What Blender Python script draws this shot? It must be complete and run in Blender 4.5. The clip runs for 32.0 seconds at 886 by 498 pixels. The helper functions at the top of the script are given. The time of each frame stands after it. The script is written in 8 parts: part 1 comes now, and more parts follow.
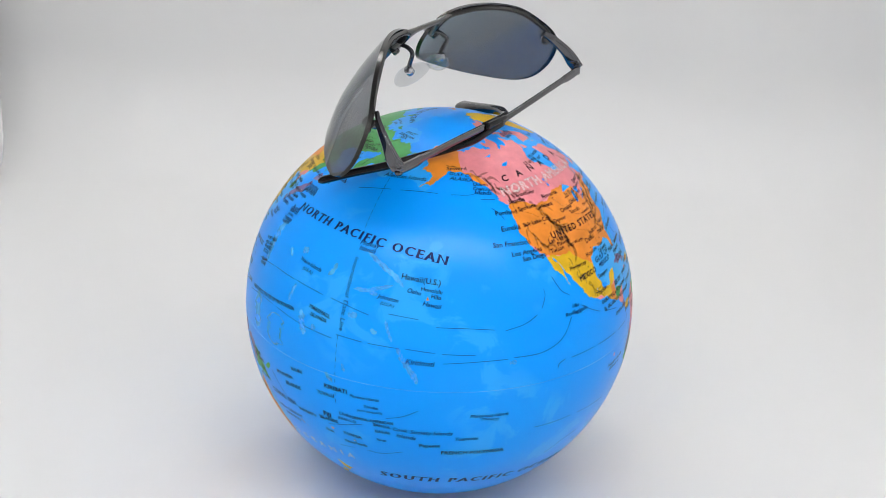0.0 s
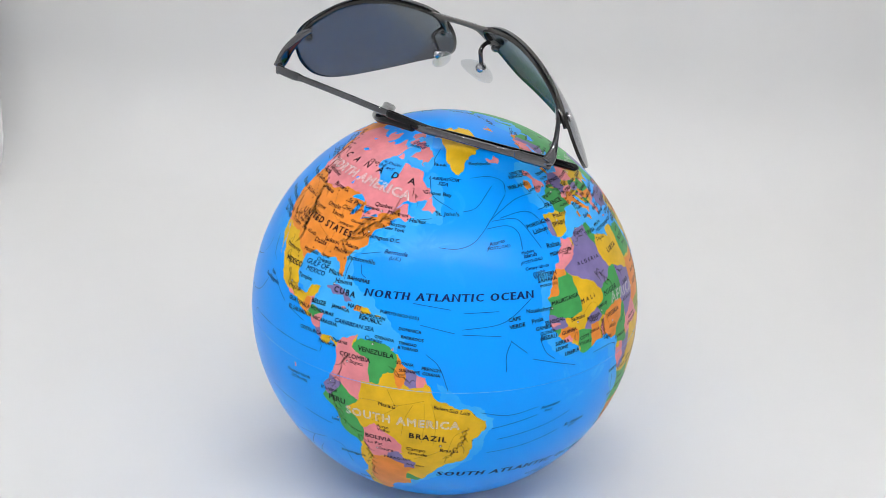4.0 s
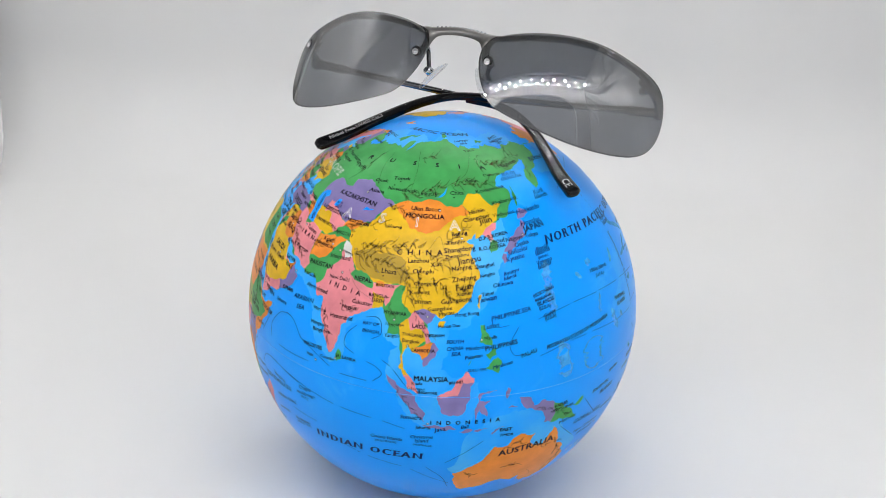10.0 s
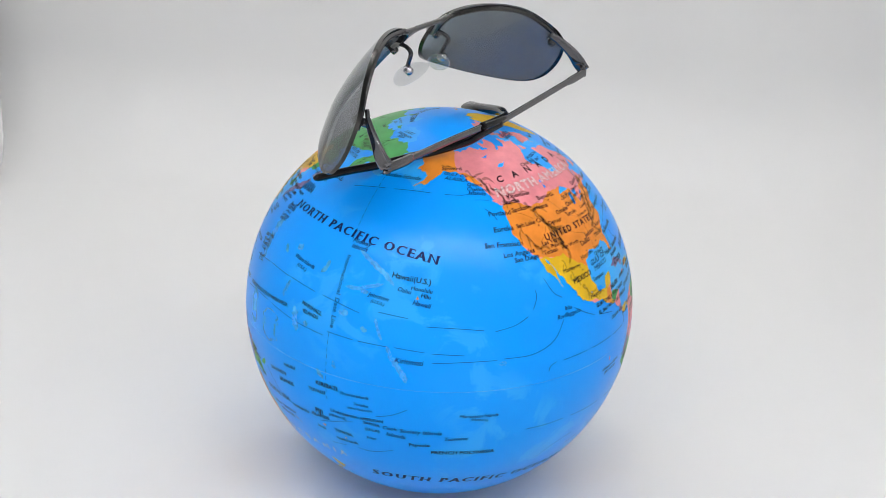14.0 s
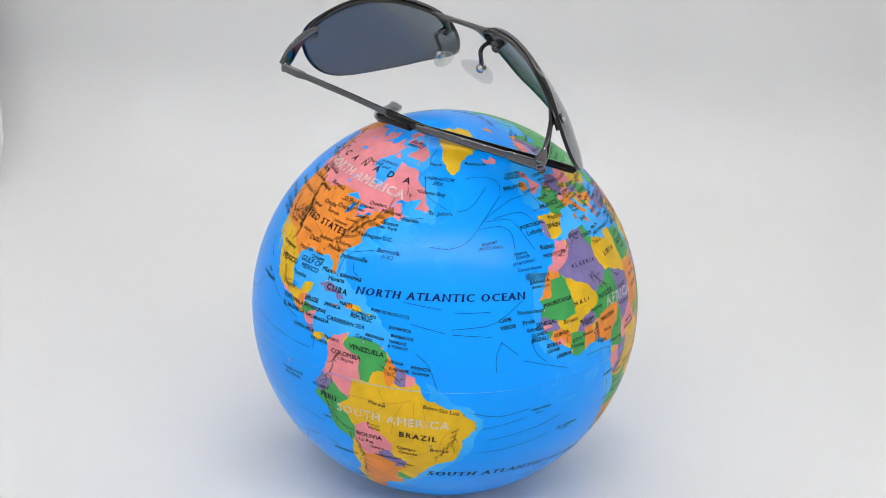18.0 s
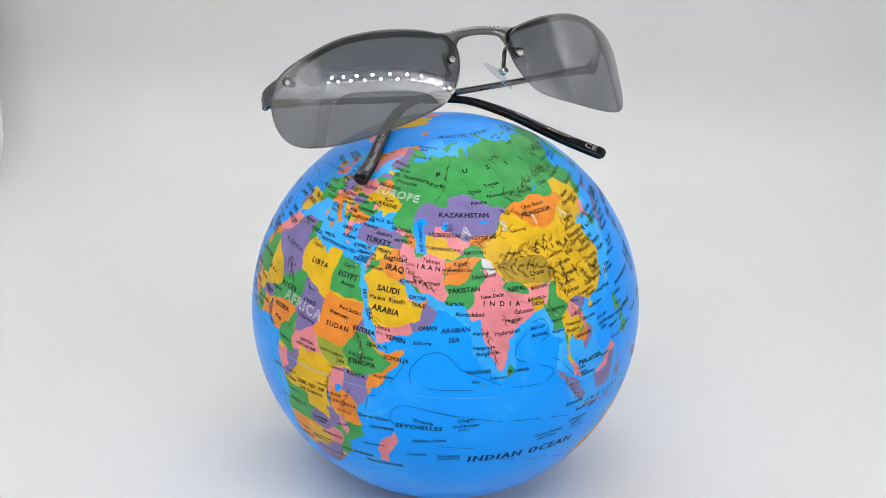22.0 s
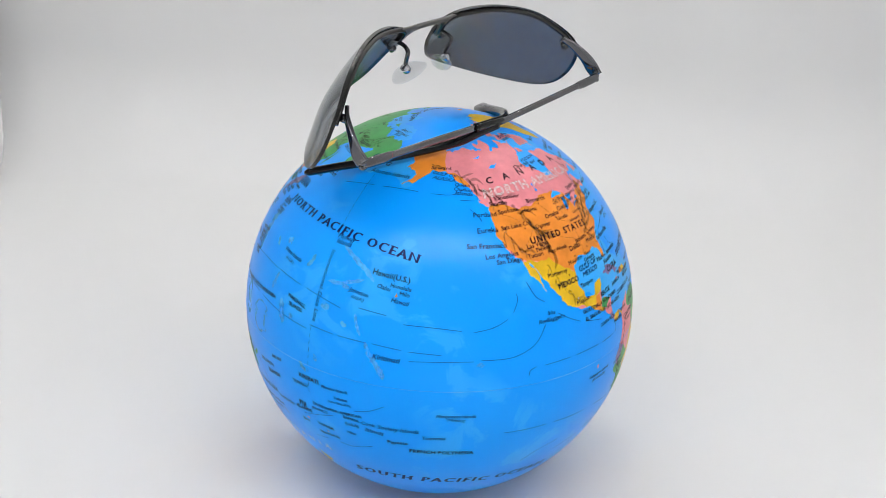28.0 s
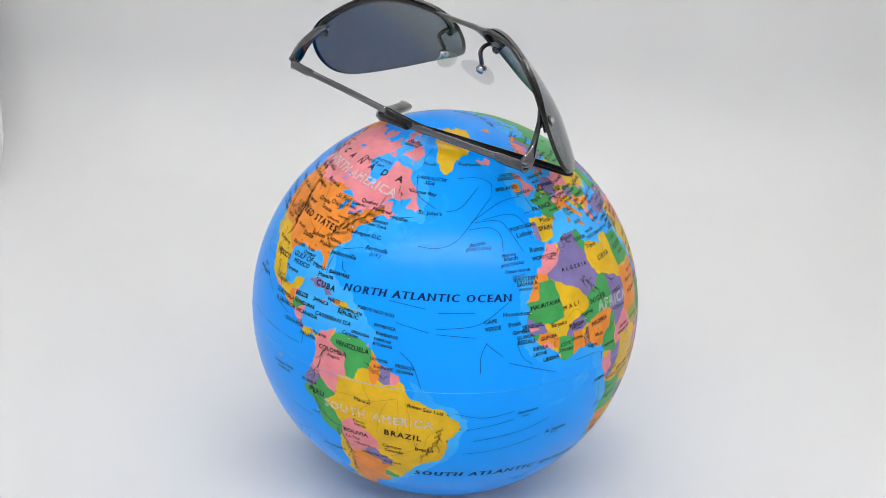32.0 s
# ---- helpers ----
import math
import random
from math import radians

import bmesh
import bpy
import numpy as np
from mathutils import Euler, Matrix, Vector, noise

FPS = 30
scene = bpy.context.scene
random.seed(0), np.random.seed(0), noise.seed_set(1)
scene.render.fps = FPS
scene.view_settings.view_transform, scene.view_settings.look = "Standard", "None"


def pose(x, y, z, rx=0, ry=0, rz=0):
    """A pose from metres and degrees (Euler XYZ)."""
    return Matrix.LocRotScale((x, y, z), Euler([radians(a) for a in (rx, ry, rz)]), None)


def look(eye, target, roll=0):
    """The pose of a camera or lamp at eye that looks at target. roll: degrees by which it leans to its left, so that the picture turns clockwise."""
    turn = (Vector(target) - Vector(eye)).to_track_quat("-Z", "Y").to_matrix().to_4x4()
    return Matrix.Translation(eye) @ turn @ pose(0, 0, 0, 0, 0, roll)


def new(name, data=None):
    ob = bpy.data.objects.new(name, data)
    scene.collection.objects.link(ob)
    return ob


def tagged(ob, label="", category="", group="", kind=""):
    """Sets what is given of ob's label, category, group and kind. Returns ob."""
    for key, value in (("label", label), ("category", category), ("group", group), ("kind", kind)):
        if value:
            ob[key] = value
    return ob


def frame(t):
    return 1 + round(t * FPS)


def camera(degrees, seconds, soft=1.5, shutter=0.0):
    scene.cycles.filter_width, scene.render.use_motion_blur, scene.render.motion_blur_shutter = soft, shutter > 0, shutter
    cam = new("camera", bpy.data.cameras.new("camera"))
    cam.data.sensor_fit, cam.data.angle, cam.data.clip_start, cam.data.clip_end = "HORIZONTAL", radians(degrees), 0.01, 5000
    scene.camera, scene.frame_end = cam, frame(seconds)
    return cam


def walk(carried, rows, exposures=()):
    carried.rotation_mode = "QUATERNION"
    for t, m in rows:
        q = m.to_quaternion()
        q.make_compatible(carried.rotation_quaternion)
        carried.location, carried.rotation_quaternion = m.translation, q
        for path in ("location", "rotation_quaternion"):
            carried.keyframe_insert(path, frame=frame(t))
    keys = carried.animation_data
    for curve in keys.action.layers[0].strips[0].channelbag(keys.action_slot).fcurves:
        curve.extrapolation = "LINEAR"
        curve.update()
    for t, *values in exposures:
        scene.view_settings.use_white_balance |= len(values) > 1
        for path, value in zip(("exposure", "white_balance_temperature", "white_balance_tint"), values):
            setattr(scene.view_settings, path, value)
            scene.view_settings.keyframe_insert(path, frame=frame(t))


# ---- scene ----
import functools
from mathutils.geometry import delaunay_2d_cdt

# ---- camera: stands still before the light tent; the globe turns on its own ----
R = 0.0725                                   # radius of the globe
EYE = (0.0, -6.6109 * R, 4.2198 * R)
cam = camera(35.0, 32.0, soft=0.6)
PITCH, YAW = radians(-23.748), radians(-0.093)
AIM = (EYE[0] + math.sin(YAW) * math.cos(PITCH), EYE[1] + math.cos(YAW) * math.cos(PITCH), EYE[2] + math.sin(PITCH))
walk(cam, [(0, look(EYE, AIM, 2.37)), (32, look(EYE, AIM, 2.37))])

# ---- light: white tent, lit by two bars of small lamps under its ceiling, the rear one added, and by an even fill from outside ----
# Even fill light, raised to brighten the lower front of the globe.
world = bpy.data.worlds.new("world")
scene.world = world
world.use_nodes = True
world.node_tree.nodes["Background"].inputs[0].default_value = (0.95, 0.97, 1.0, 1)
world.node_tree.nodes["Background"].inputs[1].default_value = 0.66
scene.view_settings.exposure = 0.0
LED_FRONT, LED_REAR_FILL = 890.0, 500.0            # glow of the front lamps, and of the unseen rear ones added to brighten the back


# ---- materials ----
def material(name, base, rough=0.5, metal=0.0, spec=0.5):
    m = bpy.data.materials.new(name)
    m.use_nodes = True
    b = m.node_tree.nodes["Principled BSDF"]
    b.inputs["Base Color"].default_value = (*base, 1)
    b.inputs["Roughness"].default_value = rough
    b.inputs["Metallic"].default_value = metal
    b.inputs["Specular IOR Level"].default_value = spec
    return m


def node(m, kind, **values):
    n = m.node_tree.nodes.new(kind)
    for key, value in values.items():
        n.inputs[key.replace("_", " ")].default_value = value
    return n


def link(m, a, b):
    m.node_tree.links.new(a, b)


def noisy(m, base, other, scale, lo=0.4, hi=0.65, detail=4.0):
    """Varies the base colour between two tones by a noise in the thing's own space."""
    b = m.node_tree.nodes["Principled BSDF"]
    co = node(m, "ShaderNodeTexCoord")
    n = node(m, "ShaderNodeTexNoise", Scale=scale, Detail=detail, Roughness=0.55)
    ramp = node(m, "ShaderNodeValToRGB")
    ramp.color_ramp.elements[0].position, ramp.color_ramp.elements[1].position = lo, hi
    ramp.color_ramp.elements[0].color, ramp.color_ramp.elements[1].color = (*base, 1), (*other, 1)
    link(m, co.outputs["Object"], n.inputs["Vector"])
    link(m, n.outputs["Fac"], ramp.inputs["Fac"])
    link(m, ramp.outputs["Color"], b.inputs["Base Color"])
    return ramp


def bumped(m, scale, strength, distance):
    b = m.node_tree.nodes["Principled BSDF"]
    co = node(m, "ShaderNodeTexCoord")
    n = node(m, "ShaderNodeTexNoise", Scale=scale, Detail=3.0)
    bump = node(m, "ShaderNodeBump", Strength=strength, Distance=distance)
    link(m, co.outputs["Object"], n.inputs["Vector"])
    link(m, n.outputs["Fac"], bump.inputs["Height"])
    link(m, bump.outputs["Normal"], b.inputs["Normal"])


INK_ROUGH = 0.34
PRINT = {
    "yellow": (0.78, 0.475, 0.0), "orange": (0.85, 0.265, 0.018), "pink": (0.81, 0.25, 0.29),
    "green": (0.045, 0.36, 0.085), "purple": (0.215, 0.175, 0.42), "ochre": (0.47, 0.30, 0.012), "olive": (0.34, 0.40, 0.03), "white": (0.75, 0.75, 0.75),
}
paint = {}
for key, c in PRINT.items():
    c = tuple(0.97 * x + 0.014 for x in c)
    paint[key] = material("print_" + key, c, INK_ROUGH, spec=0.19)
    noisy(paint[key], c, tuple(0.78 * x for x in c), 150.0, 0.35, 0.75)
    bumped(paint[key], 55.0, 0.10, 0.0006)

paint["pale_blue"] = material("print_pale_blue", (0.03, 0.41, 0.95), INK_ROUGH, spec=0.19)
noisy(paint["pale_blue"], (0.045, 0.43, 0.94), (0.008, 0.345, 0.98), 45.0, 0.38, 0.64)
bumped(paint["pale_blue"], 55.0, 0.10, 0.0006)


def thin_print(m, lo, hi, most):
    """Lets the ink below show through in ragged patches."""
    t = m.node_tree
    co = node(m, "ShaderNodeTexCoord")
    n = node(m, "ShaderNodeTexNoise", Scale=170.0, Detail=4.0, Roughness=0.6)
    share = node(m, "ShaderNodeMapRange", From_Min=lo, From_Max=hi, To_Min=0.0, To_Max=most)
    see = node(m, "ShaderNodeBsdfTransparent")
    mix = node(m, "ShaderNodeMixShader")
    link(m, co.outputs["Object"], n.inputs["Vector"])
    link(m, n.outputs["Fac"], share.inputs["Value"])
    link(m, share.outputs[0], mix.inputs[0])
    link(m, see.outputs[0], mix.inputs[1])
    link(m, t.nodes["Principled BSDF"].outputs[0], mix.inputs[2])
    link(m, mix.outputs[0], t.nodes["Material Output"].inputs["Surface"])


shoal_blue = material("print_shoal_blue", (0.10, 0.51, 0.97), INK_ROUGH, spec=0.19)
thin_print(shoal_blue, 0.30, 0.62, 0.75)
SEA, SHALLOW = (0.0, 0.318, 1.0), (0.045, 0.455, 1.0)
sea = material("print_sea_blue", SEA, 0.28, spec=0.19)


def sea_print(m):
    """Deep blue with paler water in broad soft fields, and small ragged pale patches in parts of it."""
    co = node(m, "ShaderNodeTexCoord")
    broad = node(m, "ShaderNodeTexNoise", Scale=19.0, Detail=2.0)
    fine = node(m, "ShaderNodeTexNoise", Scale=58.0, Detail=5.0, Roughness=0.58, Distortion=0.8)
    field = node(m, "ShaderNodeMapRange", From_Min=0.49, From_Max=0.60, To_Min=0.0, To_Max=0.48)
    patch = node(m, "ShaderNodeMapRange", From_Min=0.53, From_Max=0.60, To_Min=0.12, To_Max=1.0)
    both = node(m, "ShaderNodeMath")
    both.operation = "MULTIPLY"
    tone = node(m, "ShaderNodeMixRGB", Color1=(*SEA, 1), Color2=(*SHALLOW, 1))
    for n in (broad, fine):
        link(m, co.outputs["Object"], n.inputs["Vector"])
    link(m, broad.outputs["Fac"], field.inputs["Value"])
    link(m, fine.outputs["Fac"], patch.inputs["Value"])
    link(m, field.outputs[0], both.inputs[0])
    link(m, patch.outputs[0], both.inputs[1])
    link(m, both.outputs[0], tone.inputs[0])
    link(m, tone.outputs[0], m.node_tree.nodes["Principled BSDF"].inputs["Base Color"])


sea_print(sea)
bumped(sea, 55.0, 0.10, 0.0006)
navy = material("navy_ink", (0.006, 0.018, 0.110), 0.35, spec=0.1)
black = material("black_ink", (0.012, 0.012, 0.018), 0.35, spec=0.1)
grey_ink = material("grey_ink", (0.14, 0.14, 0.14), 0.35, spec=0.1)
white_ink = material("white_ink", (0.64, 0.64, 0.64), 0.35, spec=0.1)
silver_ink = material("silver_ink", (0.34, 0.34, 0.35), 0.45)

paper = material("white_tent_cloth", (0.73, 0.73, 0.73), 0.85, spec=0.2)
noisy(paper, (0.73, 0.73, 0.725), (0.705, 0.705, 0.705), 5.0, 0.3, 0.8)

satin = material("satin_tent_cloth", (0.76, 0.76, 0.76), 0.26, 0.55, spec=0.5)
noisy(satin, (0.77, 0.77, 0.765), (0.73, 0.73, 0.73), 9.0, 0.3, 0.8)
bumped(satin, 60.0, 0.25, 0.004)

lining = material("grey_tent_lining", (0.33, 0.33, 0.335), 0.7, spec=0.2)
noisy(lining, (0.34, 0.34, 0.345), (0.31, 0.31, 0.315), 6.0, 0.3, 0.8)

gunmetal = material("polished_gunmetal", (0.10, 0.10, 0.105), 0.16, 1.0)
# The same gunmetal, with bright reflections put into a lighter base colour.
lit_gunmetal = material("lit_gunmetal", (0.16, 0.16, 0.17), 0.09, 1.0)
rim_metal = material("dark_rim_metal", (0.055, 0.054, 0.053), 0.20, 1.0)
satin_gunmetal = material("satin_gunmetal", (0.17, 0.165, 0.16), 0.34, 1.0)
steel = material("bright_steel", (0.62, 0.62, 0.64), 0.14, 1.0)
black_plastic = material("glossy_black_plastic", (0.004, 0.004, 0.005), 0.12, spec=0.25)
bumped(black_plastic, 500.0, 0.10, 0.0002)


def glassy(m, tint, rough, least, smear=0.0, most=0.9, coat=(1, 1, 1)):
    """A thin sheet: clear with a tint, a gloss that grows towards grazing views, and a faint painted haze for smudges
    and soft reflections.
    """
    t = m.node_tree
    t.nodes.remove(t.nodes["Principled BSDF"])
    clear = node(m, "ShaderNodeBsdfTransparent", Color=(*tint, 1))
    shine = node(m, "ShaderNodeBsdfGlossy", Color=(*coat, 1), Roughness=rough)
    facing = node(m, "ShaderNodeLayerWeight", Blend=0.5)
    power = node(m, "ShaderNodeMath")
    power.operation = "POWER"
    power.inputs[1].default_value = 5.0
    gloss = node(m, "ShaderNodeMapRange", From_Min=0.0, From_Max=1.0, To_Min=least, To_Max=most)
    mix = node(m, "ShaderNodeMixShader")
    link(m, facing.outputs["Facing"], power.inputs[0])
    link(m, power.outputs[0], gloss.inputs["Value"])
    link(m, gloss.outputs[0], mix.inputs[0])
    link(m, clear.outputs[0], mix.inputs[1])
    link(m, shine.outputs[0], mix.inputs[2])
    last = mix
    if smear:
        film = node(m, "ShaderNodeBsdfGlossy", Color=(1, 1, 1, 1), Roughness=0.45)
        co = node(m, "ShaderNodeTexCoord")
        n = node(m, "ShaderNodeTexNoise", Scale=45.0, Detail=3.0, Distortion=2.2)
        share = node(m, "ShaderNodeMapRange", From_Min=0.5, From_Max=0.75, To_Min=0.0, To_Max=smear)
        last = node(m, "ShaderNodeMixShader")
        link(m, co.outputs["Object"], n.inputs["Vector"])
        link(m, n.outputs["Fac"], share.inputs["Value"])
        link(m, share.outputs[0], last.inputs[0])
        link(m, mix.outputs[0], last.inputs[1])
        link(m, film.outputs[0], last.inputs[2])
    link(m, last.outputs[0], t.nodes["Material Output"].inputs["Surface"])
    return m


lens_glass = glassy(material("smoke_grey_lens", (0.1, 0.1, 0.1)), (0.335, 0.352, 0.385), 0.004, 0.14, 0.02)
lens_back = glassy(material("smoke_grey_lens_inside", (0.1, 0.1, 0.1)), (0.455, 0.46, 0.475), 0.20, 0.05, coat=(0.6, 0.85, 1.0))
pad_clear = glassy(material("clear_nose_pad", (0.9, 0.9, 0.9)), (0.90, 0.91, 0.92), 0.07, 0.06, most=0.55)


# ---- helpers for meshes ----
def mesh_object(name, verts, faces, mat, parent=None, smooth=True, label=""):
    me = bpy.data.meshes.new(name)
    me.from_pydata([tuple(v) for v in verts], [], [tuple(f) for f in faces])
    me.materials.append(mat)
    if smooth:
        me.polygons.foreach_set("use_smooth", [True] * len(me.polygons))
    ob = new(name, me)
    if parent is not None:
        ob.parent = parent
    return tagged(ob, label) if label else ob


def part(name, bm, mat, parent, label="", smooth=True):
    me = bpy.data.meshes.new(name)
    bmesh.ops.recalc_face_normals(bm, faces=bm.faces)
    bm.to_mesh(me)
    bm.free()
    me.materials.append(mat)
    if smooth:
        me.polygons.foreach_set("use_smooth", [True] * len(me.polygons))
    ob = new(name, me)
    ob.parent = parent
    return tagged(ob, label) if label else ob


def step(x):
    x = min(1.0, max(0.0, x))
    return x * x * (3 - 2 * x)


def spline(points, n):
    """A smooth curve through the points, n steps to a stretch."""
    p = [Vector(q) for q in points]
    p = [p[0] * 2 - p[1]] + p + [p[-1] * 2 - p[-2]]
    out = []
    for i in range(1, len(p) - 2):
        a, b, c, d = p[i - 1:i + 3]
        for k in range(n):
            t = k / n
            out.append(0.5 * (2 * b + (c - a) * t + (2 * a - 5 * b + 4 * c - d) * t * t + (3 * b - a - 3 * c + d) * t ** 3))
    return out + [p[-2]]


def sweep(path, wide, high, up, sides=10, square=2.0):
    """A bar along a path. wide, high: half sizes, numbers or functions of 0..1; square 2 is round, more is boxier."""
    bm = bmesh.new()
    rings, n = [], len(path)
    for i, p in enumerate(path):
        t = i / (n - 1)
        along = (path[min(i + 1, n - 1)] - path[max(i - 1, 0)]).normalized()
        side = along.cross(Vector(up(t) if callable(up) else up)).normalized()
        top = side.cross(along).normalized()
        a = wide(t) if callable(wide) else wide
        b = high(t) if callable(high) else high
        ring = []
        for k in range(sides):
            w = 2 * math.pi * (k + 0.5) / sides
            cx, cy = math.cos(w), math.sin(w)
            x = math.copysign(abs(cx) ** (2 / square), cx) * a
            y = math.copysign(abs(cy) ** (2 / square), cy) * b
            ring.append(bm.verts.new(p + side * x + top * y))
        rings.append(ring)
    for r, s in zip(rings, rings[1:]):
        for k in range(sides):
            bm.faces.new((r[k], r[(k + 1) % sides], s[(k + 1) % sides], s[k]))
    bm.faces.new(rings[0][::-1])
    bm.faces.new(rings[-1])
    return bm


# ---- the tent: a cloth box, open to the front, with a bar of small lamps along its upper front edge ----
def slab(name, lo, hi, mat, label="", kind="structure", category="wall", parent=None, soft=0.002):
    bm = bmesh.new()
    bmesh.ops.create_cube(bm, size=1)
    for v in bm.verts:
        v.co = [lo[i] + (v.co[i] + 0.5) * (hi[i] - lo[i]) for i in range(3)]
    bmesh.ops.bevel(bm, geom=bm.edges[:], offset=soft, segments=2, affect="EDGES")
    me = bpy.data.meshes.new(name)
    bm.to_mesh(me)
    bm.free()
    me.materials.append(mat)
    ob = new(name, me)
    if parent is not None:
        ob.parent = parent
        return ob
    return tagged(ob, label, category, kind=kind)


def tent():
    prof = [(-0.75 + 0.06 * i, 0.0) for i in range(17)] + [(0.245, 0.0)]
    y0, rad = 0.275, 0.07
    prof += [(y0 + rad * math.sin(a), rad - rad * math.cos(a)) for a in np.linspace(0, math.pi / 2, 18)]
    prof += [(y0 + rad, 0.2), (y0 + rad, 0.53)]
    xs = np.linspace(-0.305, 0.305, 13)
    verts = [(x, y, z) for y, z in prof for x in xs]
    faces = [(i * 13 + k, i * 13 + k + 1, i * 13 + k + 14, i * 13 + k + 13) for i in range(len(prof) - 1) for k in range(12)]
    ob = mesh_object("backdrop", verts, faces, paper)
    ob.modifiers.new("thickness", "SOLIDIFY").thickness = -0.004
    tagged(ob, "seamless white sweep of cloth under the globe", "backdrop", kind="structure")
    side_wall("wall_west", -1)
    side_wall("wall_east", 1)
    front_wall()
    slab("ceiling", (-0.32, -0.345, 0.532), (0.32, 0.36, 0.544), lining, "grey cloth ceiling of a light tent")
    wall_fold()
    light_bar(-0.3163, 0.0073, glow_front)
    # An unseen rear bar, added to brighten the floor and wall behind the globe.
    light_bar(0.235, 0.0, glow_rear_fill)


def crumple(y, z):
    """How far the cloth stands in at a place on a side wall: gathers that run out from the upper front corner."""
    dy, dz = y + .335, .545 - z
    r, a = math.hypot(dy, dz), math.atan2(dz, dy)
    wave = 7 * a + 1.6 * math.sin(4 * a + 1) + 9 * r + 2.5 * noise.noise(Vector((y * 9, z * 9, 3.1)))
    run = (1 - abs(math.sin(wave))) ** 2 - .3 + .6 * (1 - abs(math.sin(2.1 * wave + 1.3))) ** 3
    sag = noise.noise(Vector((y * 16, z * 16, 1.7))) * .7 + abs(noise.noise(Vector((y * 30, z * 30, 5.2)))) * .8
    return (run * .014 + sag * .012) * step((r - .03) / .05) * (1 - step((r - .17) / .16))


def side_wall(name, s):
    """A cloth panel that folds inwards along an upright crease half way, gathered at its upper front corner."""
    plan = [(-.335, .304), (-.16, .301), (-.02, .296), (.010, .291), (.022, .286), (.034, .292), (.07, .297), (.2, .302), (.36, .306)]
    ys = sorted(set([y for y, _ in plan] + [round(y, 4) for y in np.arange(-.331, .0, .0035)]))
    zs = [-.004, .1, .16] + [.2 + .0035 * i for i in range(94)] + [.532]
    n = len(ys)
    xs = np.interp(ys, [y for y, _ in plan], [x for _, x in plan])
    verts = [(s * (x - (crumple(y, z) if .2 < z < .53 and y > -.334 else 0) + t), y, z) for t in (0, .006) for z in zs for y, x in zip(ys, xs)]
    faces = []
    for t in (0, 1):
        k = t * n * len(zs)
        faces += [(k + r * n + c, k + r * n + c + 1, k + (r + 1) * n + c + 1, k + (r + 1) * n + c) for r in range(len(zs) - 1) for c in range(n - 1)]
    m = n * len(zs)
    edge = list(range(n)) + [r * n + n - 1 for r in range(1, len(zs))] + [m - 1 - c for c in range(1, n)] + [r * n for r in range(len(zs) - 2, 0, -1)]
    faces += [(edge[i], edge[(i + 1) % len(edge)], edge[(i + 1) % len(edge)] + m, edge[i] + m) for i in range(len(edge))]
    tagged(mesh_object(name, verts, faces, satin), "white satin side wall of a light tent, creased and gathered", "wall", kind="structure")


def wall_fold():
    """A loose rounded fold at the foot of the west wall."""
    edge = [(-.262, .000), (-.2585, .004), (-.2565, .012), (-.2535, .022), (-.2522, .034), (-.2525, .055), (-.256, .085), (-.264, .12), (-.276, .16), (-.292, .20)]
    verts, n = [], 7
    for x, z in edge:
        for k in range(n):
            t = k / (n - 1)
            verts.append((x + (-.3025 - x) * t, .268 + .016 * math.sin(math.pi * t) + .05 * z, z))
    faces = [(r * n + c, r * n + c + 1, (r + 1) * n + c + 1, (r + 1) * n + c) for r in range(len(edge) - 1) for c in range(n - 1)]
    ob = mesh_object("wall_fold", verts, faces, paper)
    ob.modifiers.new("thickness", "SOLIDIFY").thickness = 0.002
    tagged(ob, "loose rounded fold of white cloth at the side wall", "wall", kind="structure")


def front_wall():
    """The front cloth with its wide opening, round at the upper corners."""
    a, top, rad = .228, .460, .11
    gap = [(-a, 0)] + [(-a + rad - rad * math.cos(w), top - rad + rad * math.sin(w)) for w in np.linspace(0, math.pi / 2, 10)]
    gap += [(-x, z) for x, z in gap[::-1]]
    rim = [(-.304, 0)] + [(-.304 + .608 * i / 19, .532) for i in range(20)] + [(.304, 0)]
    n = len(gap)
    verts, faces = [], []
    for y in (-.337, -.343):
        verts += [(x, y, z) for x, z in gap] + [(x, y, z) for x, z in rim]
    for k in (0, 2 * n):
        faces += [(k + i, k + i + 1, k + n + i + 1, k + n + i) for i in range(n - 1)]
    faces += [(i, i + 1, i + 1 + 2 * n, i + 2 * n) for i in range(n - 1)]
    tagged(mesh_object("wall_south", verts, faces, paper, smooth=False), "white cloth front wall of a light tent with an arched opening", "wall", kind="structure")


def light_bar(y0, x0, mat):
    bar = tagged(new("light_bar"), "grey bar with two rows of small white lamps", "light bar", group="light bars of the tent")
    slab("housing", (-0.295, y0 - .019, 0.512), (0.295, y0 + .03, 0.531), lining, parent=bar)
    for i in range(20):
        x = x0 + 0.0300 * (i - 9.5)
        y = y0 + 0.0112 if i % 2 else y0 - 0.0112
        bm = bmesh.new()
        bmesh.ops.create_cone(bm, cap_ends=True, segments=12, radius1=0.0032, radius2=0.0040, depth=0.0020, matrix=Matrix.Translation((x, y, 0.5127)))
        part("led", bm, mat, bar)


def lit(name, strength):
    m = material(name, (1, 1, 1), 0.4)
    b = m.node_tree.nodes["Principled BSDF"]
    b.inputs["Emission Color"].default_value = (1, 0.99, 0.985, 1)
    b.inputs["Emission Strength"].default_value = strength
    return m


glow_front, glow_rear_fill = lit("lit_led", LED_FRONT), lit("lit_led_rear_fill", LED_REAR_FILL)
tent()


# ---- the globe: a plastic ball with a printed map ----
HUB = Vector((-0.0187 * R, 0.0062 * R, R))          # its centre, a millimetre off the turning axis
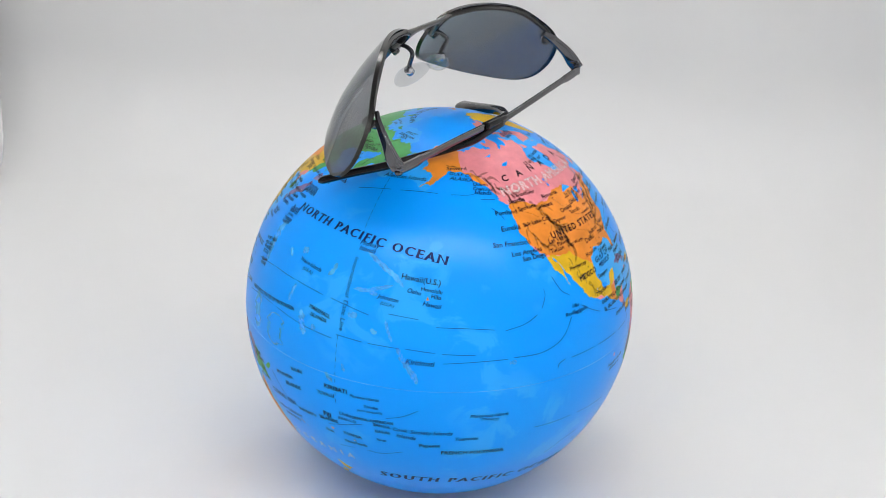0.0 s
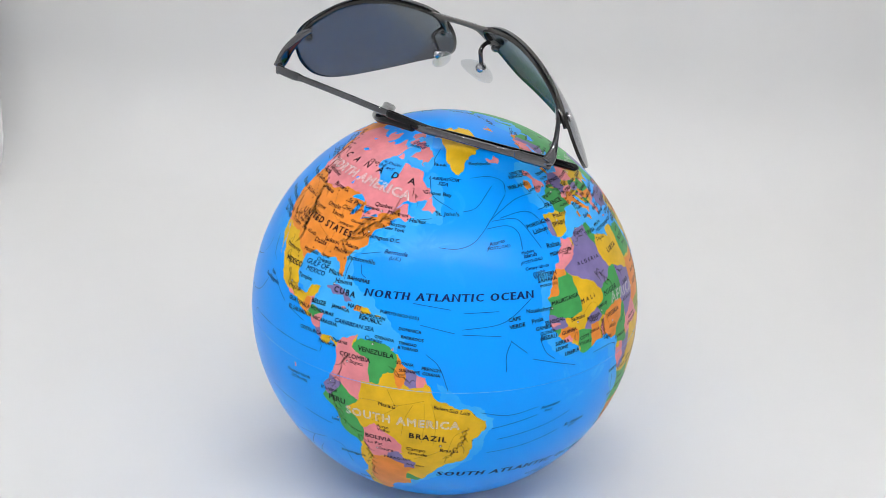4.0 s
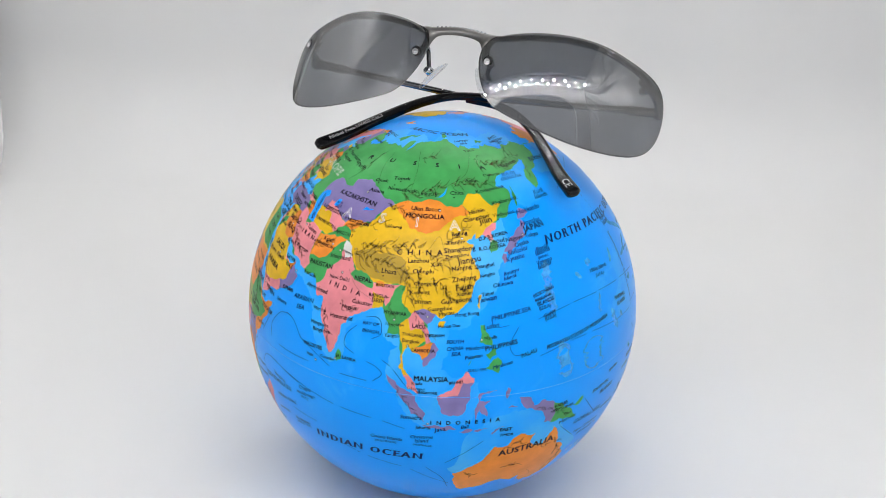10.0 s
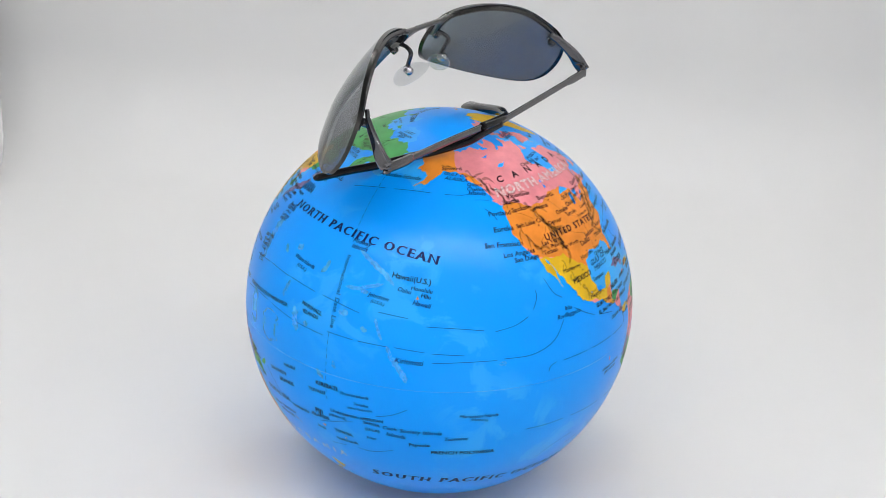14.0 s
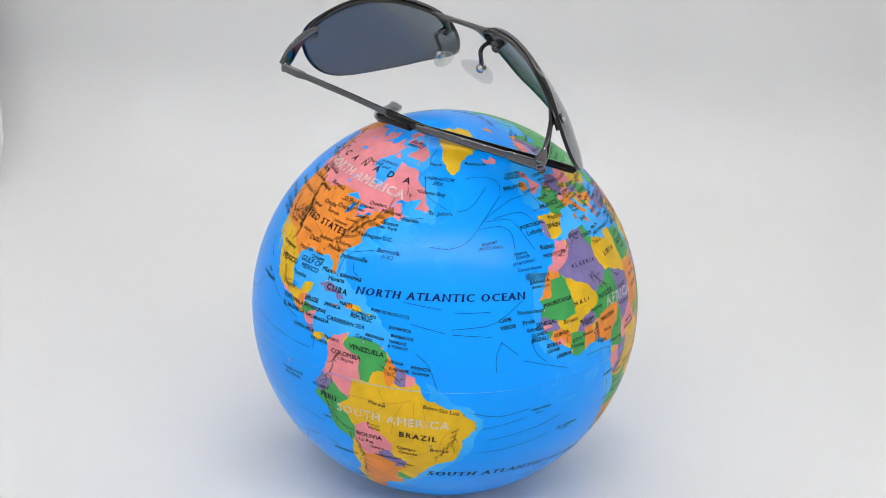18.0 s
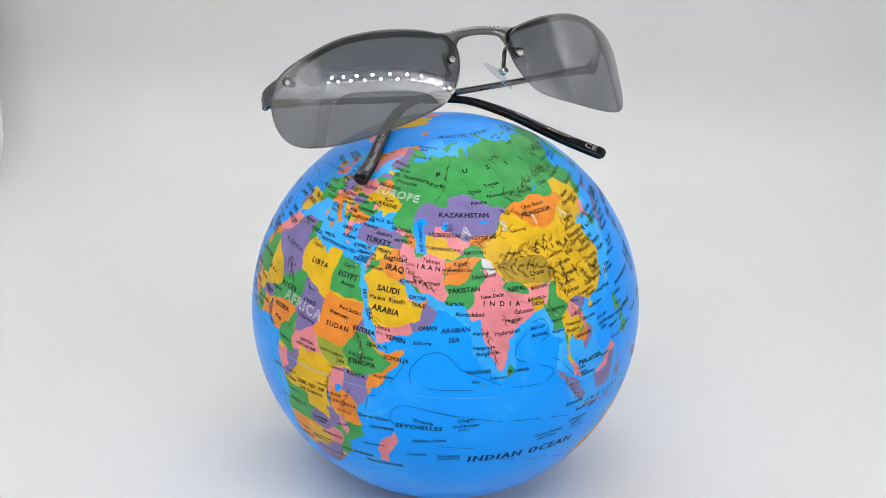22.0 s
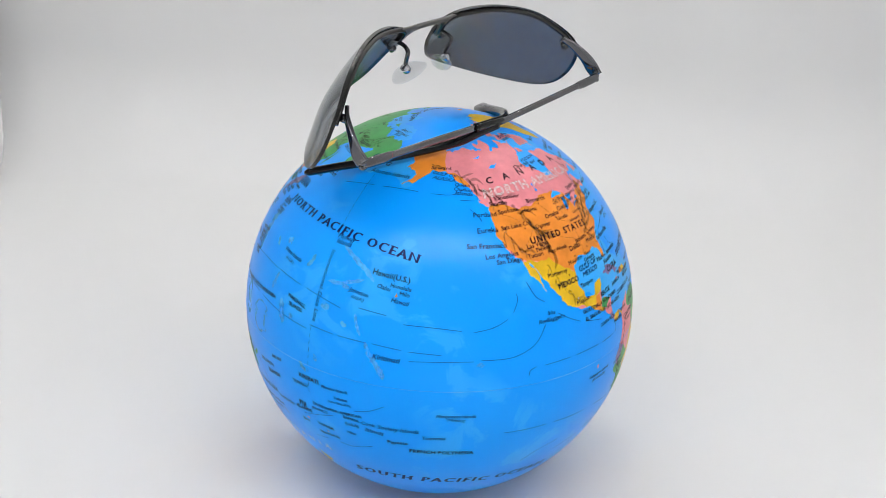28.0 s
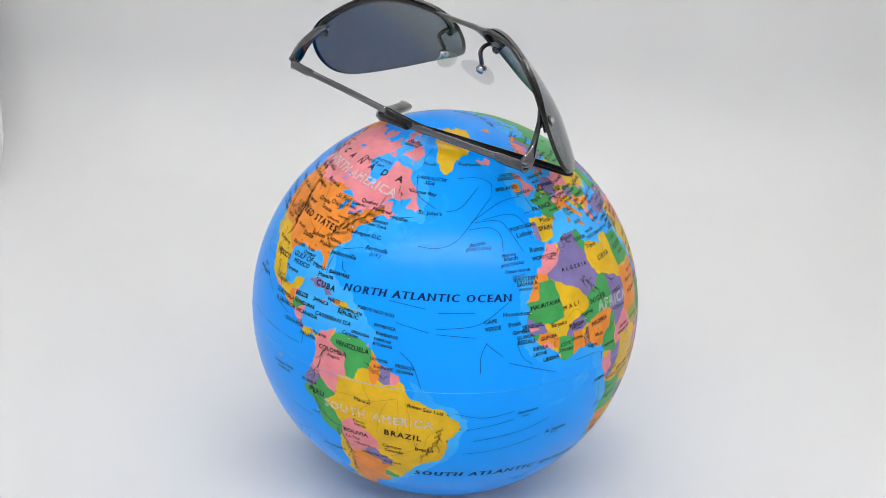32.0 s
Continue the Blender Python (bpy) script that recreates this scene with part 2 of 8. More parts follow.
AXES = Matrix(((0.5368, -0.8437, -0.0038), (0.8437, 0.5368, -0.0019), (0.0037, -0.0022, 1.0000)))

# Shifts that fit the map to the camera's view, region by region: lon, lat, shift east, shift north.
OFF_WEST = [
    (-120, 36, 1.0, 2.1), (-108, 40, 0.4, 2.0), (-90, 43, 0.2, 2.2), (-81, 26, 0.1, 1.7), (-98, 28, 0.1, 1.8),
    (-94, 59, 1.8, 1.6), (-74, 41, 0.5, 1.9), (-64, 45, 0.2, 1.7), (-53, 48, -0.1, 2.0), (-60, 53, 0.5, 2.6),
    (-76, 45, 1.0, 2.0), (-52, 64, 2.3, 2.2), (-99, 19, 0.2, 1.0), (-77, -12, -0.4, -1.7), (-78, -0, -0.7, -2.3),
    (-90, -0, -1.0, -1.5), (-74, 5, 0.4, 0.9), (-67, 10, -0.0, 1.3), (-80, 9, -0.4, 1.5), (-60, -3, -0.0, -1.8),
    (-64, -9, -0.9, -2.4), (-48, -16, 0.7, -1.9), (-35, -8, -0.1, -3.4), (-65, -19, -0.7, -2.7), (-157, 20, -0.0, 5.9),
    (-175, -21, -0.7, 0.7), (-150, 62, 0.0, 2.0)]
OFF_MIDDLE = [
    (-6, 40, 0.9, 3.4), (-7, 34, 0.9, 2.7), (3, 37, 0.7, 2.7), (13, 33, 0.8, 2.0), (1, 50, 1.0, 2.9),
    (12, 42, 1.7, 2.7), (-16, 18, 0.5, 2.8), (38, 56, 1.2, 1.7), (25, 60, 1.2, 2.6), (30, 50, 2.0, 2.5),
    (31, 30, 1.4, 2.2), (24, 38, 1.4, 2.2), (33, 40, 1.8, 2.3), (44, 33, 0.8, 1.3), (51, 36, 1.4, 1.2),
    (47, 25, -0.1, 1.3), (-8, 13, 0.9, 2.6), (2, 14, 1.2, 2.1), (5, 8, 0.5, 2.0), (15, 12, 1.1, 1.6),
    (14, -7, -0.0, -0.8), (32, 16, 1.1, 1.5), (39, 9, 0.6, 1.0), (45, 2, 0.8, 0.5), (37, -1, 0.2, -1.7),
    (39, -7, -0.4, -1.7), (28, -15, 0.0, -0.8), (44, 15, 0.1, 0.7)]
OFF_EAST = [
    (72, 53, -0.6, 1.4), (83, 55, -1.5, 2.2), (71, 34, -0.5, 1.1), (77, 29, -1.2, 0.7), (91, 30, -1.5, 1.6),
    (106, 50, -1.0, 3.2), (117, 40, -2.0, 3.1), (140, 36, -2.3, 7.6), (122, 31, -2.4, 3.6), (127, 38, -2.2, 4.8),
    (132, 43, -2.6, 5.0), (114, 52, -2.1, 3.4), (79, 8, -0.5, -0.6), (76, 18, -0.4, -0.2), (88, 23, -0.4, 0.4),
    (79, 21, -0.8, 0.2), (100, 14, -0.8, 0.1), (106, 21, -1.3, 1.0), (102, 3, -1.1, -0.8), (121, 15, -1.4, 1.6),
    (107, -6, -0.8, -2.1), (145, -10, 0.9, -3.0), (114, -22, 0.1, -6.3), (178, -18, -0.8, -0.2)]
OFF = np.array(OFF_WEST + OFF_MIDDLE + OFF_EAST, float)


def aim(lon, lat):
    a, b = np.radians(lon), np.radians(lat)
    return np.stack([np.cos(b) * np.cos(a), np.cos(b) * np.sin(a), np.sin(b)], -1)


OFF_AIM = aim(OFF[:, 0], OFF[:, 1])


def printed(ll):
    """True longitude and latitude to where the camera's view shows them printed."""
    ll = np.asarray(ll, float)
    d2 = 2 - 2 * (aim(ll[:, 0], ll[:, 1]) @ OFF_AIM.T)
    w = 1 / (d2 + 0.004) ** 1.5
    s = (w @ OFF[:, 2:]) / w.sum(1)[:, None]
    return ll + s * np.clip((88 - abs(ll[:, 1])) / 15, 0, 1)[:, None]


VIEW_SHIFT = ((-90, -45, -30, -15, 0, 15, 30, 45, 60, 75, 85, 90), (0, -.36, .27, .50, .53, .47, .35, .16, -.16, -.75, -1.2, 0))


def settled(ll):
    """Moves the whole print along latitude, and a little east, to fit the camera's view."""
    ll = np.array(ll, float)
    ll[:, 1] += np.interp(ll[:, 1], *VIEW_SHIFT)
    ll[:, 0] += 0.15
    return ll


def on_ball(ll, lift):
    """Longitude and latitude on the ball to places, lift metres above its skin."""
    ll = settled(ll)
    p = aim(ll[:, 0], ll[:, 1]) @ np.array(AXES).T
    return p * (R + lift) + np.array(HUB)


globe = tagged(new("globe"), "glossy plastic toy globe with blue seas and bright coloured countries", "globe")


def ball():
    n, m = 192, 96
    verts, faces = [], []
    for i in range(m + 1):
        for k in range(n):
            verts.append((360 * k / n, -90 + 180 * i / m))
    co = on_ball(np.array(verts), 0.0)
    for i in range(m):
        for k in range(n):
            faces.append((i * n + k, i * n + (k + 1) % n, (i + 1) * n + (k + 1) % n, (i + 1) * n + k))
    me = mesh_object("ball", co, faces, sea, globe, label="glossy sea-blue plastic ball")
    bm = bmesh.new()
    bm.from_mesh(me.data)
    bmesh.ops.remove_doubles(bm, verts=bm.verts, dist=1e-6)
    bm.to_mesh(me.data)
    bm.free()


ball()


# ---- coasts, as longitude and latitude ----
def bent(points, closed=True, rough=0.17, least=0.5):
    """Breaks straight stretches into small uneven ones; the same stretch always breaks in the same way."""
    def split(a, b, out):
        dx, dy = b[0] - a[0], b[1] - a[1]
        d = math.hypot(dx * math.cos(radians(a[1])), dy)
        if d < least:
            return
        flip = a > b
        p, q = (b, a) if flip else (a, b)
        h = math.sin(p[0] * 12.9898 + p[1] * 78.233 + q[0] * 37.719 + q[1] * 4.581) * 43758.5453
        s = (h - math.floor(h) - 0.5) * 2 * rough
        ex, ey = q[0] - p[0], q[1] - p[1]
        m = ((a[0] + b[0]) / 2 - ey * s, (a[1] + b[1]) / 2 + ex * s)
        split(a, m, out)
        out.append(m)
        split(m, b, out)
    out = []
    n = len(points)
    for i in range(n if closed else n - 1):
        a, b = tuple(map(float, points[i])), tuple(map(float, points[(i + 1) % n]))
        out.append(a)
        split(a, b, out)
    if not closed:
        out.append(tuple(map(float, points[-1])))
    return out


def inside(pts, poly):
    """Which points lie in a polygon."""
    x, y = pts[:, 0], pts[:, 1]
    hit = np.zeros(len(pts), bool)
    for (ax, ay), (bx, by) in zip(poly, poly[1:] + poly[:1]):
        if ay == by:
            continue
        hit ^= ((ay > y) != (by > y)) & (x < (bx - ax) * (y - ay) / (by - ay) + ax)
    return hit


LIFT = 0.00005


def landmass(coast, main, countries, waters=(), lift=LIFT, kind="country"):
    """A coast, the country that fills what no other claims, and (name, colour, outline) rows; later rows lie over earlier ones."""
    shore = bent(coast)
    outlines = [bent(c[2], rough=0.12, least=0.8) for c in countries]
    lakes = [bent(w, rough=0.08, least=0.8) for w in waters]
    verts, edges = [], []
    for ring in [shore] + outlines + lakes:
        k = len(verts)
        verts += [Vector(p) for p in ring]
        edges += [(k + i, k + (i + 1) % len(ring)) for i in range(len(ring))]
    xs, ys = [p[0] for p in shore], [p[1] for p in shore]
    for gx in np.arange(min(xs), max(xs), 1.7):
        for gy in np.arange(min(ys), max(ys), 1.7):
            verts.append(Vector((gx + 0.31, gy + 0.17)))
    out_v, _, tris, *_ = delaunay_2d_cdt(verts, edges, [], 0, 1e-5)
    ll = np.array([tuple(v) for v in out_v])
    tris = np.array([tuple(t) for t in tris if len(t) == 3])
    mid = ll[tris].mean(1)
    owner = np.where(inside(mid, shore), 0, -1)
    for i, ring in enumerate(outlines):
        owner[inside(mid, ring) & (owner >= 0)] = i + 1
    for ring in lakes:
        owner[inside(mid, ring)] = -1
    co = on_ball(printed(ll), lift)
    for i, (name, colour) in enumerate([main] + [c[:2] for c in countries]):
        mine = tris[owner == i]
        if not len(mine):
            continue
        used, idx = np.unique(mine, return_inverse=True)
        idx = idx.reshape(-1, 3)
        p = co[used]
        n = np.cross(p[idx[:, 1]] - p[idx[:, 0]], p[idx[:, 2]] - p[idx[:, 0]])
        turn = ((p[idx[:, 0]] - np.array(HUB)) * n).sum(1) < 0
        idx[turn] = idx[turn][:, ::-1]
        mesh_object(kind, p, idx.tolist(), paint[colour], globe, label=colour.replace("_", " ") + " printed patch of " + name)


def box(w, s, e, n):
    return [(w, s), (e, s), (e, n), (w, n)]


# ---- paler water over the shelves ----
SHELVES = [
    [(-7, 36), (0, 34.5), (10, 32), (20, 29), (34, 30), (37, 36), (30, 38), (29, 47), (40, 48), (40, 41), (26, 42), (14, 47), (4, 44), (-2, 38)],
    [(-12, 48), (-1, 45), (3, 48), (12, 53), (24, 54), (32, 60), (27, 67), (16, 60), (6, 64), (-4, 62), (-12, 57)],
    [(100, -3), (106, -8), (118, -6), (120, 4), (110, 8), (112, 18), (122, 22), (128, 30), (133, 34), (134, 44), (126, 44), (116, 42), (112, 24), (103, 20), (96, 12), (95, 4)],
    [(112, -20), (118, -9), (133, -4), (144, -6), (150, -16), (156, -24), (152, -30), (130, -25)],
    [(48, 32), (46, 27), (56, 22), (61, 23), (66, 21), (70, 17), (73, 9), (78, 5), (82, 8), (82, 15), (90, 19), (95, 14), (99, 14), (92, 25), (75, 28), (58, 30)],
    [(31, 32), (31, 29), (40, 13), (46, 9), (45, 13), (42, 20), (36, 30)],
    [(-19, 29), (-20, 18), (-18, 9), (-9, 2), (4, 3), (7, -2), (9, -10), (10, -20), (14, -32), (20, -30), (15, -10), (12, 5), (-6, 8), (-12, 14), (-14, 28)],
    [(-99, 31), (-98, 20), (-90, 17), (-82, 8), (-76, 8), (-60, 10), (-58, 14), (-64, 19), (-76, 25), (-79, 32), (-72, 38), (-60, 43), (-50, 44), (-50, 52), (-60, 60), (-64, 48), (-80, 36), (-84, 31)],
    [(-96, 66), (-94, 56), (-80, 50), (-76, 57), (-78, 64), (-62, 60), (-58, 66), (-72, 76), (-90, 74)],
    [(-49, 4), (-42, -1), (-33, -5), (-35, -14), (-38, -22), (-47, -30), (-56, -40), (-64, -42), (-56, -30), (-44, -20)],
    [(134, 62), (136, 52), (146, 44), (156, 48), (157, 58), (150, 61)],
    [(160, 66), (164, 58), (180, 57), (200, 54), (204, 59), (196, 68)],
    [(32, 72), (50, 66), (80, 71), (110, 74), (140, 72), (175, 68), (182, 72), (150, 77), (110, 80), (70, 79), (40, 77)]]
for one in SHELVES:
    landmass(one, ("a shelf sea", "pale_blue"), [], lift=0.00002, kind="shelf_sea")

AFRICA_NORTH = [
    (-5.9, 35.8), (-2, 35.1), (3, 36.8), (10, 37.3), (11, 35.5), (10.2, 34), (15, 32.4), (19, 30.3), (20, 32.7), (23, 32.6),
    (29, 30.9), (32.5, 31.2), (32.6, 29.9), (35.5, 24), (37.2, 21), (37.5, 18.5), (39.5, 15.3), (43.2, 12.5), (44, 10.5),
    (51.2, 11.9), (49, 7), (45.5, 2), (41.5, -1.9)]
AFRICA_SOUTH = [
    (39, -5), (39.5, -8), (40.6, -11), (40.5, -15), (35, -19.8), (35.5, -23.8), (32.8, -26), (31, -29.8), (27, -33.5), (20, -34.8),
    (18.3, -33.5), (15, -27), (12, -17), (13.7, -11), (12.2, -6), (9, -1), (9.7, 3.8), (8.5, 4.6), (6, 4.4), (4, 6.4), (1, 5.9),
    (-3, 5), (-7.5, 4.4), (-13, 8.5), (-16.8, 12.5), (-17.4, 14.7), (-16.2, 19), (-17, 21), (-13, 27.7), (-9.8, 30), (-9, 32.5), (-6.8, 34)]
AFRICA = [
    ("Morocco", "pink", [(-15, 27.7), (-8.7, 27.7), (-3, 30.5), (-1.5, 32.5), (-1.8, 36.5), (-9, 37), (-14, 33)]),
    ("Western Sahara", "orange", [(-19, 20.8), (-13, 21.3), (-12, 26), (-8.7, 26), (-8.7, 27.7), (-18, 27.7)]),
    ("Algeria", "purple", [(-8.7, 27.7), (-3, 30.5), (-1.5, 32.5), (-1.8, 37), (8.4, 38.5), (7.6, 33.5), (9.4, 30.3), (9.9, 26), (12, 23.5), (4.2, 19.2), (-4.8, 25), (-8.7, 27.3)]),
    ("Tunisia", "green", [(8.4, 38.5), (7.6, 33.5), (9.4, 30.3), (11.5, 33), (13, 38)]),
    ("Libya", "yellow", [(11.5, 33.3), (9.4, 30.3), (9.9, 26), (12, 23.5), (15, 23), (24, 19.5), (25, 22), (25, 33.5), (12, 34)]),
    ("Egypt", "green", [(25, 22), (25, 33.5), (34.5, 32.5), (34.9, 29.5), (37, 22)]),
    ("Mauritania", "green", [(-18, 16.5), (-16.3, 16.4), (-12.2, 14.8), (-5.5, 15.5), (-6.5, 25), (-8.7, 27.3), (-8.7, 26), (-12, 26), (-13, 21.3), (-19, 20.8)]),
    ("Mali", "yellow", [(-12.2, 14.8), (-5.5, 15.5), (-6.5, 25), (-4.8, 25), (4.2, 19.2), (4.2, 16.5), (-3, 13.5), (-5.5, 10.3), (-8, 10.2), (-11.5, 12.2)]),
    ("Niger", "green", [(4.2, 19.2), (12, 23.5), (15, 23), (15.5, 17), (13.6, 13.7), (7, 13), (3.6, 11.7), (.2, 15), (4.2, 16.5)]),
    ("Chad", "purple", [(15, 23), (24, 19.5), (24, 15.7), (22, 11), (18, 8.3), (15.2, 7.5), (14.2, 12.5), (13.6, 13.7), (15.5, 17)]),
    ("Sudan", "orange", [(25, 22), (39, 22), (38.5, 18), (36.5, 14.3), (34, 9.7), (28, 9.4), (24, 9), (22, 11), (24, 15.7), (24, 20)]),
    ("South Sudan", "olive", [(24, 9), (28, 9.4), (34, 9.7), (34, 8), (35.6, 5), (31, 3.7), (27.3, 5)]),
    ("Eritrea", "purple", [(38.5, 18.2), (36.5, 14.3), (40, 14.3), (42.8, 12.4), (43.5, 13)]),
    ("Ethiopia", "green", [(36.5, 14.3), (40, 14.3), (42, 12.5), (43, 10.5), (47.8, 8), (45, 5), (42, 4), (38, 3.6), (35.6, 5), (33.3, 8), (34.2, 10.5)]),
    ("Somalia", "orange", [(43, 11.6), (43, 10.5), (47.8, 8), (45, 5), (42, 4), (41, 2), (41, -3), (53, 0), (54, 13)]),
    ("Djibouti", "yellow", [(42, 12.5), (43.5, 13), (43.5, 11.3), (42, 11)]),
    ("Kenya", "purple", [(34, 4.5), (38, 3.6), (42, 4), (41, 2), (42, -3), (39.5, -4.8), (34, -1)]),
    ("Uganda", "pink", [(31, 3.7), (34, 4.5), (34, -1), (29.7, -1.4), (30, 1)]),
    ("Tanzania", "orange", [(30.8, -1), (34, -1), (39.5, -4.8), (42, -10.7), (35, -11.5), (31, -8.5), (29.5, -5)]),
    ("Rwanda and Burundi", "pink", [(29, -1.5), (30.8, -1.2), (30.3, -4.3), (29.2, -4.3)]),
    ("Democratic Republic of the Congo", "yellow", [(18.6, 5), (27.3, 5), (31, 3.7), (29.6, -1), (29.2, -4.4), (30.7, -8.4), (28.7, -8.6), (29.6, -13.3), (27, -11.8), (24, -11), (22, -11), (21.8, -7.3), (17, -7.3), (12, -6), (14, -4.6), (16.2, -2.5), (18, 0), (18.5, 3.5)]),
    ("Congo", "purple", [(11, -4.2), (13, -5.2), (16.2, -2.5), (18, 0), (18.5, 3.6), (16, 3), (13.3, 2.2), (14.4, -1.8)]),
    ("Gabon", "pink", [(7.5, 1), (9.8, 1), (11.3, 2.2), (13.3, 2.2), (14.4, -1.8), (11, -4.2), (8, -2)]),
    ("Equatorial Guinea", "yellow", [(8.5, .9), (11.3, .9), (11.3, 2.3), (8.5, 2.3)]),
    ("Cameroon", "green", [(8.4, 4), (9, 6.3), (12, 8.5), (14.5, 12.8), (15.2, 7.5), (14.6, 5), (16, 1.8), (11.3, 2.2), (9, 2.3)]),
    ("Central African Republic", "pink", [(14.6, 5), (15.2, 7.5), (18, 8.3), (22, 11), (24, 9), (27.3, 5), (22.5, 4.2), (18.6, 5), (18.5, 3.6), (16, 2.6)]),
    ("Nigeria", "orange", [(2.7, 6), (2.7, 9), (3.6, 11.7), (7, 13.2), (13.6, 13.7), (14.2, 12.5), (12, 8.5), (9, 6.3), (8.5, 4), (4, 3)]),
    ("Benin", "pink", [(1.6, 6), (1.4, 9.5), (3.6, 11.8), (2.7, 9), (2.7, 6)]),
    ("Togo", "yellow", [(.9, 5.5), (.4, 11), (1.4, 9.5), (1.7, 5.8)]),
    ("Ghana", "orange", [(-3.2, 4), (-2.8, 11), (.3, 11), (1.1, 5)]),
    ("Burkina Faso", "purple", [(-5.5, 10.3), (-2.8, 9.7), (-2.8, 11), (.3, 11), (2.4, 12), (.2, 15), (-3, 13.6)]),
    ("Cote d'Ivoire", "green", [(-7.5, 3.5), (-8.3, 7.5), (-8, 10.3), (-5.5, 10.3), (-2.8, 9.7), (-3.2, 4)]),
    ("Liberia", "yellow", [(-7.5, 3.5), (-8.3, 7.5), (-10, 8.5), (-11.8, 6.5)]),
    ("Guinea", "orange", [(-15, 10.5), (-13.5, 12.7), (-11.5, 12.3), (-8.3, 11), (-8.3, 7.5), (-10, 8.5), (-13.3, 9)]),
    ("Sierra Leone", "pink", [(-14, 9), (-11.5, 10), (-10.2, 8.5), (-11.6, 6.6)]),
    ("Guinea-Bissau", "green", [(-17.5, 12.4), (-13.7, 12.6), (-15, 10.6)]),
    ("Senegal", "purple", [(-18, 16.6), (-16.3, 16.4), (-12.2, 14.8), (-11.5, 12.4), (-17.5, 12.5)]),
    ("Gambia", "pink", [(-17.5, 13.1), (-14, 13.3), (-14, 13.9), (-17.5, 13.9)]),
    ("Angola", "green", [(11, -5.7), (17, -7.3), (21.8, -7.3), (22, -11), (24, -11), (24, -13), (22, -13), (22, -16.2), (23.5, -17.6), (18, -17.4), (11, -17.2)]),
    ("Zambia", "purple", [(22, -16.2), (22, -13), (24, -13), (24, -11), (27, -11.8), (29.6, -13.3), (28.7, -8.6), (31, -8.5), (33.5, -10.5), (33, -14), (30.2, -15.6), (27, -18)]),
    ("Malawi", "pink", [(33, -9.5), (34.5, -11.5), (35.8, -15), (35, -17), (33, -14)]),
    ("Mozambique", "green", [(34.5, -11.5), (42, -10.5), (42, -16), (34, -27), (32, -26.8), (31.3, -22.4), (33, -17), (30.2, -15.6), (33, -14), (35, -17), (35.8, -15)]),
    ("Zimbabwe", "pink", [(25.2, -17.8), (27, -18), (30.2, -15.6), (33, -16.5), (33, -20), (31.3, -22.4), (29, -22)]),
    ("Botswana", "yellow", [(20, -18.2), (25.2, -17.8), (29, -22), (25.5, -25.6), (20, -26.8), (20, -22)]),
    ("Namibia", "orange", [(10, -17.2), (18, -17.4), (23.5, -17.6), (25, -18), (20, -18.3), (20, -28.3), (16, -28.8), (13, -27)]),
    ("South Africa", "purple", [(16, -28.8), (20, -28.3), (20, -26.8), (25.5, -25.6), (29, -22), (31.3, -22.4), (32, -26.8), (34, -30), (27, -36), (17, -36), (15, -30)]),
    ("Lesotho", "orange", [(27, -29.7), (28.6, -28.6), (29.4, -29.6), (28.2, -30.6)]),
    ("Eswatini", "yellow", [(30.8, -26), (32.1, -26), (32.1, -27.2), (30.8, -27.2)])]
VICTORIA = [(31.8, -.6), (33.5, .3), (34.1, -.6), (33.2, -2.3), (31.9, -2.3)]
TANGANYIKA = [(29.2, -3.4), (29.7, -4), (31, -8.6), (30.4, -8.5), (29.2, -5.5)]
MALAWI_LAKE = [(34, -9.6), (34.6, -11), (35, -14), (34.5, -14), (34.1, -11)]
landmass(AFRICA_NORTH + AFRICA_SOUTH, ("central Africa", "yellow"), AFRICA, [VICTORIA, TANGANYIKA, MALAWI_LAKE])

ATLANTIC = [
    (-5.6, 36), (-8.9, 37), (-9.4, 38.8), (-8.8, 43.2), (-2, 43.4), (-1.3, 46), (-4.6, 48.4), (-1.6, 48.7), (1.6, 50.9), (4.5, 52.5),
    (8.5, 53.8), (8.2, 57), (10.6, 57.6), (10.5, 54.5), (14, 54), (19, 54.4), (21.2, 56), (21.6, 57.5), (24.3, 57.3), (23.5, 59.2),
    (30, 59.9), (23, 59.9), (21.3, 61), (21.5, 63), (25.4, 65), (22, 65.7), (17.3, 62), (17, 60.5), (16.5, 57), (14.2, 55.4),
    (11.2, 59), (7, 58), (5, 61), (10.5, 64), (15, 68.3), (20, 70), (26, 71), (31, 70.3)]
ARCTIC = [
    (41, 67.2), (40, 66), (33, 66.7), (35, 64.3), (38, 64), (40.5, 65), (44, 66.3), (44, 68.5), (54, 68.3), (60, 69), (67, 68.8),
    (67, 72.5), (72.5, 72.7), (73, 68), (75, 72.5), (81, 73.5), (87, 75), (98, 76), (104, 77.6), (113, 74), (122, 73), (129, 71.5),
    (140, 72.5), (152, 71), (160, 69.7), (170, 69.9), (178, 69.3), (190, 66)]
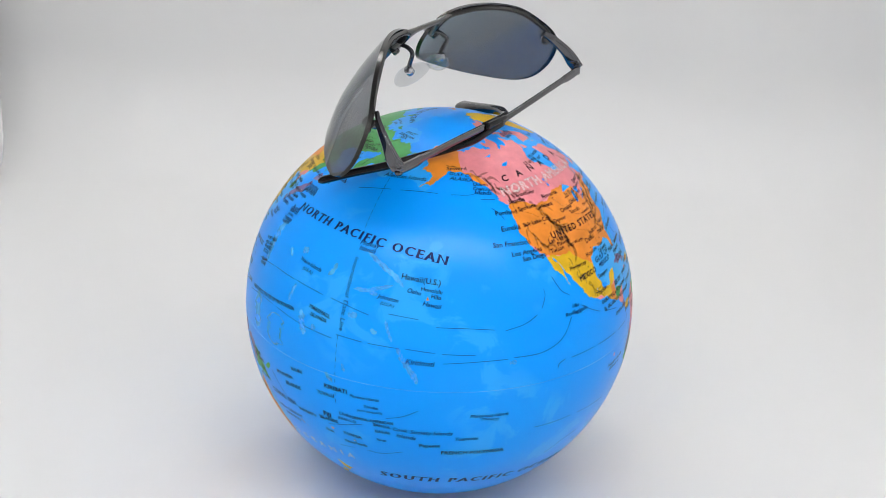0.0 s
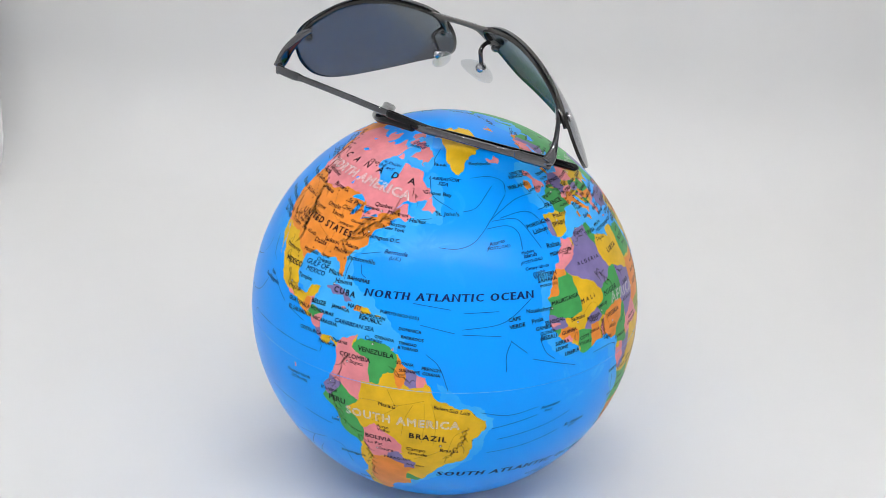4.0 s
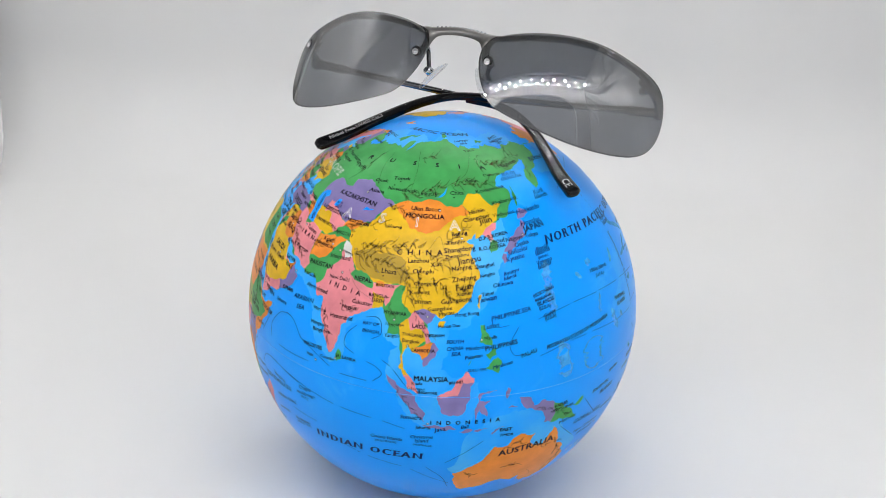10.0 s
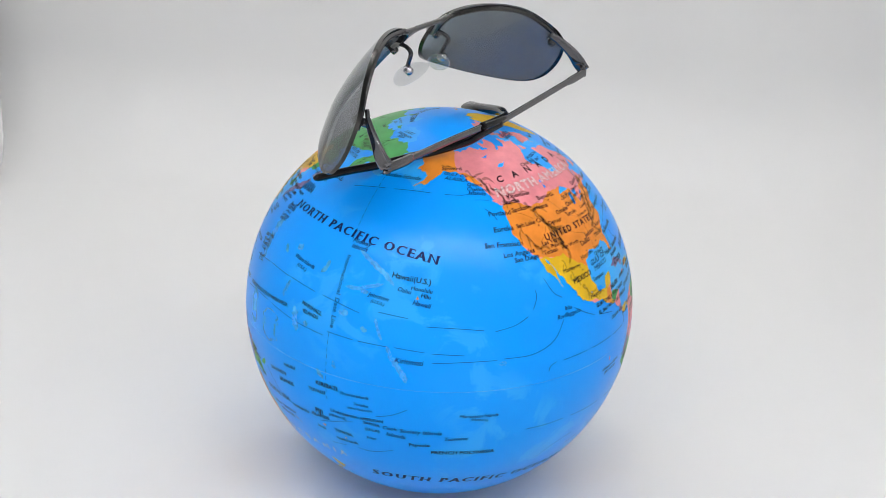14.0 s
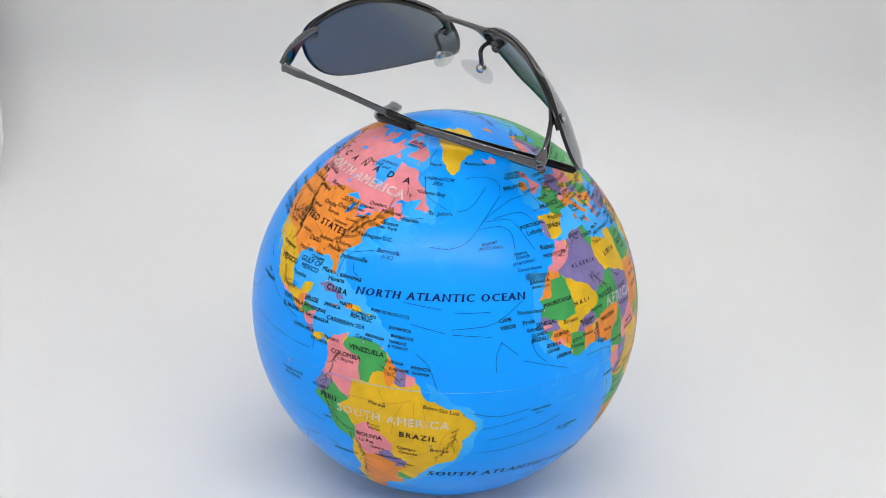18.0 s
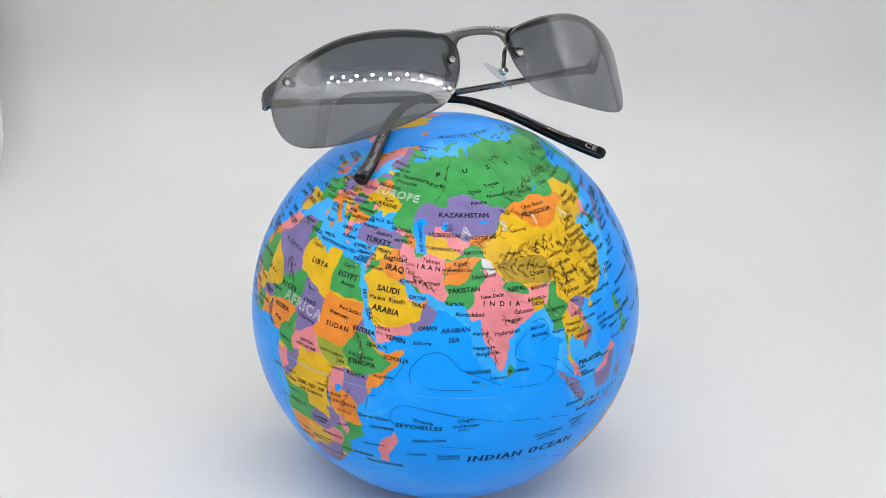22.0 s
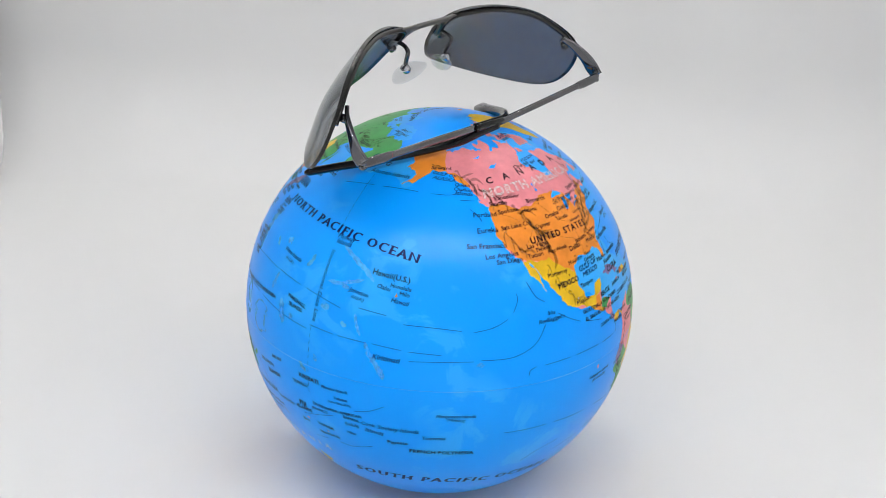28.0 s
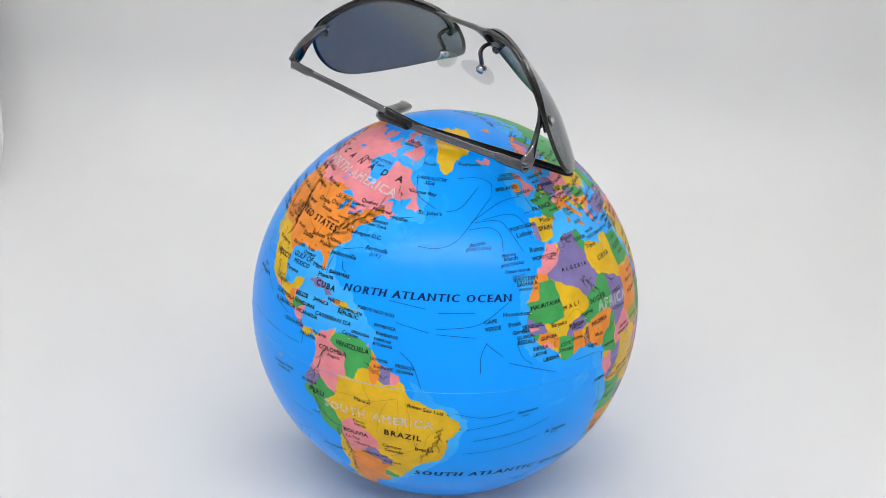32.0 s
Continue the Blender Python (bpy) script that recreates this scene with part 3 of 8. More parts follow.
PACIFIC = [
    (181, 65), (178, 62.6), (170, 60), (163.5, 58), (162, 55.5), (156.7, 51), (155.7, 56.5), (164, 62.5), (156, 61.5), (149, 59.5),
    (142.5, 59.3), (135.3, 54.8), (141, 53), (140.4, 48.5), (135, 43.5), (131, 42.6), (127.5, 39.8), (129.4, 37), (128.8, 35),
    (126.4, 34.5), (126.7, 37.5), (125, 39.5), (121.5, 39), (121.5, 40.8), (118, 39), (120.8, 37.7), (119.3, 35), (121.8, 31),
    (121.7, 28.5), (119, 25.3), (116, 22.8), (111, 21.5), (109.7, 20.4), (108.2, 21.6), (105.8, 19), (109.2, 13), (107, 10.4),
    (105, 8.7), (105, 10.2), (102.6, 12), (100.6, 13.5), (99.3, 10), (101, 6.7), (103.4, 4.2), (104.2, 1.4), (101.3, 2.8), (98.5, 8),
    (98.6, 12), (97.5, 16.5)]
INDIAN = [
    (94.5, 16), (94, 19), (91.8, 22.5), (88.5, 21.7), (85.5, 19.8), (80.3, 15.5), (80, 12), (77.5, 8.1), (75, 12.5), (72.8, 19),
    (72.5, 21.3), (70, 20.8), (68.5, 23.5), (66.5, 25.3), (61.5, 25.1), (57.2, 26.8), (54, 26.6), (51, 28.5), (48.7, 30.3), (48, 29.3),
    (50, 26.5), (51.5, 25), (54, 24.2), (56.4, 26), (56.6, 24.3), (59.8, 22.4), (57.8, 19), (55.2, 17.3), (52, 15.6), (45, 12.8),
    (43.4, 12.8), (42.7, 16.5), (39.1, 21.3), (35, 28), (34.9, 29.5), (34.2, 31.3), (35.8, 35.8), (36, 36.8), (32.5, 36.1),
    (30.6, 36.8), (27.5, 36.8), (26.3, 39.5), (29, 41), (31.4, 41.2), (35, 42), (39, 41), (41.6, 41.8), (38, 44.5), (39, 47)]
MEDITERRANEAN = [
    (35, 46.2), (33.5, 44.5), (32.5, 46), (30.8, 46.5), (28.6, 43.8), (28, 41.9), (28.9, 41.15), (26.2, 40.8), (23, 40.3), (24, 38),
    (22.8, 36.5), (21.3, 38), (19.4, 41.5), (15.2, 44), (13.7, 45.4), (12.3, 45.2), (13.6, 43.5), (18.4, 40.2), (16.8, 39.5), (16, 38),
    (15.7, 40), (12.3, 41.7), (10.2, 43.9), (7, 43.5), (3.2, 43), (3, 41.8), (-.3, 39.3), (-2, 36.8)]
EUROPE = [
    ("Spain", "yellow", [(-7.4, 35), (-7, 41.8), (-10, 41.8), (-10, 45), (-1.8, 44), (-1.6, 43.2), (3.2, 42.5), (5, 41), (0, 36)]),
    ("Portugal", "purple", [(-7.4, 35.5), (-7, 41.8), (-10, 41.8), (-11, 37)]),
    ("France", "green", [(-1.6, 43.2), (3.2, 42.5), (5, 42), (7.5, 43.5), (6.8, 46), (6.2, 47.5), (8, 49), (2.5, 51.2), (-6, 50), (-4, 45)]),
    ("Belgium", "yellow", [(2.5, 51.3), (6, 50), (6.2, 49.5), (5.7, 49.5), (4, 50), (2.5, 51)]),
    ("Netherlands", "pink", [(3, 51.4), (6, 51), (7, 53.8), (4, 53.8)]),
    ("Germany", "purple", [(6, 51), (6.2, 49.5), (8, 49), (7.6, 47.6), (13, 47.6), (12.2, 50.2), (14.9, 51), (14.3, 54.5), (10.5, 55), (8, 55), (7, 53.8)]),
    ("Denmark", "orange", [(7, 54.9), (10.5, 54.7), (12, 57), (10.5, 58.5), (7, 58)]),
    ("Switzerland", "pink", [(6, 46.2), (7.6, 47.6), (10.4, 47), (9, 45.8)]),
    ("Italy", "orange", [(7, 44), (6.8, 46), (9, 45.8), (10.4, 46.8), (13.7, 46.5), (13.8, 45), (20, 40), (16, 36), (8, 43)]),
    ("Austria", "pink", [(9.6, 47.4), (10.4, 46.8), (13.7, 46.5), (16.3, 46.8), (17, 48.6), (13, 48.6)]),
    ("Czechia", "yellow", [(12.2, 50.2), (13, 48.7), (17, 48.7), (18.8, 49.6), (15, 51)]),
    ("Slovakia", "green", [(17, 48), (17, 48.8), (18.8, 49.6), (22.5, 49.2), (20, 48.2)]),
    ("Hungary", "purple", [(16.3, 46.6), (17, 48), (20, 48.3), (22.8, 48), (21, 46), (18, 45.8)]),
    ("Croatia and Slovenia", "yellow", [(13.6, 45.3), (13.7, 46.5), (16.3, 46.6), (19, 45.8), (16, 45), (18.5, 42.4), (14, 43)]),
    ("Bosnia", "pink", [(16, 45.1), (19, 45), (19.3, 43.3), (18.4, 42.5)]),
    ("Serbia", "orange", [(19, 46), (21, 46), (22.5, 44.3), (22.4, 42.3), (19.3, 43.2)]),
    ("Albania", "green", [(19, 42.6), (20.6, 42), (21, 40.6), (20, 39.6), (18.5, 40)]),
    ("Macedonia", "yellow", [(20.6, 42), (22.6, 42.2), (23, 41.2), (21, 40.8)]),
    ("Greece", "pink", [(20, 39.6), (21, 40.8), (26.4, 41.6), (26, 40.5), (25, 36), (20, 36.5)]),
    ("Bulgaria", "orange", [(22.5, 44.1), (28.8, 43.8), (28.3, 41.9), (23, 41.3), (22.4, 42.3)]),
    ("Romania", "green", [(21, 46), (22.8, 48), (26.6, 48.2), (28.2, 45.6), (30, 45), (28.6, 43.8), (22.5, 44.1)]),
    ("Moldova", "pink", [(26.6, 48.3), (29.5, 47.5), (30, 46.4), (28.2, 45.5)]),
    ("Poland", "pink", [(14.3, 54.5), (14.9, 51), (18.8, 49.5), (22.5, 49.2), (23.8, 51), (23.5, 54), (19.5, 54.9)]),
    ("Ukraine", "yellow", [(22.5, 49.1), (23.8, 51.5), (31, 52.2), (34, 51.8), (40, 49.5), (38.5, 47), (33, 44), (30, 46), (29.5, 47.5), (26.6, 48.4), (22.8, 48)]),
    ("Belarus", "orange", [(23.7, 51.6), (31, 52.2), (32, 53.5), (30.8, 55.6), (26.5, 55.7), (23.5, 54)]),
    ("Lithuania", "green", [(20.5, 55.2), (23.5, 54), (26.5, 55.5), (25, 56.4), (20.5, 56.3)]),
    ("Latvia", "purple", [(20.5, 56.3), (25, 56.4), (28.2, 56), (27.5, 57.5), (20.5, 58)]),
    ("Estonia", "yellow", [(22, 58), (27.5, 57.5), (28, 59.5), (22, 59.7)]),
    ("Finland", "purple", [(20, 59.7), (28, 60.3), (31.5, 62.5), (29.5, 66), (28.5, 69.5), (25, 69), (21, 69.2), (23.8, 66.2), (24.5, 65.6), (20.5, 63)]),
    ("Sweden", "pink", [(11, 58.9), (12.3, 61), (12.3, 63.5), (14.5, 66), (18, 68.5), (21, 69.2), (23.8, 66.2), (24.5, 65.6), (19, 60), (17, 55), (12, 55)]),
    ("Norway", "orange", [(11, 58.9), (12.3, 61), (12.3, 63.5), (14.5, 66), (18, 68.5), (21, 69.2), (25, 69), (28.5, 69.8), (31, 69.5), (31, 72), (14, 70), (3, 62), (5, 57)])]
ASIA_WEST = [
    ("Georgia", "pink", [(40, 43.5), (46, 42.2), (46.5, 41.2), (43.5, 41.1), (41, 41.4)]),
    ("Azerbaijan", "orange", [(46.5, 41.9), (50.5, 41.5), (49.5, 38.2), (46.5, 39), (45, 41.2)]),
    ("Armenia", "green", [(43.5, 41.1), (45.5, 41.2), (46.6, 38.9), (44.8, 39.7)]),
    ("Turkey", "purple", [(25.6, 40.5), (26.5, 42), (35, 43), (41.5, 41.5), (43.5, 41.1), (44.8, 39.7), (44.5, 37.2), (36.6, 36.8), (35.8, 35.8), (25.5, 36)]),
    ("Syria", "yellow", [(35.7, 35.9), (36.6, 36.8), (42.3, 37.2), (41, 34.4), (36.5, 32.4), (35.8, 33.3)]),
    ("Lebanon and Israel", "pink", [(34, 31), (34.9, 29.4), (35.6, 31), (36.4, 34.5), (35, 34.6)]),
    ("Jordan", "green", [(34.9, 29.3), (36, 29.2), (39, 32), (38.8, 33.4), (36.5, 32.4), (35.6, 32.7)]),
    ("Iraq", "orange", [(42.3, 37.2), (44.8, 37.2), (46, 34.5), (48.5, 30.5), (48, 29.8), (46.5, 29.1), (39.2, 32), (38.8, 33.4), (41, 34.4)]),
    ("Kuwait", "purple", [(46.5, 29.1), (48, 30.1), (49, 28.5), (47.6, 28.5)]),
    ("Saudi Arabia", "yellow", [(34.5, 28), (36, 29.2), (39.2, 32), (46.5, 29.1), (47.6, 28.5), (50.5, 28), (51, 24.3), (55.2, 22.7), (55, 20), (52, 19), (46.5, 17), (43, 17.4), (42, 16), (37, 21)]),
    ("Qatar", "pink", [(50.7, 24.4), (51.8, 24.4), (51.8, 26.6), (50.7, 26.6)]),
    ("United Arab Emirates", "orange", [(51.5, 24.3), (55.2, 22.7), (56.4, 24.8), (56.5, 26.5), (53, 25)]),
    ("Oman", "purple", [(55.2, 22.7), (55, 20), (52, 19), (53.1, 16.5), (56, 16.5), (61, 22), (56.5, 26.6), (56.4, 24.8)]),
    ("Yemen", "pink", [(42, 16.2), (43, 17.4), (46.5, 17), (52, 19), (53.1, 16.4), (46, 12), (42.6, 12)]),
    ("Iran", "pink", [(44.8, 39.7), (46.6, 38.9), (49, 38.4), (50, 36), (54, 37.4), (61, 36.5), (60.8, 31), (63, 27.2), (61.6, 25), (57, 26), (48, 29), (48.5, 30.5), (46, 34.5), (44.5, 37.2)]),
    ("Turkmenistan", "yellow", [(52, 41.8), (56, 42.2), (60, 42), (62, 39.5), (66.6, 37.5), (64.5, 36.2), (61, 36.5), (54, 37.4), (53, 37)]),
    ("Uzbekistan", "pink", [(56, 41.3), (56, 45), (61, 44.4), (66, 42), (69, 41.2), (73, 40.8), (71, 40), (68, 38.5), (66.6, 37.5), (62, 39.5), (60, 42)]),
    ("Kazakhstan", "purple", [(47, 45.5), (47, 48.2), (50, 51.5), (56, 50.8), (61.5, 51), (61, 53.8), (69, 55.3), (74, 53.6), (80, 51), (87.3, 49.2), (83, 46.5), (80, 43), (75, 42.8), (69, 41.3), (66, 42), (61, 44.4), (56, 45), (56, 42.2), (52, 41.8), (50, 44.5)]),
    ("Kyrgyzstan", "orange", [(69.5, 40), (71, 42.7), (75, 42.8), (80, 42.6), (77, 41), (73.7, 39.5)]),
    ("Tajikistan", "green", [(67.5, 39), (70.5, 40.4), (73.7, 39.5), (74.8, 37.4), (71.5, 37), (68, 37.1)]),
    ("Afghanistan", "orange", [(61, 35.8), (64.5, 36.2), (68, 37.1), (71.5, 37.2), (74.5, 37), (71, 34.5), (69.4, 32), (66.4, 29.7), (61, 29.5), (60.8, 33)]),
    ("Pakistan", "green", [(61.2, 29.5), (66.4, 29.7), (69.4, 32), (71, 34.5), (73.5, 36.5), (74, 33.5), (75, 32), (71, 28), (70.5, 25), (68.3, 23.4), (61, 24.5), (63, 27.2)])]
ASIA_EAST = [
    ("China", "yellow", [(73.7, 39.5), (80, 42.6), (83, 46.5), (87.3, 49.2), (91, 46.5), (96, 42.8), (105, 41.6), (111, 44.5), (116, 46.5), (120, 47), (117, 49.6), (120.5, 53.3), (126, 52.8), (131, 47.8), (135, 48.4), (131, 43), (128, 42), (124.3, 40), (124, 38), (123, 25), (112, 17), (108, 21.5), (104, 22.7), (101, 21.5), (97.8, 24), (98.5, 28), (92, 27.8), (88, 27.9), (81.5, 30.3), (78.8, 33), (77, 35.5), (74.6, 37.3)]),
    ("the Tibetan highland", "ochre", [(78.5, 34.5), (81.5, 30.8), (86, 28.6), (92, 28.2), (97, 28.6), (99, 31), (97, 34.5), (91, 36), (84, 36.2)]),
    ("Mongolia", "orange", [(87.7, 49.1), (91, 46.5), (96, 42.8), (105, 41.6), (111, 44.5), (116, 46.5), (120, 47), (116.5, 49.8), (110, 49.2), (102, 51.3), (98, 50.2), (92, 50.7)]),
    ("North Korea", "pink", [(124.3, 40), (128, 42), (130.7, 42.5), (131, 38.5), (126.6, 37.8), (124, 38)]),
    ("South Korea", "green", [(124, 38), (126.6, 37.8), (131, 38.5), (131, 34), (124, 33)]),
    ("India", "pink", [(68, 23.4), (70.5, 25), (71, 28), (75, 32), (74, 33.5), (76, 35.5), (78.8, 33), (81, 30.2), (80, 28.9), (88, 26.4), (88.2, 27.9), (92, 27.8), (97, 28.3), (95, 26), (93.2, 22.5), (91.5, 24), (89, 25.5), (88.7, 21), (81, 10), (77.5, 6), (72, 15), (67, 22)]),
    ("Kashmir", "white", [(73.7, 36.8), (77, 35.8), (78.5, 33), (76, 32.4), (74, 34.2)]),
    ("Nepal", "green", [(80, 28.9), (81.5, 30.3), (88, 28), (88, 26.4)]),
    ("Bhutan", "orange", [(88.9, 26.9), (92, 26.9), (91.6, 28.2), (89.3, 28.2)]),
    ("Bangladesh", "yellow", [(88.6, 21), (88.3, 26), (90, 25.2), (92.3, 24.6), (92.2, 21)]),
    ("Myanmar", "green", [(92.3, 21.2), (93.2, 23), (95, 26.3), (97.5, 28.3), (97.8, 24), (101, 21.6), (97.5, 18.5), (99, 15), (99.3, 10), (97, 11), (93, 16)]),
    ("Thailand", "yellow", [(97.6, 18.5), (100.2, 20.4), (101, 17.6), (104, 18), (105.5, 15), (102.5, 13.5), (102.8, 11.8), (100.4, 11), (102.2, 6), (100, 6), (97.5, 8), (99.2, 11.8), (98.3, 15)]),
    ("Laos", "pink", [(100.2, 20.4), (102, 22.4), (104.6, 20), (107.5, 15), (105.5, 14.3), (105, 17), (104, 18), (101, 17.6)]),
    ("Cambodia", "orange", [(102.5, 13.6), (105.5, 14.4), (107.5, 14.5), (106, 11.2), (104.4, 10.2), (102.6, 11.5)]),
    ("Vietnam", "purple", [(102, 22.4), (104.7, 23), (108.2, 21.6), (107, 19), (110.5, 13), (107, 8), (104, 8), (104.5, 10.4), (106, 11.2), (107.5, 14.6), (104.6, 20)]),
    ("Malaysia", "pink", [(100, 6.4), (102.3, 6.4), (105, 4), (105, 1), (100, 2)])]
CASPIAN = [(47, 45), (49, 46.5), (51.5, 46.8), (53, 45.3), (51, 44.5), (52.8, 41.5), (53.8, 37), (50, 37.3), (49.3, 40.3), (47.5, 43)]
ARAL = [(58.5, 44), (59.5, 46.2), (61.5, 46.3), (61, 44)]
BALKHASH = [(74, 45.5), (75, 46.8), (79, 46.6), (76, 46)]
BAIKAL = [(104, 51.6), (108, 53.4), (110, 55.7), (109, 53)]
landmass(ATLANTIC + ARCTIC + PACIFIC + INDIAN + MEDITERRANEAN, ("Russia", "green"), EUROPE + ASIA_WEST + ASIA_EAST, [CASPIAN, ARAL, BALKHASH, BAIKAL])

NORTH_AMERICA_WEST = [
    (-168, 65.6), (-162, 63.5), (-165, 61), (-158, 58.7), (-164, 54.7), (-154, 58.3), (-150, 61), (-146, 60.5), (-139, 59.7), (-133.5, 56),
    (-130, 54), (-127.5, 51), (-123.5, 48.8), (-124.6, 48), (-124, 43), (-124.3, 40.3), (-122.4, 37.5), (-120.6, 34.6), (-117.2, 32.7),
    (-115, 28), (-112.2, 26), (-110, 23), (-111.5, 26), (-114.8, 31.5), (-112, 29), (-109.2, 25.7), (-105.5, 21.5), (-105.5, 20),
    (-101.5, 17.6), (-94.8, 16.2), (-91.5, 14), (-87.6, 13), (-85.8, 11), (-84.8, 9.8), (-83, 8.3), (-80.2, 7.4), (-79.5, 8.9), (-77.5, 7.5)]
NORTH_AMERICA_EAST = [
    (-77.3, 8.6), (-79.6, 9.6), (-82.5, 9.2), (-83.6, 11), (-83.3, 15), (-86, 15.9), (-88.8, 15.9), (-88, 18.2), (-86.9, 21.4), (-90.4, 21),
    (-91.3, 18.6), (-95.5, 18.6), (-97.8, 22.3), (-97.2, 27.6), (-94, 29.6), (-89.3, 29.1), (-85.5, 30), (-83, 29), (-81.8, 26), (-80.4, 25.3),
    (-80.2, 27.5), (-81.4, 31), (-77.5, 34.2), (-75.6, 35.3), (-76, 37.5), (-74, 40.3), (-70, 41.7), (-70.5, 43.3), (-67, 44.7), (-64.5, 43.7),
    (-61, 45.6), (-64.5, 46.3), (-65, 48.5), (-70, 47.2), (-66, 50.2), (-60, 50.2), (-55.7, 52.2), (-60.5, 55.5), (-64.5, 60.2), (-70, 61),
    (-78, 62.3), (-77, 58), (-79, 55), (-79, 51.3), (-82.3, 53), (-87, 56), (-93, 58.7), (-94, 61), (-88, 64)]
NORTH_AMERICA_TOP = [
    (-86, 66), (-82, 69.5), (-90, 69), (-95, 71.5), (-97, 68.5), (-108, 68), (-115, 68.5), (-125, 69.8), (-135, 69.3), (-148, 70.4),
    (-156.5, 71.2), (-166, 68.5), (-162, 66.5)]
NORTH_AMERICA = [
    ("Alaska", "orange", [(-141, 72), (-141, 60.2), (-135.5, 59.5), (-130, 55.5), (-133, 53), (-170, 52), (-172, 72)]),
    ("United States", "orange", [(-126, 48.6), (-123, 49), (-95, 49), (-88.5, 48.2), (-83.5, 46.2), (-82.6, 42), (-79, 43), (-75, 45), (-70.5, 45.6), (-68, 47.3), (-66.5, 44.6), (-69, 40), (-78, 24), (-97, 25.7), (-99.5, 27.3), (-103, 29.2), (-106.5, 31.8), (-111, 31.3), (-117.5, 32.5), (-128, 38)]),
    ("Mexico", "yellow", [(-119, 32.6), (-111, 31.3), (-106.5, 31.8), (-103, 29.2), (-99.5, 27.3), (-96, 25.7), (-94, 20), (-90, 23), (-86, 22), (-87.5, 17.9), (-91, 17.8), (-92.3, 14), (-110, 17)]),
    ("Guatemala", "orange", [(-92.3, 13.5), (-92, 15), (-91, 17.8), (-89.2, 17.8), (-89.2, 15.8), (-88.4, 15.8), (-90.2, 13.5)]),
    ("Belize", "pink", [(-89.2, 15.9), (-89.2, 18.2), (-87.5, 18.4), (-87.8, 15.9)]),
    ("El Salvador", "yellow", [(-90.2, 13), (-89.4, 14.4), (-87.7, 13.9), (-87.7, 12.8)]),
    ("Honduras", "green", [(-89.3, 14.4), (-88.4, 16.3), (-83, 16.3), (-83.2, 14.9), (-87, 13.1), (-87.7, 13.9)]),
    ("Nicaragua", "pink", [(-87.8, 12.5), (-87, 13.1), (-83, 15), (-82.8, 10.9), (-85.7, 11)]),
    ("Costa Rica", "purple", [(-86, 11), (-83.3, 11), (-82.5, 9.4), (-83, 8), (-86, 9.5)]),
    ("Panama", "yellow", [(-82.9, 8), (-82.5, 9.7), (-79, 10.2), (-77, 8.8), (-77.4, 6.9), (-81, 6.8)])]
LAKES = [
    [(-92, 46.8), (-88.5, 48.7), (-84.8, 46.6), (-88, 46.8)], [(-87.8, 42), (-86.5, 45.6), (-85, 45.6), (-86.3, 42)],
    [(-84, 45.8), (-80, 45.5), (-82.2, 43.2), (-83.5, 44.5)], [(-83, 41.6), (-79, 42.8), (-81, 42.7)], [(-79.7, 43.3), (-76.3, 43.6), (-77, 44.1)],
    [(-98.5, 50.5), (-97.5, 53.5), (-99, 53), (-97, 50.5)], [(-117, 61.2), (-110, 62.8), (-113, 61.2)], [(-124, 65.4), (-118, 66.5), (-120, 65.3)]]
landmass(NORTH_AMERICA_WEST + NORTH_AMERICA_EAST + NORTH_AMERICA_TOP, ("Canada", "pink"), NORTH_AMERICA, LAKES)

SOUTH_COAST = [
    (-77.4, 8.5), (-75.5, 10.7), (-71.5, 12.3), (-71.5, 10.9), (-68, 11.3), (-62, 10.7), (-58.5, 7.5), (-52, 5), (-50, 1.5), (-48.5, -1),
    (-44, -2.6), (-39, -3.2), (-35.2, -5.5), (-35, -8.5), (-38.6, -13), (-39.2, -17.5), (-41.8, -22.5), (-46, -24), (-48.6, -27), (-52.5, -33),
    (-57, -34.6), (-57, -37.5), (-62.2, -39), (-65, -42), (-66, -46), (-69, -50.5), (-68.5, -54.5), (-74, -51.5), (-75.2, -46.5), (-73.5, -40),
    (-71.5, -32), (-70.3, -20), (-71.4, -17.5), (-76.3, -14), (-79, -8), (-81.3, -5.5), (-80.2, -3), (-80.9, -1.8), (-78.8, 1.5), (-77.4, 4), (-77.7, 7)]
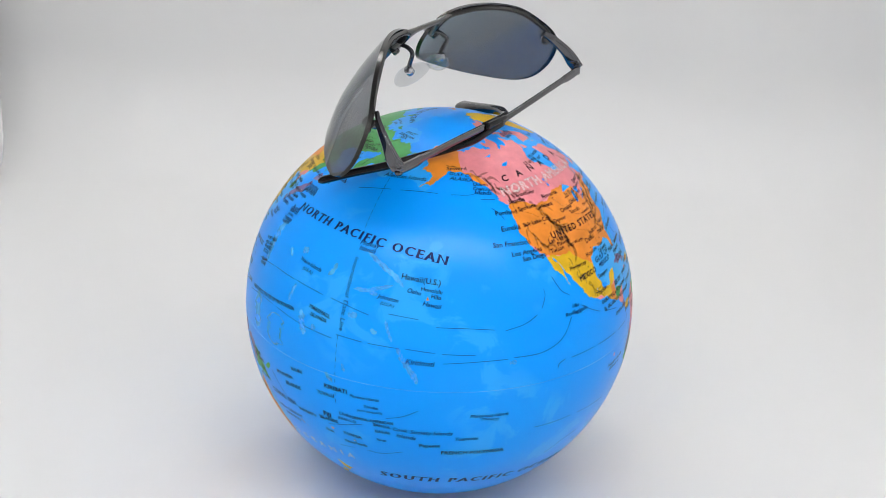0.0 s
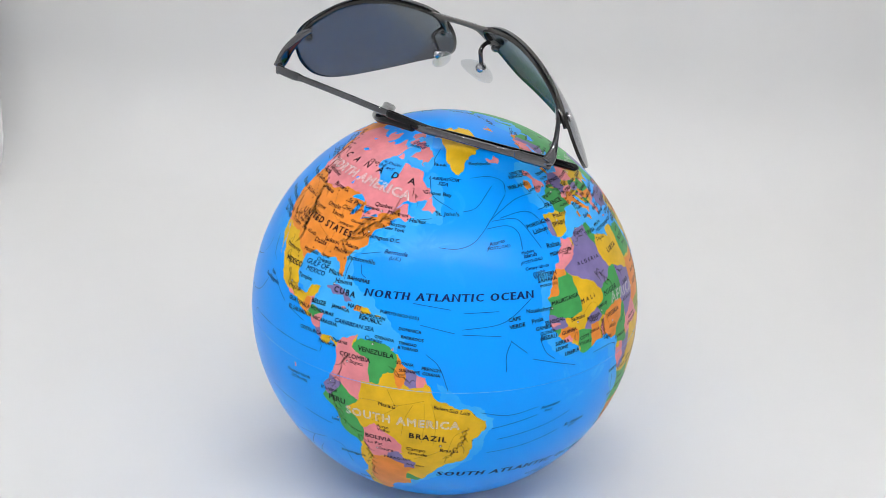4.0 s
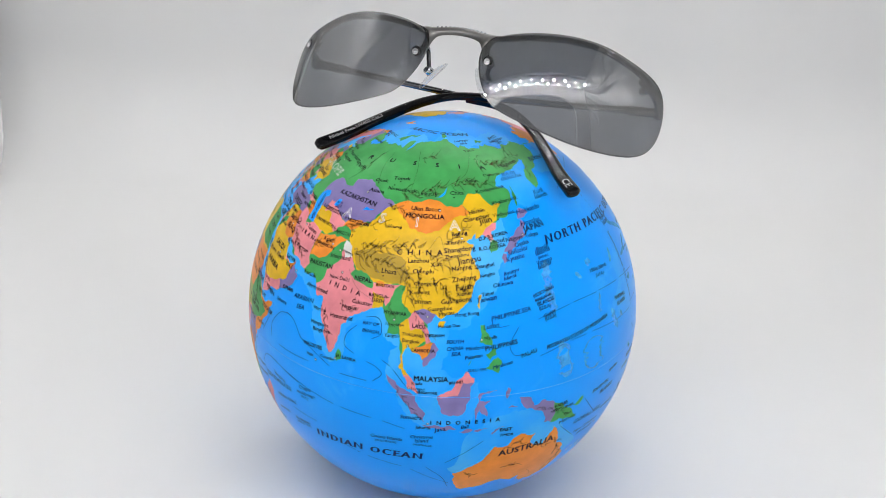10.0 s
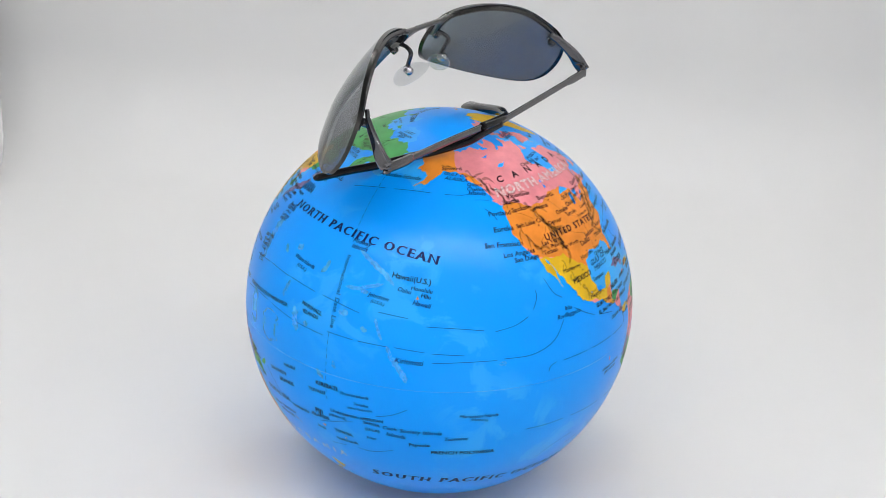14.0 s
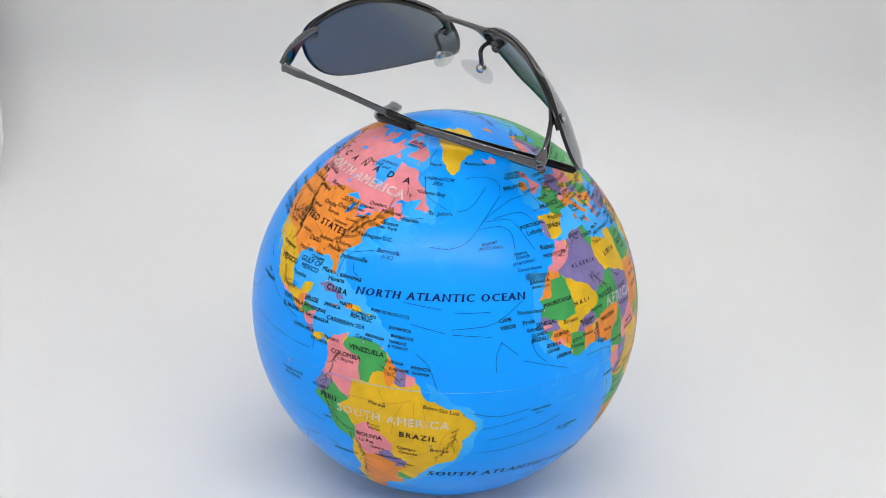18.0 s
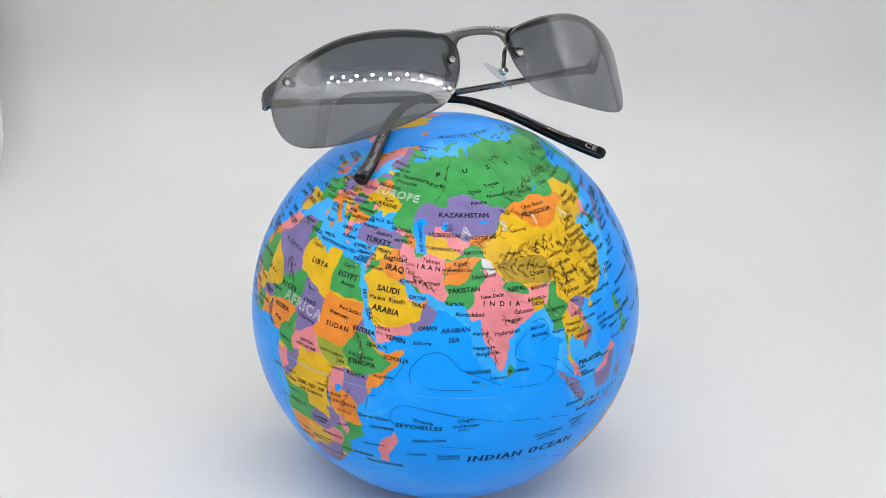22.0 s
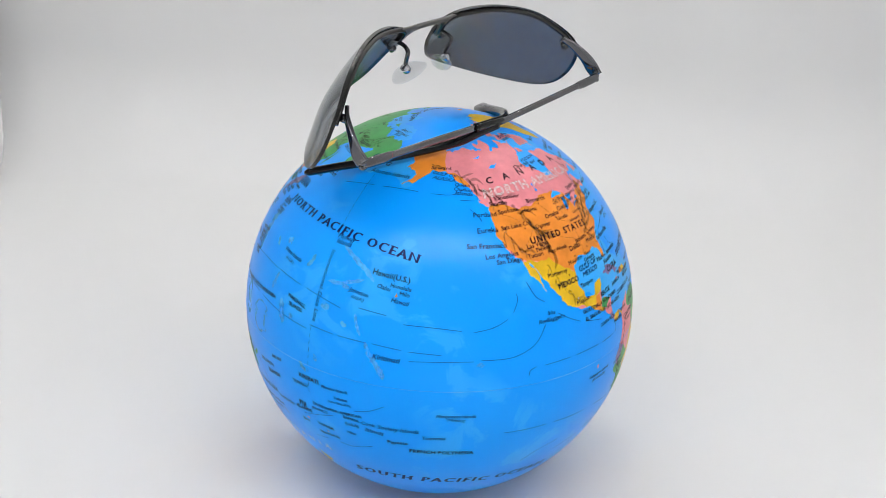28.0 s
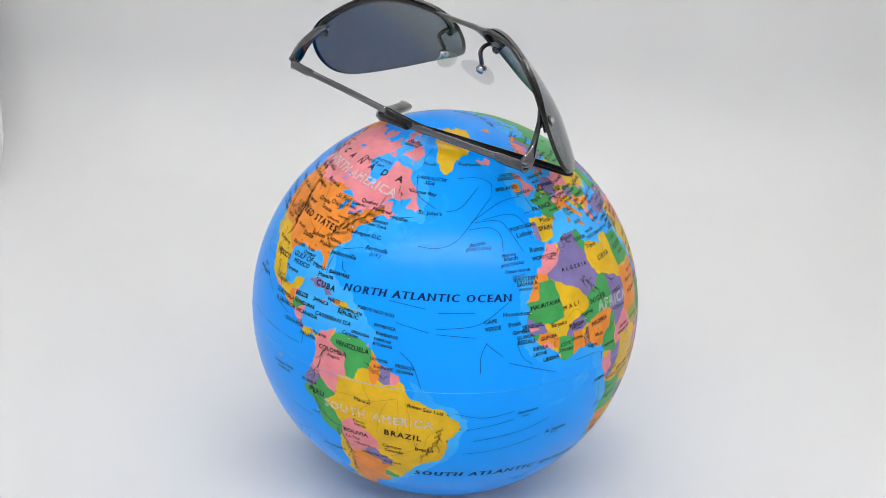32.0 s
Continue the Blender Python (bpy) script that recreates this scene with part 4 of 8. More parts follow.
SOUTH_AMERICA = [
    ("Colombia", "pink", [(-78, 9), (-75, 12), (-71.3, 12.6), (-73, 9), (-70, 7), (-67.5, 6), (-67, 1.2), (-69.5, 1), (-70, -4.2), (-75.3, -.2), (-80, 1.2), (-79, 5)]),
    ("Venezuela", "green", [(-71.3, 12.8), (-73, 9), (-70, 7), (-67.5, 6), (-67, 1.2), (-64.5, 1.5), (-63.5, 4), (-60.5, 5), (-59.8, 8.5), (-61, 12)]),
    ("Guyana", "orange", [(-60.5, 5), (-59.8, 8.8), (-57, 7), (-57.5, 3), (-59, 1.3), (-60, 3)]),
    ("Suriname", "purple", [(-57.3, 6.8), (-57.5, 3), (-56, 2), (-54.2, 2.3), (-54, 6.5)]),
    ("French Guiana", "pink", [(-54, 6.5), (-54.2, 2.3), (-52.4, 2.5), (-51, 5)]),
    ("Ecuador", "purple", [(-82, 1.5), (-78.8, 1.5), (-75.3, -.2), (-77, -3), (-79, -5), (-81, -4), (-83, -2)]),
    ("Peru", "green", [(-80.4, -3.9), (-79, -5), (-77, -3), (-75.3, -.2), (-70, -4.2), (-73.7, -7.3), (-70.5, -10), (-69, -12.5), (-69.5, -17.5), (-70.4, -18.4), (-74, -19), (-84, -6)]),
    ("Bolivia", "pink", [(-69, -12.5), (-65.3, -9.8), (-60.5, -13.8), (-58.2, -16.3), (-58, -20), (-62.3, -20.5), (-62.8, -22), (-67.8, -22.8), (-69.5, -17.5)]),
    ("Paraguay", "purple", [(-62.3, -20.5), (-59, -19.4), (-57.9, -22), (-54.5, -24), (-54.8, -27), (-58.5, -27.2), (-57.8, -25.2), (-62.7, -22.2)]),
    ("Argentina", "orange", [(-62.7, -22.2), (-57.8, -25.2), (-58.5, -27.2), (-54.8, -27), (-53.8, -26), (-57.6, -30), (-58.3, -34), (-55, -36), (-62, -56), (-69, -56), (-68.6, -52.5), (-72.5, -50), (-71.5, -44), (-70.2, -33), (-68.4, -26), (-67.3, -23)]),
    ("Uruguay", "green", [(-57.6, -30.2), (-53.3, -33), (-53, -36), (-58.3, -34)]),
    ("Chile", "yellow", [(-70.4, -18.4), (-69.2, -18), (-67.6, -22.8), (-68.4, -26), (-70.2, -33), (-71.5, -44), (-72.5, -50), (-68.6, -52.5), (-69, -56), (-78, -50), (-76, -30)])]
landmass(SOUTH_COAST, ("Brazil", "yellow"), SOUTH_AMERICA, [])

# ---- islands ----
ISLANDS = [
    ("Madagascar", "pink", [(49.3, -12), (50.4, -15.8), (47.2, -25), (44.3, -24.5), (44.3, -20), (45.5, -16)]),
    ("Great Britain", "pink", [(-5.5, 50.1), (1.3, 51.2), (1.6, 52.8), (-1.5, 55), (-2, 57.6), (-4, 58.6), (-6, 57), (-3, 54.5), (-5, 52)]),
    ("Ireland", "orange", [(-6.2, 52.2), (-5.8, 54.5), (-8, 55.3), (-10, 53.5), (-9.7, 51.7)]),
    ("Iceland", "pink", [(-22.5, 63.9), (-18.5, 63.4), (-13.7, 65), (-16, 66.5), (-24, 65.8)]),
    ("Greenland", "yellow", [(-44, 60), (-48.5, 61.3), (-53, 66), (-54, 70.5), (-60, 76), (-71, 77.5), (-62, 81.5), (-35, 83.3), (-14, 81.5), (-20, 75), (-23, 70.5), (-33, 67.8), (-40, 64.5)]),
    ("Newfoundland", "pink", [(-59, 47.8), (-55.6, 51.5), (-53, 48), (-54, 46.8)]),
    ("Baffin Island", "pink", [(-62, 66.5), (-68, 63), (-65.5, 62.3), (-73, 65), (-78, 65), (-73, 68), (-80, 70), (-89, 71), (-85, 73.5), (-77, 73), (-68, 70.5)]),
    ("Victoria Island", "pink", [(-105, 69), (-116, 69.3), (-118, 72), (-110, 73), (-104, 71)]),
    ("Ellesmere Island", "pink", [(-64, 82.3), (-76, 78.5), (-90, 76.8), (-95, 80), (-82, 82.8)]),
    ("Banks Island", "pink", [(-124, 71.5), (-120, 74), (-115, 74)]),
    ("Devon Island", "pink", [(-80, 74.7), (-95, 75), (-92, 76.5), (-80, 76)]),
    ("Southampton Island", "pink", [(-81, 63.8), (-86, 64), (-85, 65.8), (-82, 64.8)]),
    ("Vancouver Island", "pink", [(-123.6, 48.4), (-125.5, 48.8), (-128, 50.7), (-125.3, 50.2)]),
    ("Svalbard", "orange", [(15, 76.7), (21, 78.5), (26, 80), (12, 79.7)]),
    ("Novaya Zemlya", "green", [(52, 71), (57, 70.6), (60, 75), (68, 76.8), (58, 75.5)]),
    ("Severnaya Zemlya", "green", [(98, 78), (104, 79), (97, 81), (92, 80)]),
    ("New Siberian Islands", "green", [(138, 74), (150, 75), (140, 76)]),
    ("Cuba", "purple", [(-84.8, 21.9), (-82, 23.1), (-77, 21.5), (-74.3, 20.2), (-77.6, 19.9), (-78.3, 21)]),
    ("Haiti", "orange", [(-74.3, 18.4), (-71.8, 18.2), (-71.7, 19.8), (-73, 19.9)]),
    ("Dominican Republic", "yellow", [(-71.8, 18.1), (-68.5, 18.5), (-69.5, 19.6), (-71.7, 19.9)]),
    ("Jamaica", "pink", [(-78.3, 18.2), (-76.3, 17.9), (-77, 18.6)]),
    ("Puerto Rico", "yellow", [(-67.2, 18), (-65.6, 18), (-65.7, 18.6), (-67.2, 18.6)]),
    ("Trinidad", "pink", [(-61.8, 10), (-60.9, 10.1), (-61, 10.9)]),
    ("Galapagos", "pink", [(-91.3, -1), (-90.9, -.9), (-91, .3), (-91.6, 0)]),
    ("Honshu", "purple", [(131, 34), (135.5, 33.6), (138, 34.6), (140.8, 35.5), (141.9, 39.5), (141, 41.4), (139.5, 38.5), (136.7, 37), (133, 35.6)]),
    ("Hokkaido", "purple", [(140, 41.5), (143.3, 42.1), (145.5, 43.3), (141.8, 45.4), (140.4, 43.2)]),
    ("Kyushu", "purple", [(129.8, 32.8), (130.5, 31.2), (131.9, 33.2), (130.6, 33.9)]),
    ("Shikoku", "purple", [(132.4, 33), (134.2, 33.5), (134.3, 34.3), (132.8, 34)]),
    ("Sakhalin", "green", [(142, 46), (143.5, 49.5), (143, 54), (142.2, 51)]),
    ("Taiwan", "yellow", [(120.2, 22.9), (120.9, 22), (121.9, 25), (121, 24.8)]),
    ("Hainan", "yellow", [(108.7, 18.8), (110.3, 18.5), (111, 19.8), (109.3, 20)]),
    ("Sri Lanka", "green", [(79.8, 8), (80.2, 6.1), (81.8, 7.2), (80.5, 9.7)]),
    ("Luzon", "green", [(120.3, 14), (121.5, 13.7), (124, 13), (122.2, 16.5), (122, 18.5), (120.6, 18.3)]),
    ("Mindanao", "green", [(122, 7.2), (125.5, 5.8), (126.4, 8), (125.3, 9.8), (123.5, 8.5)]),
    ("Visayas", "green", [(122, 10.6), (123.2, 9.2), (125, 10.5), (125.2, 12.4), (123.5, 11.5)]),
    ("Palawan", "green", [(117.3, 8.3), (119.7, 10.8), (118.5, 10)]),
    ("Sumatra", "purple", [(95.3, 5.6), (98, 4.3), (103.5, .5), (106, -3), (105.8, -5.8), (102.3, -4), (100.3, -1), (98.5, 1.8)]),
    ("Java", "purple", [(105.2, -6.7), (108.5, -6.5), (112.5, -6.7), (114.5, -8), (111, -8.3), (106.5, -7.4)]),
    ("Sulawesi", "purple", [(119.5, -5.5), (120.3, -2.8), (122.5, -5), (121.5, -2), (123.3, -.9), (120.3, -.5), (121, .8), (125, 1.6), (120, 1.1), (119, -3)]),
    ("Halmahera", "purple", [(127.5, -.8), (128.3, .3), (128.7, 1.2), (127.9, 2), (127.4, 1)]),
    ("Ceram", "purple", [(128, -3.1), (130.8, -3.2), (129, -2.7)]),
    ("Flores", "purple", [(119, -8.6), (123, -8.4), (120, -8.9)]),
    ("Timor", "purple", [(123.5, -10.3), (125, -8.8), (127.3, -8.4), (125, -9.6)]),
    ("Sumbawa", "purple", [(115, -8.6), (118.8, -8.3), (117, -8.9)]),
    ("Australia", "orange", [(113.8, -22), (114.2, -26.3), (115.8, -32), (118, -35), (123.8, -33.9), (129, -31.7), (131.2, -31.5), (135.8, -34.7), (138, -33), (138.3, -35.5), (141, -38.2), (146.3, -39), (150, -37.2), (151.5, -33), (153.5, -28.2), (150.5, -23), (146.2, -19), (145.3, -15), (142.5, -10.8), (141.6, -13.5), (140.8, -17.5), (135.8, -15), (136.8, -12.2), (132.6, -11.5), (130, -13.5), (129, -15), (125.5, -14.2), (122.2, -18), (117, -20.7)]),
    ("Tasmania", "orange", [(145, -40.9), (148.3, -41), (147, -43.6)]),
    ("New Zealand North Island", "yellow", [(173, -34.5), (175.5, -36.8), (178.4, -37.8), (175.3, -41.5), (174, -39.2)]),
    ("New Zealand South Island", "yellow", [(172.7, -40.6), (174.2, -41.7), (171, -45.5), (168.5, -46.6), (166.6, -45.8)]),
    ("New Britain", "green", [(148.5, -5.7), (151.5, -4.2), (152.2, -4.5), (150, -6.3)]),
    ("New Caledonia", "purple", [(164, -20.2), (167, -22.3), (165.6, -21.6)]),
    ("Fiji", "orange", [(177.3, -17.9), (178.6, -17.8), (178.2, -18.4)]),
    ("Hawaii", "orange", [(-156, 19.2), (-155, 19.4), (-155.6, 20.2)]),
    ("Sicily", "orange", [(12.5, 38), (15.5, 38.2), (15.1, 36.8)]),
    ("Sardinia", "orange", [(8.4, 39), (9.7, 39.2), (9.4, 41.2), (8.3, 40.8)]),
    ("Corsica", "green", [(8.7, 41.6), (9.4, 41.5), (9.4, 43)]),
    ("Crete", "pink", [(23.6, 35.3), (26.2, 35.1), (24.8, 34.9)]),
    ("Cyprus", "yellow", [(32.4, 34.8), (34.5, 35.6), (33.8, 34.9)])]
for one in ISLANDS:
    landmass(one[2], one[:2], [])
BORNEO = [(109, 1.6), (111.4, 2.5), (113.5, 3.6), (116.8, 7), (119, 5.2), (117.8, 1), (116.3, -3), (114.5, -4), (110.2, -2.8)]
landmass(BORNEO, ("Indonesian Borneo", "purple"), [("Malaysian Borneo", "pink", [(108, 2.5), (110, .9), (114.5, 1.4), (116, 4.3), (120, 4.2), (118, 8), (112, 5)])])
NEW_GUINEA = [(131, -.8), (134, -.9), (135, -3.3), (138, -1.7), (141, -2.6), (145.8, -5.5), (147.8, -6.7), (150.5, -10.5), (147, -9.3), (143.5, -8.5), (141, -9.1), (138.5, -8.3), (138, -5.5), (133.5, -3.9)]
landmass(NEW_GUINEA, ("Indonesian New Guinea", "purple"), [("Papua New Guinea", "green", [(141, 0), (152, 0), (152, -12), (141, -12)])])


# ---- sea mounts and shoals, as ragged pale marks ----
def shoal(*points, wide=1.0):
    rnd = random.Random(str(points))
    path = spline([(x, y, 0) for x, y in points], 7) if len(points) > 2 else [Vector((*points[0], 0)).lerp(Vector((*points[1], 0)), k / 7) for k in range(8)]
    verts, n = [], len(path)
    for i, p in enumerate(path):
        d = (path[min(i + 1, n - 1)] - path[max(i - 1, 0)]).normalized()
        round_off = math.sqrt(max(0.02, 1 - (2 * i / (n - 1) - 1) ** 4))
        for g in (1, -1):
            w = wide / 2 * round_off * rnd.uniform(.55, 1.35)
            verts.append((p.x - d.y * w * g, p.y + d.x * w * g))
    mesh_object("shoal", on_ball(np.array(verts), 0.000035), [(2 * i, 2 * i + 1, 2 * i + 3, 2 * i + 2) for i in range(n - 1)], shoal_blue, globe)


shoal((-176.5, 35.8), (-171.3, 33.2), (-166, 30.5), (-163, 28), wide=1.3)
shoal((-178, 25.3), (-172.9, 25.9), (-166.1, 28.1), wide=1.1)
shoal((-167.1, 18.7), (-165.9, 15.9), (-164.7, 13.2), wide=.9)
shoal((-163.1, 11.9), (-160.7, 7.7), (-158.6, 5), (-157.3, 2.3), wide=1.6)
shoal((-171, 15.6), (-169.1, 14.8), wide=1.2)
shoal((-178.3, 18.4), (-176.7, 18.3), (-175.5, 18.9), wide=1.7)
shoal((174.3, 30.6), (173.5, 28.4), (172.2, 26.9), wide=1.3)
shoal((158.9, 30.4), (161.5, 30.8), wide=1.9)
shoal((142.9, 35), (142, 30.4), (141.8, 25.3), (142.1, 20.7), wide=3.2)
shoal((153.2, 29.2), (155.3, 27.2), wide=1.2)
shoal((161.3, 21), (160.5, 18.1), (160, 16), wide=1.5)
shoal((165.9, 15.2), (166.9, 12.2), (168, 8.8), wide=2.2)
shoal((170.4, 12.4), (171.8, 11.4), wide=1.4)
shoal((156.2, 10.4), (156, 5.5), (155.5, 1), wide=8.0)
shoal((143.3, 12.5), (144.5, 6), (145.1, 1.8), wide=4.5)
shoal((-178.4, 4.5), (-177.6, 2.4), wide=1.0)
shoal((-132.7, 7.6), (-130.4, 7.7), wide=1.2)
shoal((176.3, .5), (178.7, -1.9), wide=1.2)
shoal((-172.9, 25.2), (-170.4, 25), wide=1.0)


# ---- lettering on the globe ----
PENDING = []
STYLES = {  # ink, bold, slant, letter gap, name, category of lettering
    "b": (black, 0.028, 0.0, 1.02, "country_name"), "k": (black, 0.026, 0.0, 1.25, "country_name"), "K": (black, 0.026, 0.0, 2.4, "country_name"),
    "c": (black, 0.014, 0.0, 1.0, "city_name"), "s": (navy, 0.014, 0.22, 1.0, "sea_name"), "o": (navy, 0.034, 0.14, 1.36, "ocean_name"),
    "w": (white_ink, 0.008, 0.0, 1.18, "continent_name"), "d": (navy, 0.003, 0.1, 1.1, "date_line_name"), "E": (white_ink, 0.004, 0.0, 1.15, "continent_name"), "V": (white_ink, 0.004, 0.0, 2.0, "continent_name"), "j": (black, 0.024, 0.0, 1.8, "country_name"), "Q": (black, 0.024, 0.0, 6.0, "country_name"), "C": (black, 0.024, 0.0, 3.2, "country_name"), "W": (white_ink, 0.010, 0.0, 5.2, "continent_name")}


def sign(text, lon, lat, heading, width, style, grow=0.0, lift=0.00011, ink=None):
    """Words on the ball: the middle of their foot line, heading from east and width in degrees."""
    mat, bold, slant, gap, name = STYLES[style]
    cu = bpy.data.curves.new("words", "FONT")
    cu.body, cu.align_x, cu.resolution_u, cu.shear, cu.space_character = text, "LEFT", 2, slant, gap
    PENDING.append((new("words", cu), text, lon, lat, heading, width, ink or mat, name, lift, bold + grow))
    if style in "wWVE" and not grow:
        sign(text, lon, lat, heading, width, style, 0.022, 0.00008, grey_ink)


def outline(co, faces):
    """The edges that bound the letters, with the ink to one side."""
    edges = {}
    for f in faces:
        p = [co[v] for v in f]
        turn = sum(p[i - 1][0] * p[i][1] - p[i][0] * p[i - 1][1] for i in range(len(p)))
        ring = f if turn > 0 else f[::-1]
        for i in range(len(ring)):
            edges[(ring[i - 1], ring[i])] = True
    return [(a, b) for a, b in edges if (b, a) not in edges]


def hollow(co, faces, inner, outer):
    """Letters as outlines alone, between two distances from their edges."""
    n = len(co)
    ring = [(a, b, b + n, a + n) for a, b in outline(co, faces)]
    return np.concatenate([heavier(co, faces, inner), heavier(co, faces, outer)]), ring


def heavier(co, faces, by):
    """Letters with thicker strokes: their outlines moved outwards."""
    push, count = np.zeros((len(co), 2)), np.zeros(len(co))
    for a, b in outline(co, faces):
        d = co[b, :2] - co[a, :2]
        size = math.hypot(d[0], d[1])
        if size < 1e-9:
            continue
        n = np.array((d[1], -d[0])) / size
        for v in (a, b):
            push[v] += n
            count[v] += 1
    out = co.copy()
    size = np.linalg.norm(push, axis=1)
    for v in np.nonzero(count)[0]:
        if size[v] > 1e-6:
            # keeps the stroke's growth even round corners, with a limit at sharp ones
            out[v, :2] += push[v] / size[v] * by * min(1.8, count[v] / size[v])
    return out


SERIFS = {  # feet and caps of the upright strokes: across and up the letter
    "N": ((0, 1), (0, 0), (1, 1)), "R": ((0, 1), (0, 0), (1, 0)), "T": ((.5, 0),), "H": ((0, 1), (0, 0), (1, 1), (1, 0)), "P": ((0, 1), (0, 0)),
    "A": ((0, 0), (1, 0)), "I": ((.5, 1), (.5, 0)), "F": ((0, 1), (0, 0)), "E": ((0, 1), (0, 0)), "L": ((0, 1), (0, 0)), "D": ((0, 1), (0, 0)), "U": ((0, 1), (1, 1))}
TICKS = {"T": ((0, 1, -1), (1, 1, -1)), "F": ((1, 1, -1),), "E": ((1, 1, -1), (1, 0, 1)), "L": ((1, 0, 1),), "C": ((1, 1, -1),), "S": ((1, 1, -1), (0, 0, 1))}


def with_serifs(co, faces, text, slant):
    """Sets small bars on the ends of the strokes of capital letters."""
    root = list(range(len(co)))

    def top(i):
        while root[i] != i:
            root[i] = root[root[i]]
            i = root[i]
        return i
    for f in faces:
        for v in f[1:]:
            root[top(v)] = top(f[0])
    groups = {}
    for i in range(len(co)):
        groups.setdefault(top(i), []).append(i)
    flat = co[:, 0] - slant * co[:, 1]
    boxes = sorted((flat[g].min(), flat[g].max(), co[g, 1].min(), co[g, 1].max()) for g in groups.values())
    verts, more = [tuple(p) for p in co], list(faces)

    def bar(cx, cy, a, b):
        k = len(verts)
        for sx, sy in ((-1, -1), (1, -1), (1, 1), (-1, 1)):
            y = cy + sy * b
            verts.append((cx + sx * a + slant * y, y, 0.0))
        more.append((k, k + 1, k + 2, k + 3))
    for letter, (x0, x1, y0, y1) in zip(text.replace(" ", ""), boxes):
        h = y1 - y0
        for u, w in SERIFS.get(letter, ()):
            bar(x0 + .07 * h + (x1 - x0 - .14 * h) * u, y0 + (.028 + .944 * w) * h, .17 * h, .028 * h)
        for u, w, way in TICKS.get(letter, ()):
            bar(x0 + .03 * h + (x1 - x0 - .06 * h) * u, y0 + h * w + way * .11 * h, .03 * h, .11 * h)
    return np.array(verts), more


def set_signs():
    bpy.context.view_layer.update()
    deps = bpy.context.evaluated_depsgraph_get()
    span = {}
    for ob, text, lon, lat, heading, width, mat, name, lift, bold in PENDING:
        me = ob.evaluated_get(deps).to_mesh()
        n = len(me.vertices)
        co = np.empty(n * 3)
        me.vertices.foreach_get("co", co)
        co = co.reshape(-1, 3)
        faces = [tuple(p.vertices) for p in me.polygons]
        key = (text, lon, lat)
        x0, x1 = co[:, 0].min(), co[:, 0].max()
        span.setdefault(key, (x0, x1))
        x0, x1 = span[key]
        k = radians(width) / (x1 - x0)
        if name == "ocean_name":
            thick = heavier(co, faces, bold * 1.5)
            co = np.stack([thick[:, 0], co[:, 1], co[:, 2]], -1)
            co, faces = with_serifs(co, faces, text, STYLES["o"][2])
        elif name == "continent_name":
            co, faces = hollow(co, faces, -.018, .022) if lift > .0001 else hollow(co, faces, .023, .036)
        else:
            co = heavier(co, faces, bold)
        x, y = (co[:, 0] - (x0 + x1) / 2) * k, co[:, 1] * k
        h = radians(heading)
        dx, dy = x * math.cos(h) - y * math.sin(h), x * math.sin(h) + y * math.cos(h)
        ll = np.stack([lon + np.degrees(dx) / math.cos(radians(lat)), lat + np.degrees(dy)], -1)
        # long names bow off their parallel to fit the camera's view
        bow = (0.2 if lat > 0 else -0.06) * math.tan(radians(lat))
        ll[:, 1] += np.degrees(bow * ((radians(width) / 2) ** 2 * 0.6 - x * x)) * math.cos(h)
        mesh_object(name, on_ball(ll, lift), faces, mat, globe, smooth=False)
        ob.evaluated_get(deps).to_mesh_clear()
    for ob, *_ in PENDING:
        cu = ob.data
        bpy.data.objects.remove(ob)
        bpy.data.curves.remove(cu)


def ribbon(points, width, lift, mat, name, shift=False, n=5):
    """A printed line on the ball."""
    ll = np.array(points, float)
    if shift:
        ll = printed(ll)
    ll = settled(ll)
    p = [Vector(v) for v in aim(ll[:, 0], ll[:, 1])]
    path = spline(p, n) if len(p) > 2 else [p[0].lerp(p[1], k / 6) for k in range(7)]
    verts, faces = [], []
    hub, ax = np.array(HUB), np.array(AXES)
    for i, q in enumerate(path):
        q = q.normalized()
        d = (path[min(i + 1, len(path) - 1)] - path[max(i - 1, 0)]).normalized()
        s = q.cross(d).normalized() * (width / 2 / R)
        for k in (1, -1):
            verts.append(ax @ np.array((q + s * k).normalized()) * (R + lift) + hub)
    for i in range(len(path) - 1):
        faces.append((2 * i, 2 * i + 1, 2 * i + 3, 2 * i + 2))
    return mesh_object(name, verts, faces, mat, globe, smooth=False)


line_ink = material("blue_line_ink", (0.006, 0.030, 0.20), 0.35, spec=0.1)


def current(*points):
    ribbon(points, 0.00017, 0.00009, line_ink, "current_line")


def dashes(lon, north, south):
    """The dashed date line."""
    lat = north
    while lat > south:
        ribbon([(lon, lat), (lon, lat - 1.2)], 0.00015, 0.00009, line_ink, "date_line")
        lat -= 2.1


def river(*points):
    ribbon(points, 0.00016, 0.00009, relief, "river_line", True)


relief = material("brown_relief_ink", (0.10, 0.065, 0.02), 0.4, spec=0.1)
t = relief.node_tree
see = node(relief, "ShaderNodeBsdfTransparent")
blend = node(relief, "ShaderNodeMixShader", Fac=0.38)
link(relief, see.outputs[0], blend.inputs[1])
link(relief, t.nodes["Principled BSDF"].outputs[0], blend.inputs[2])
link(relief, blend.outputs[0], t.nodes["Material Output"].inputs["Surface"])


HACHURES, HACHURE_FACES = [], []


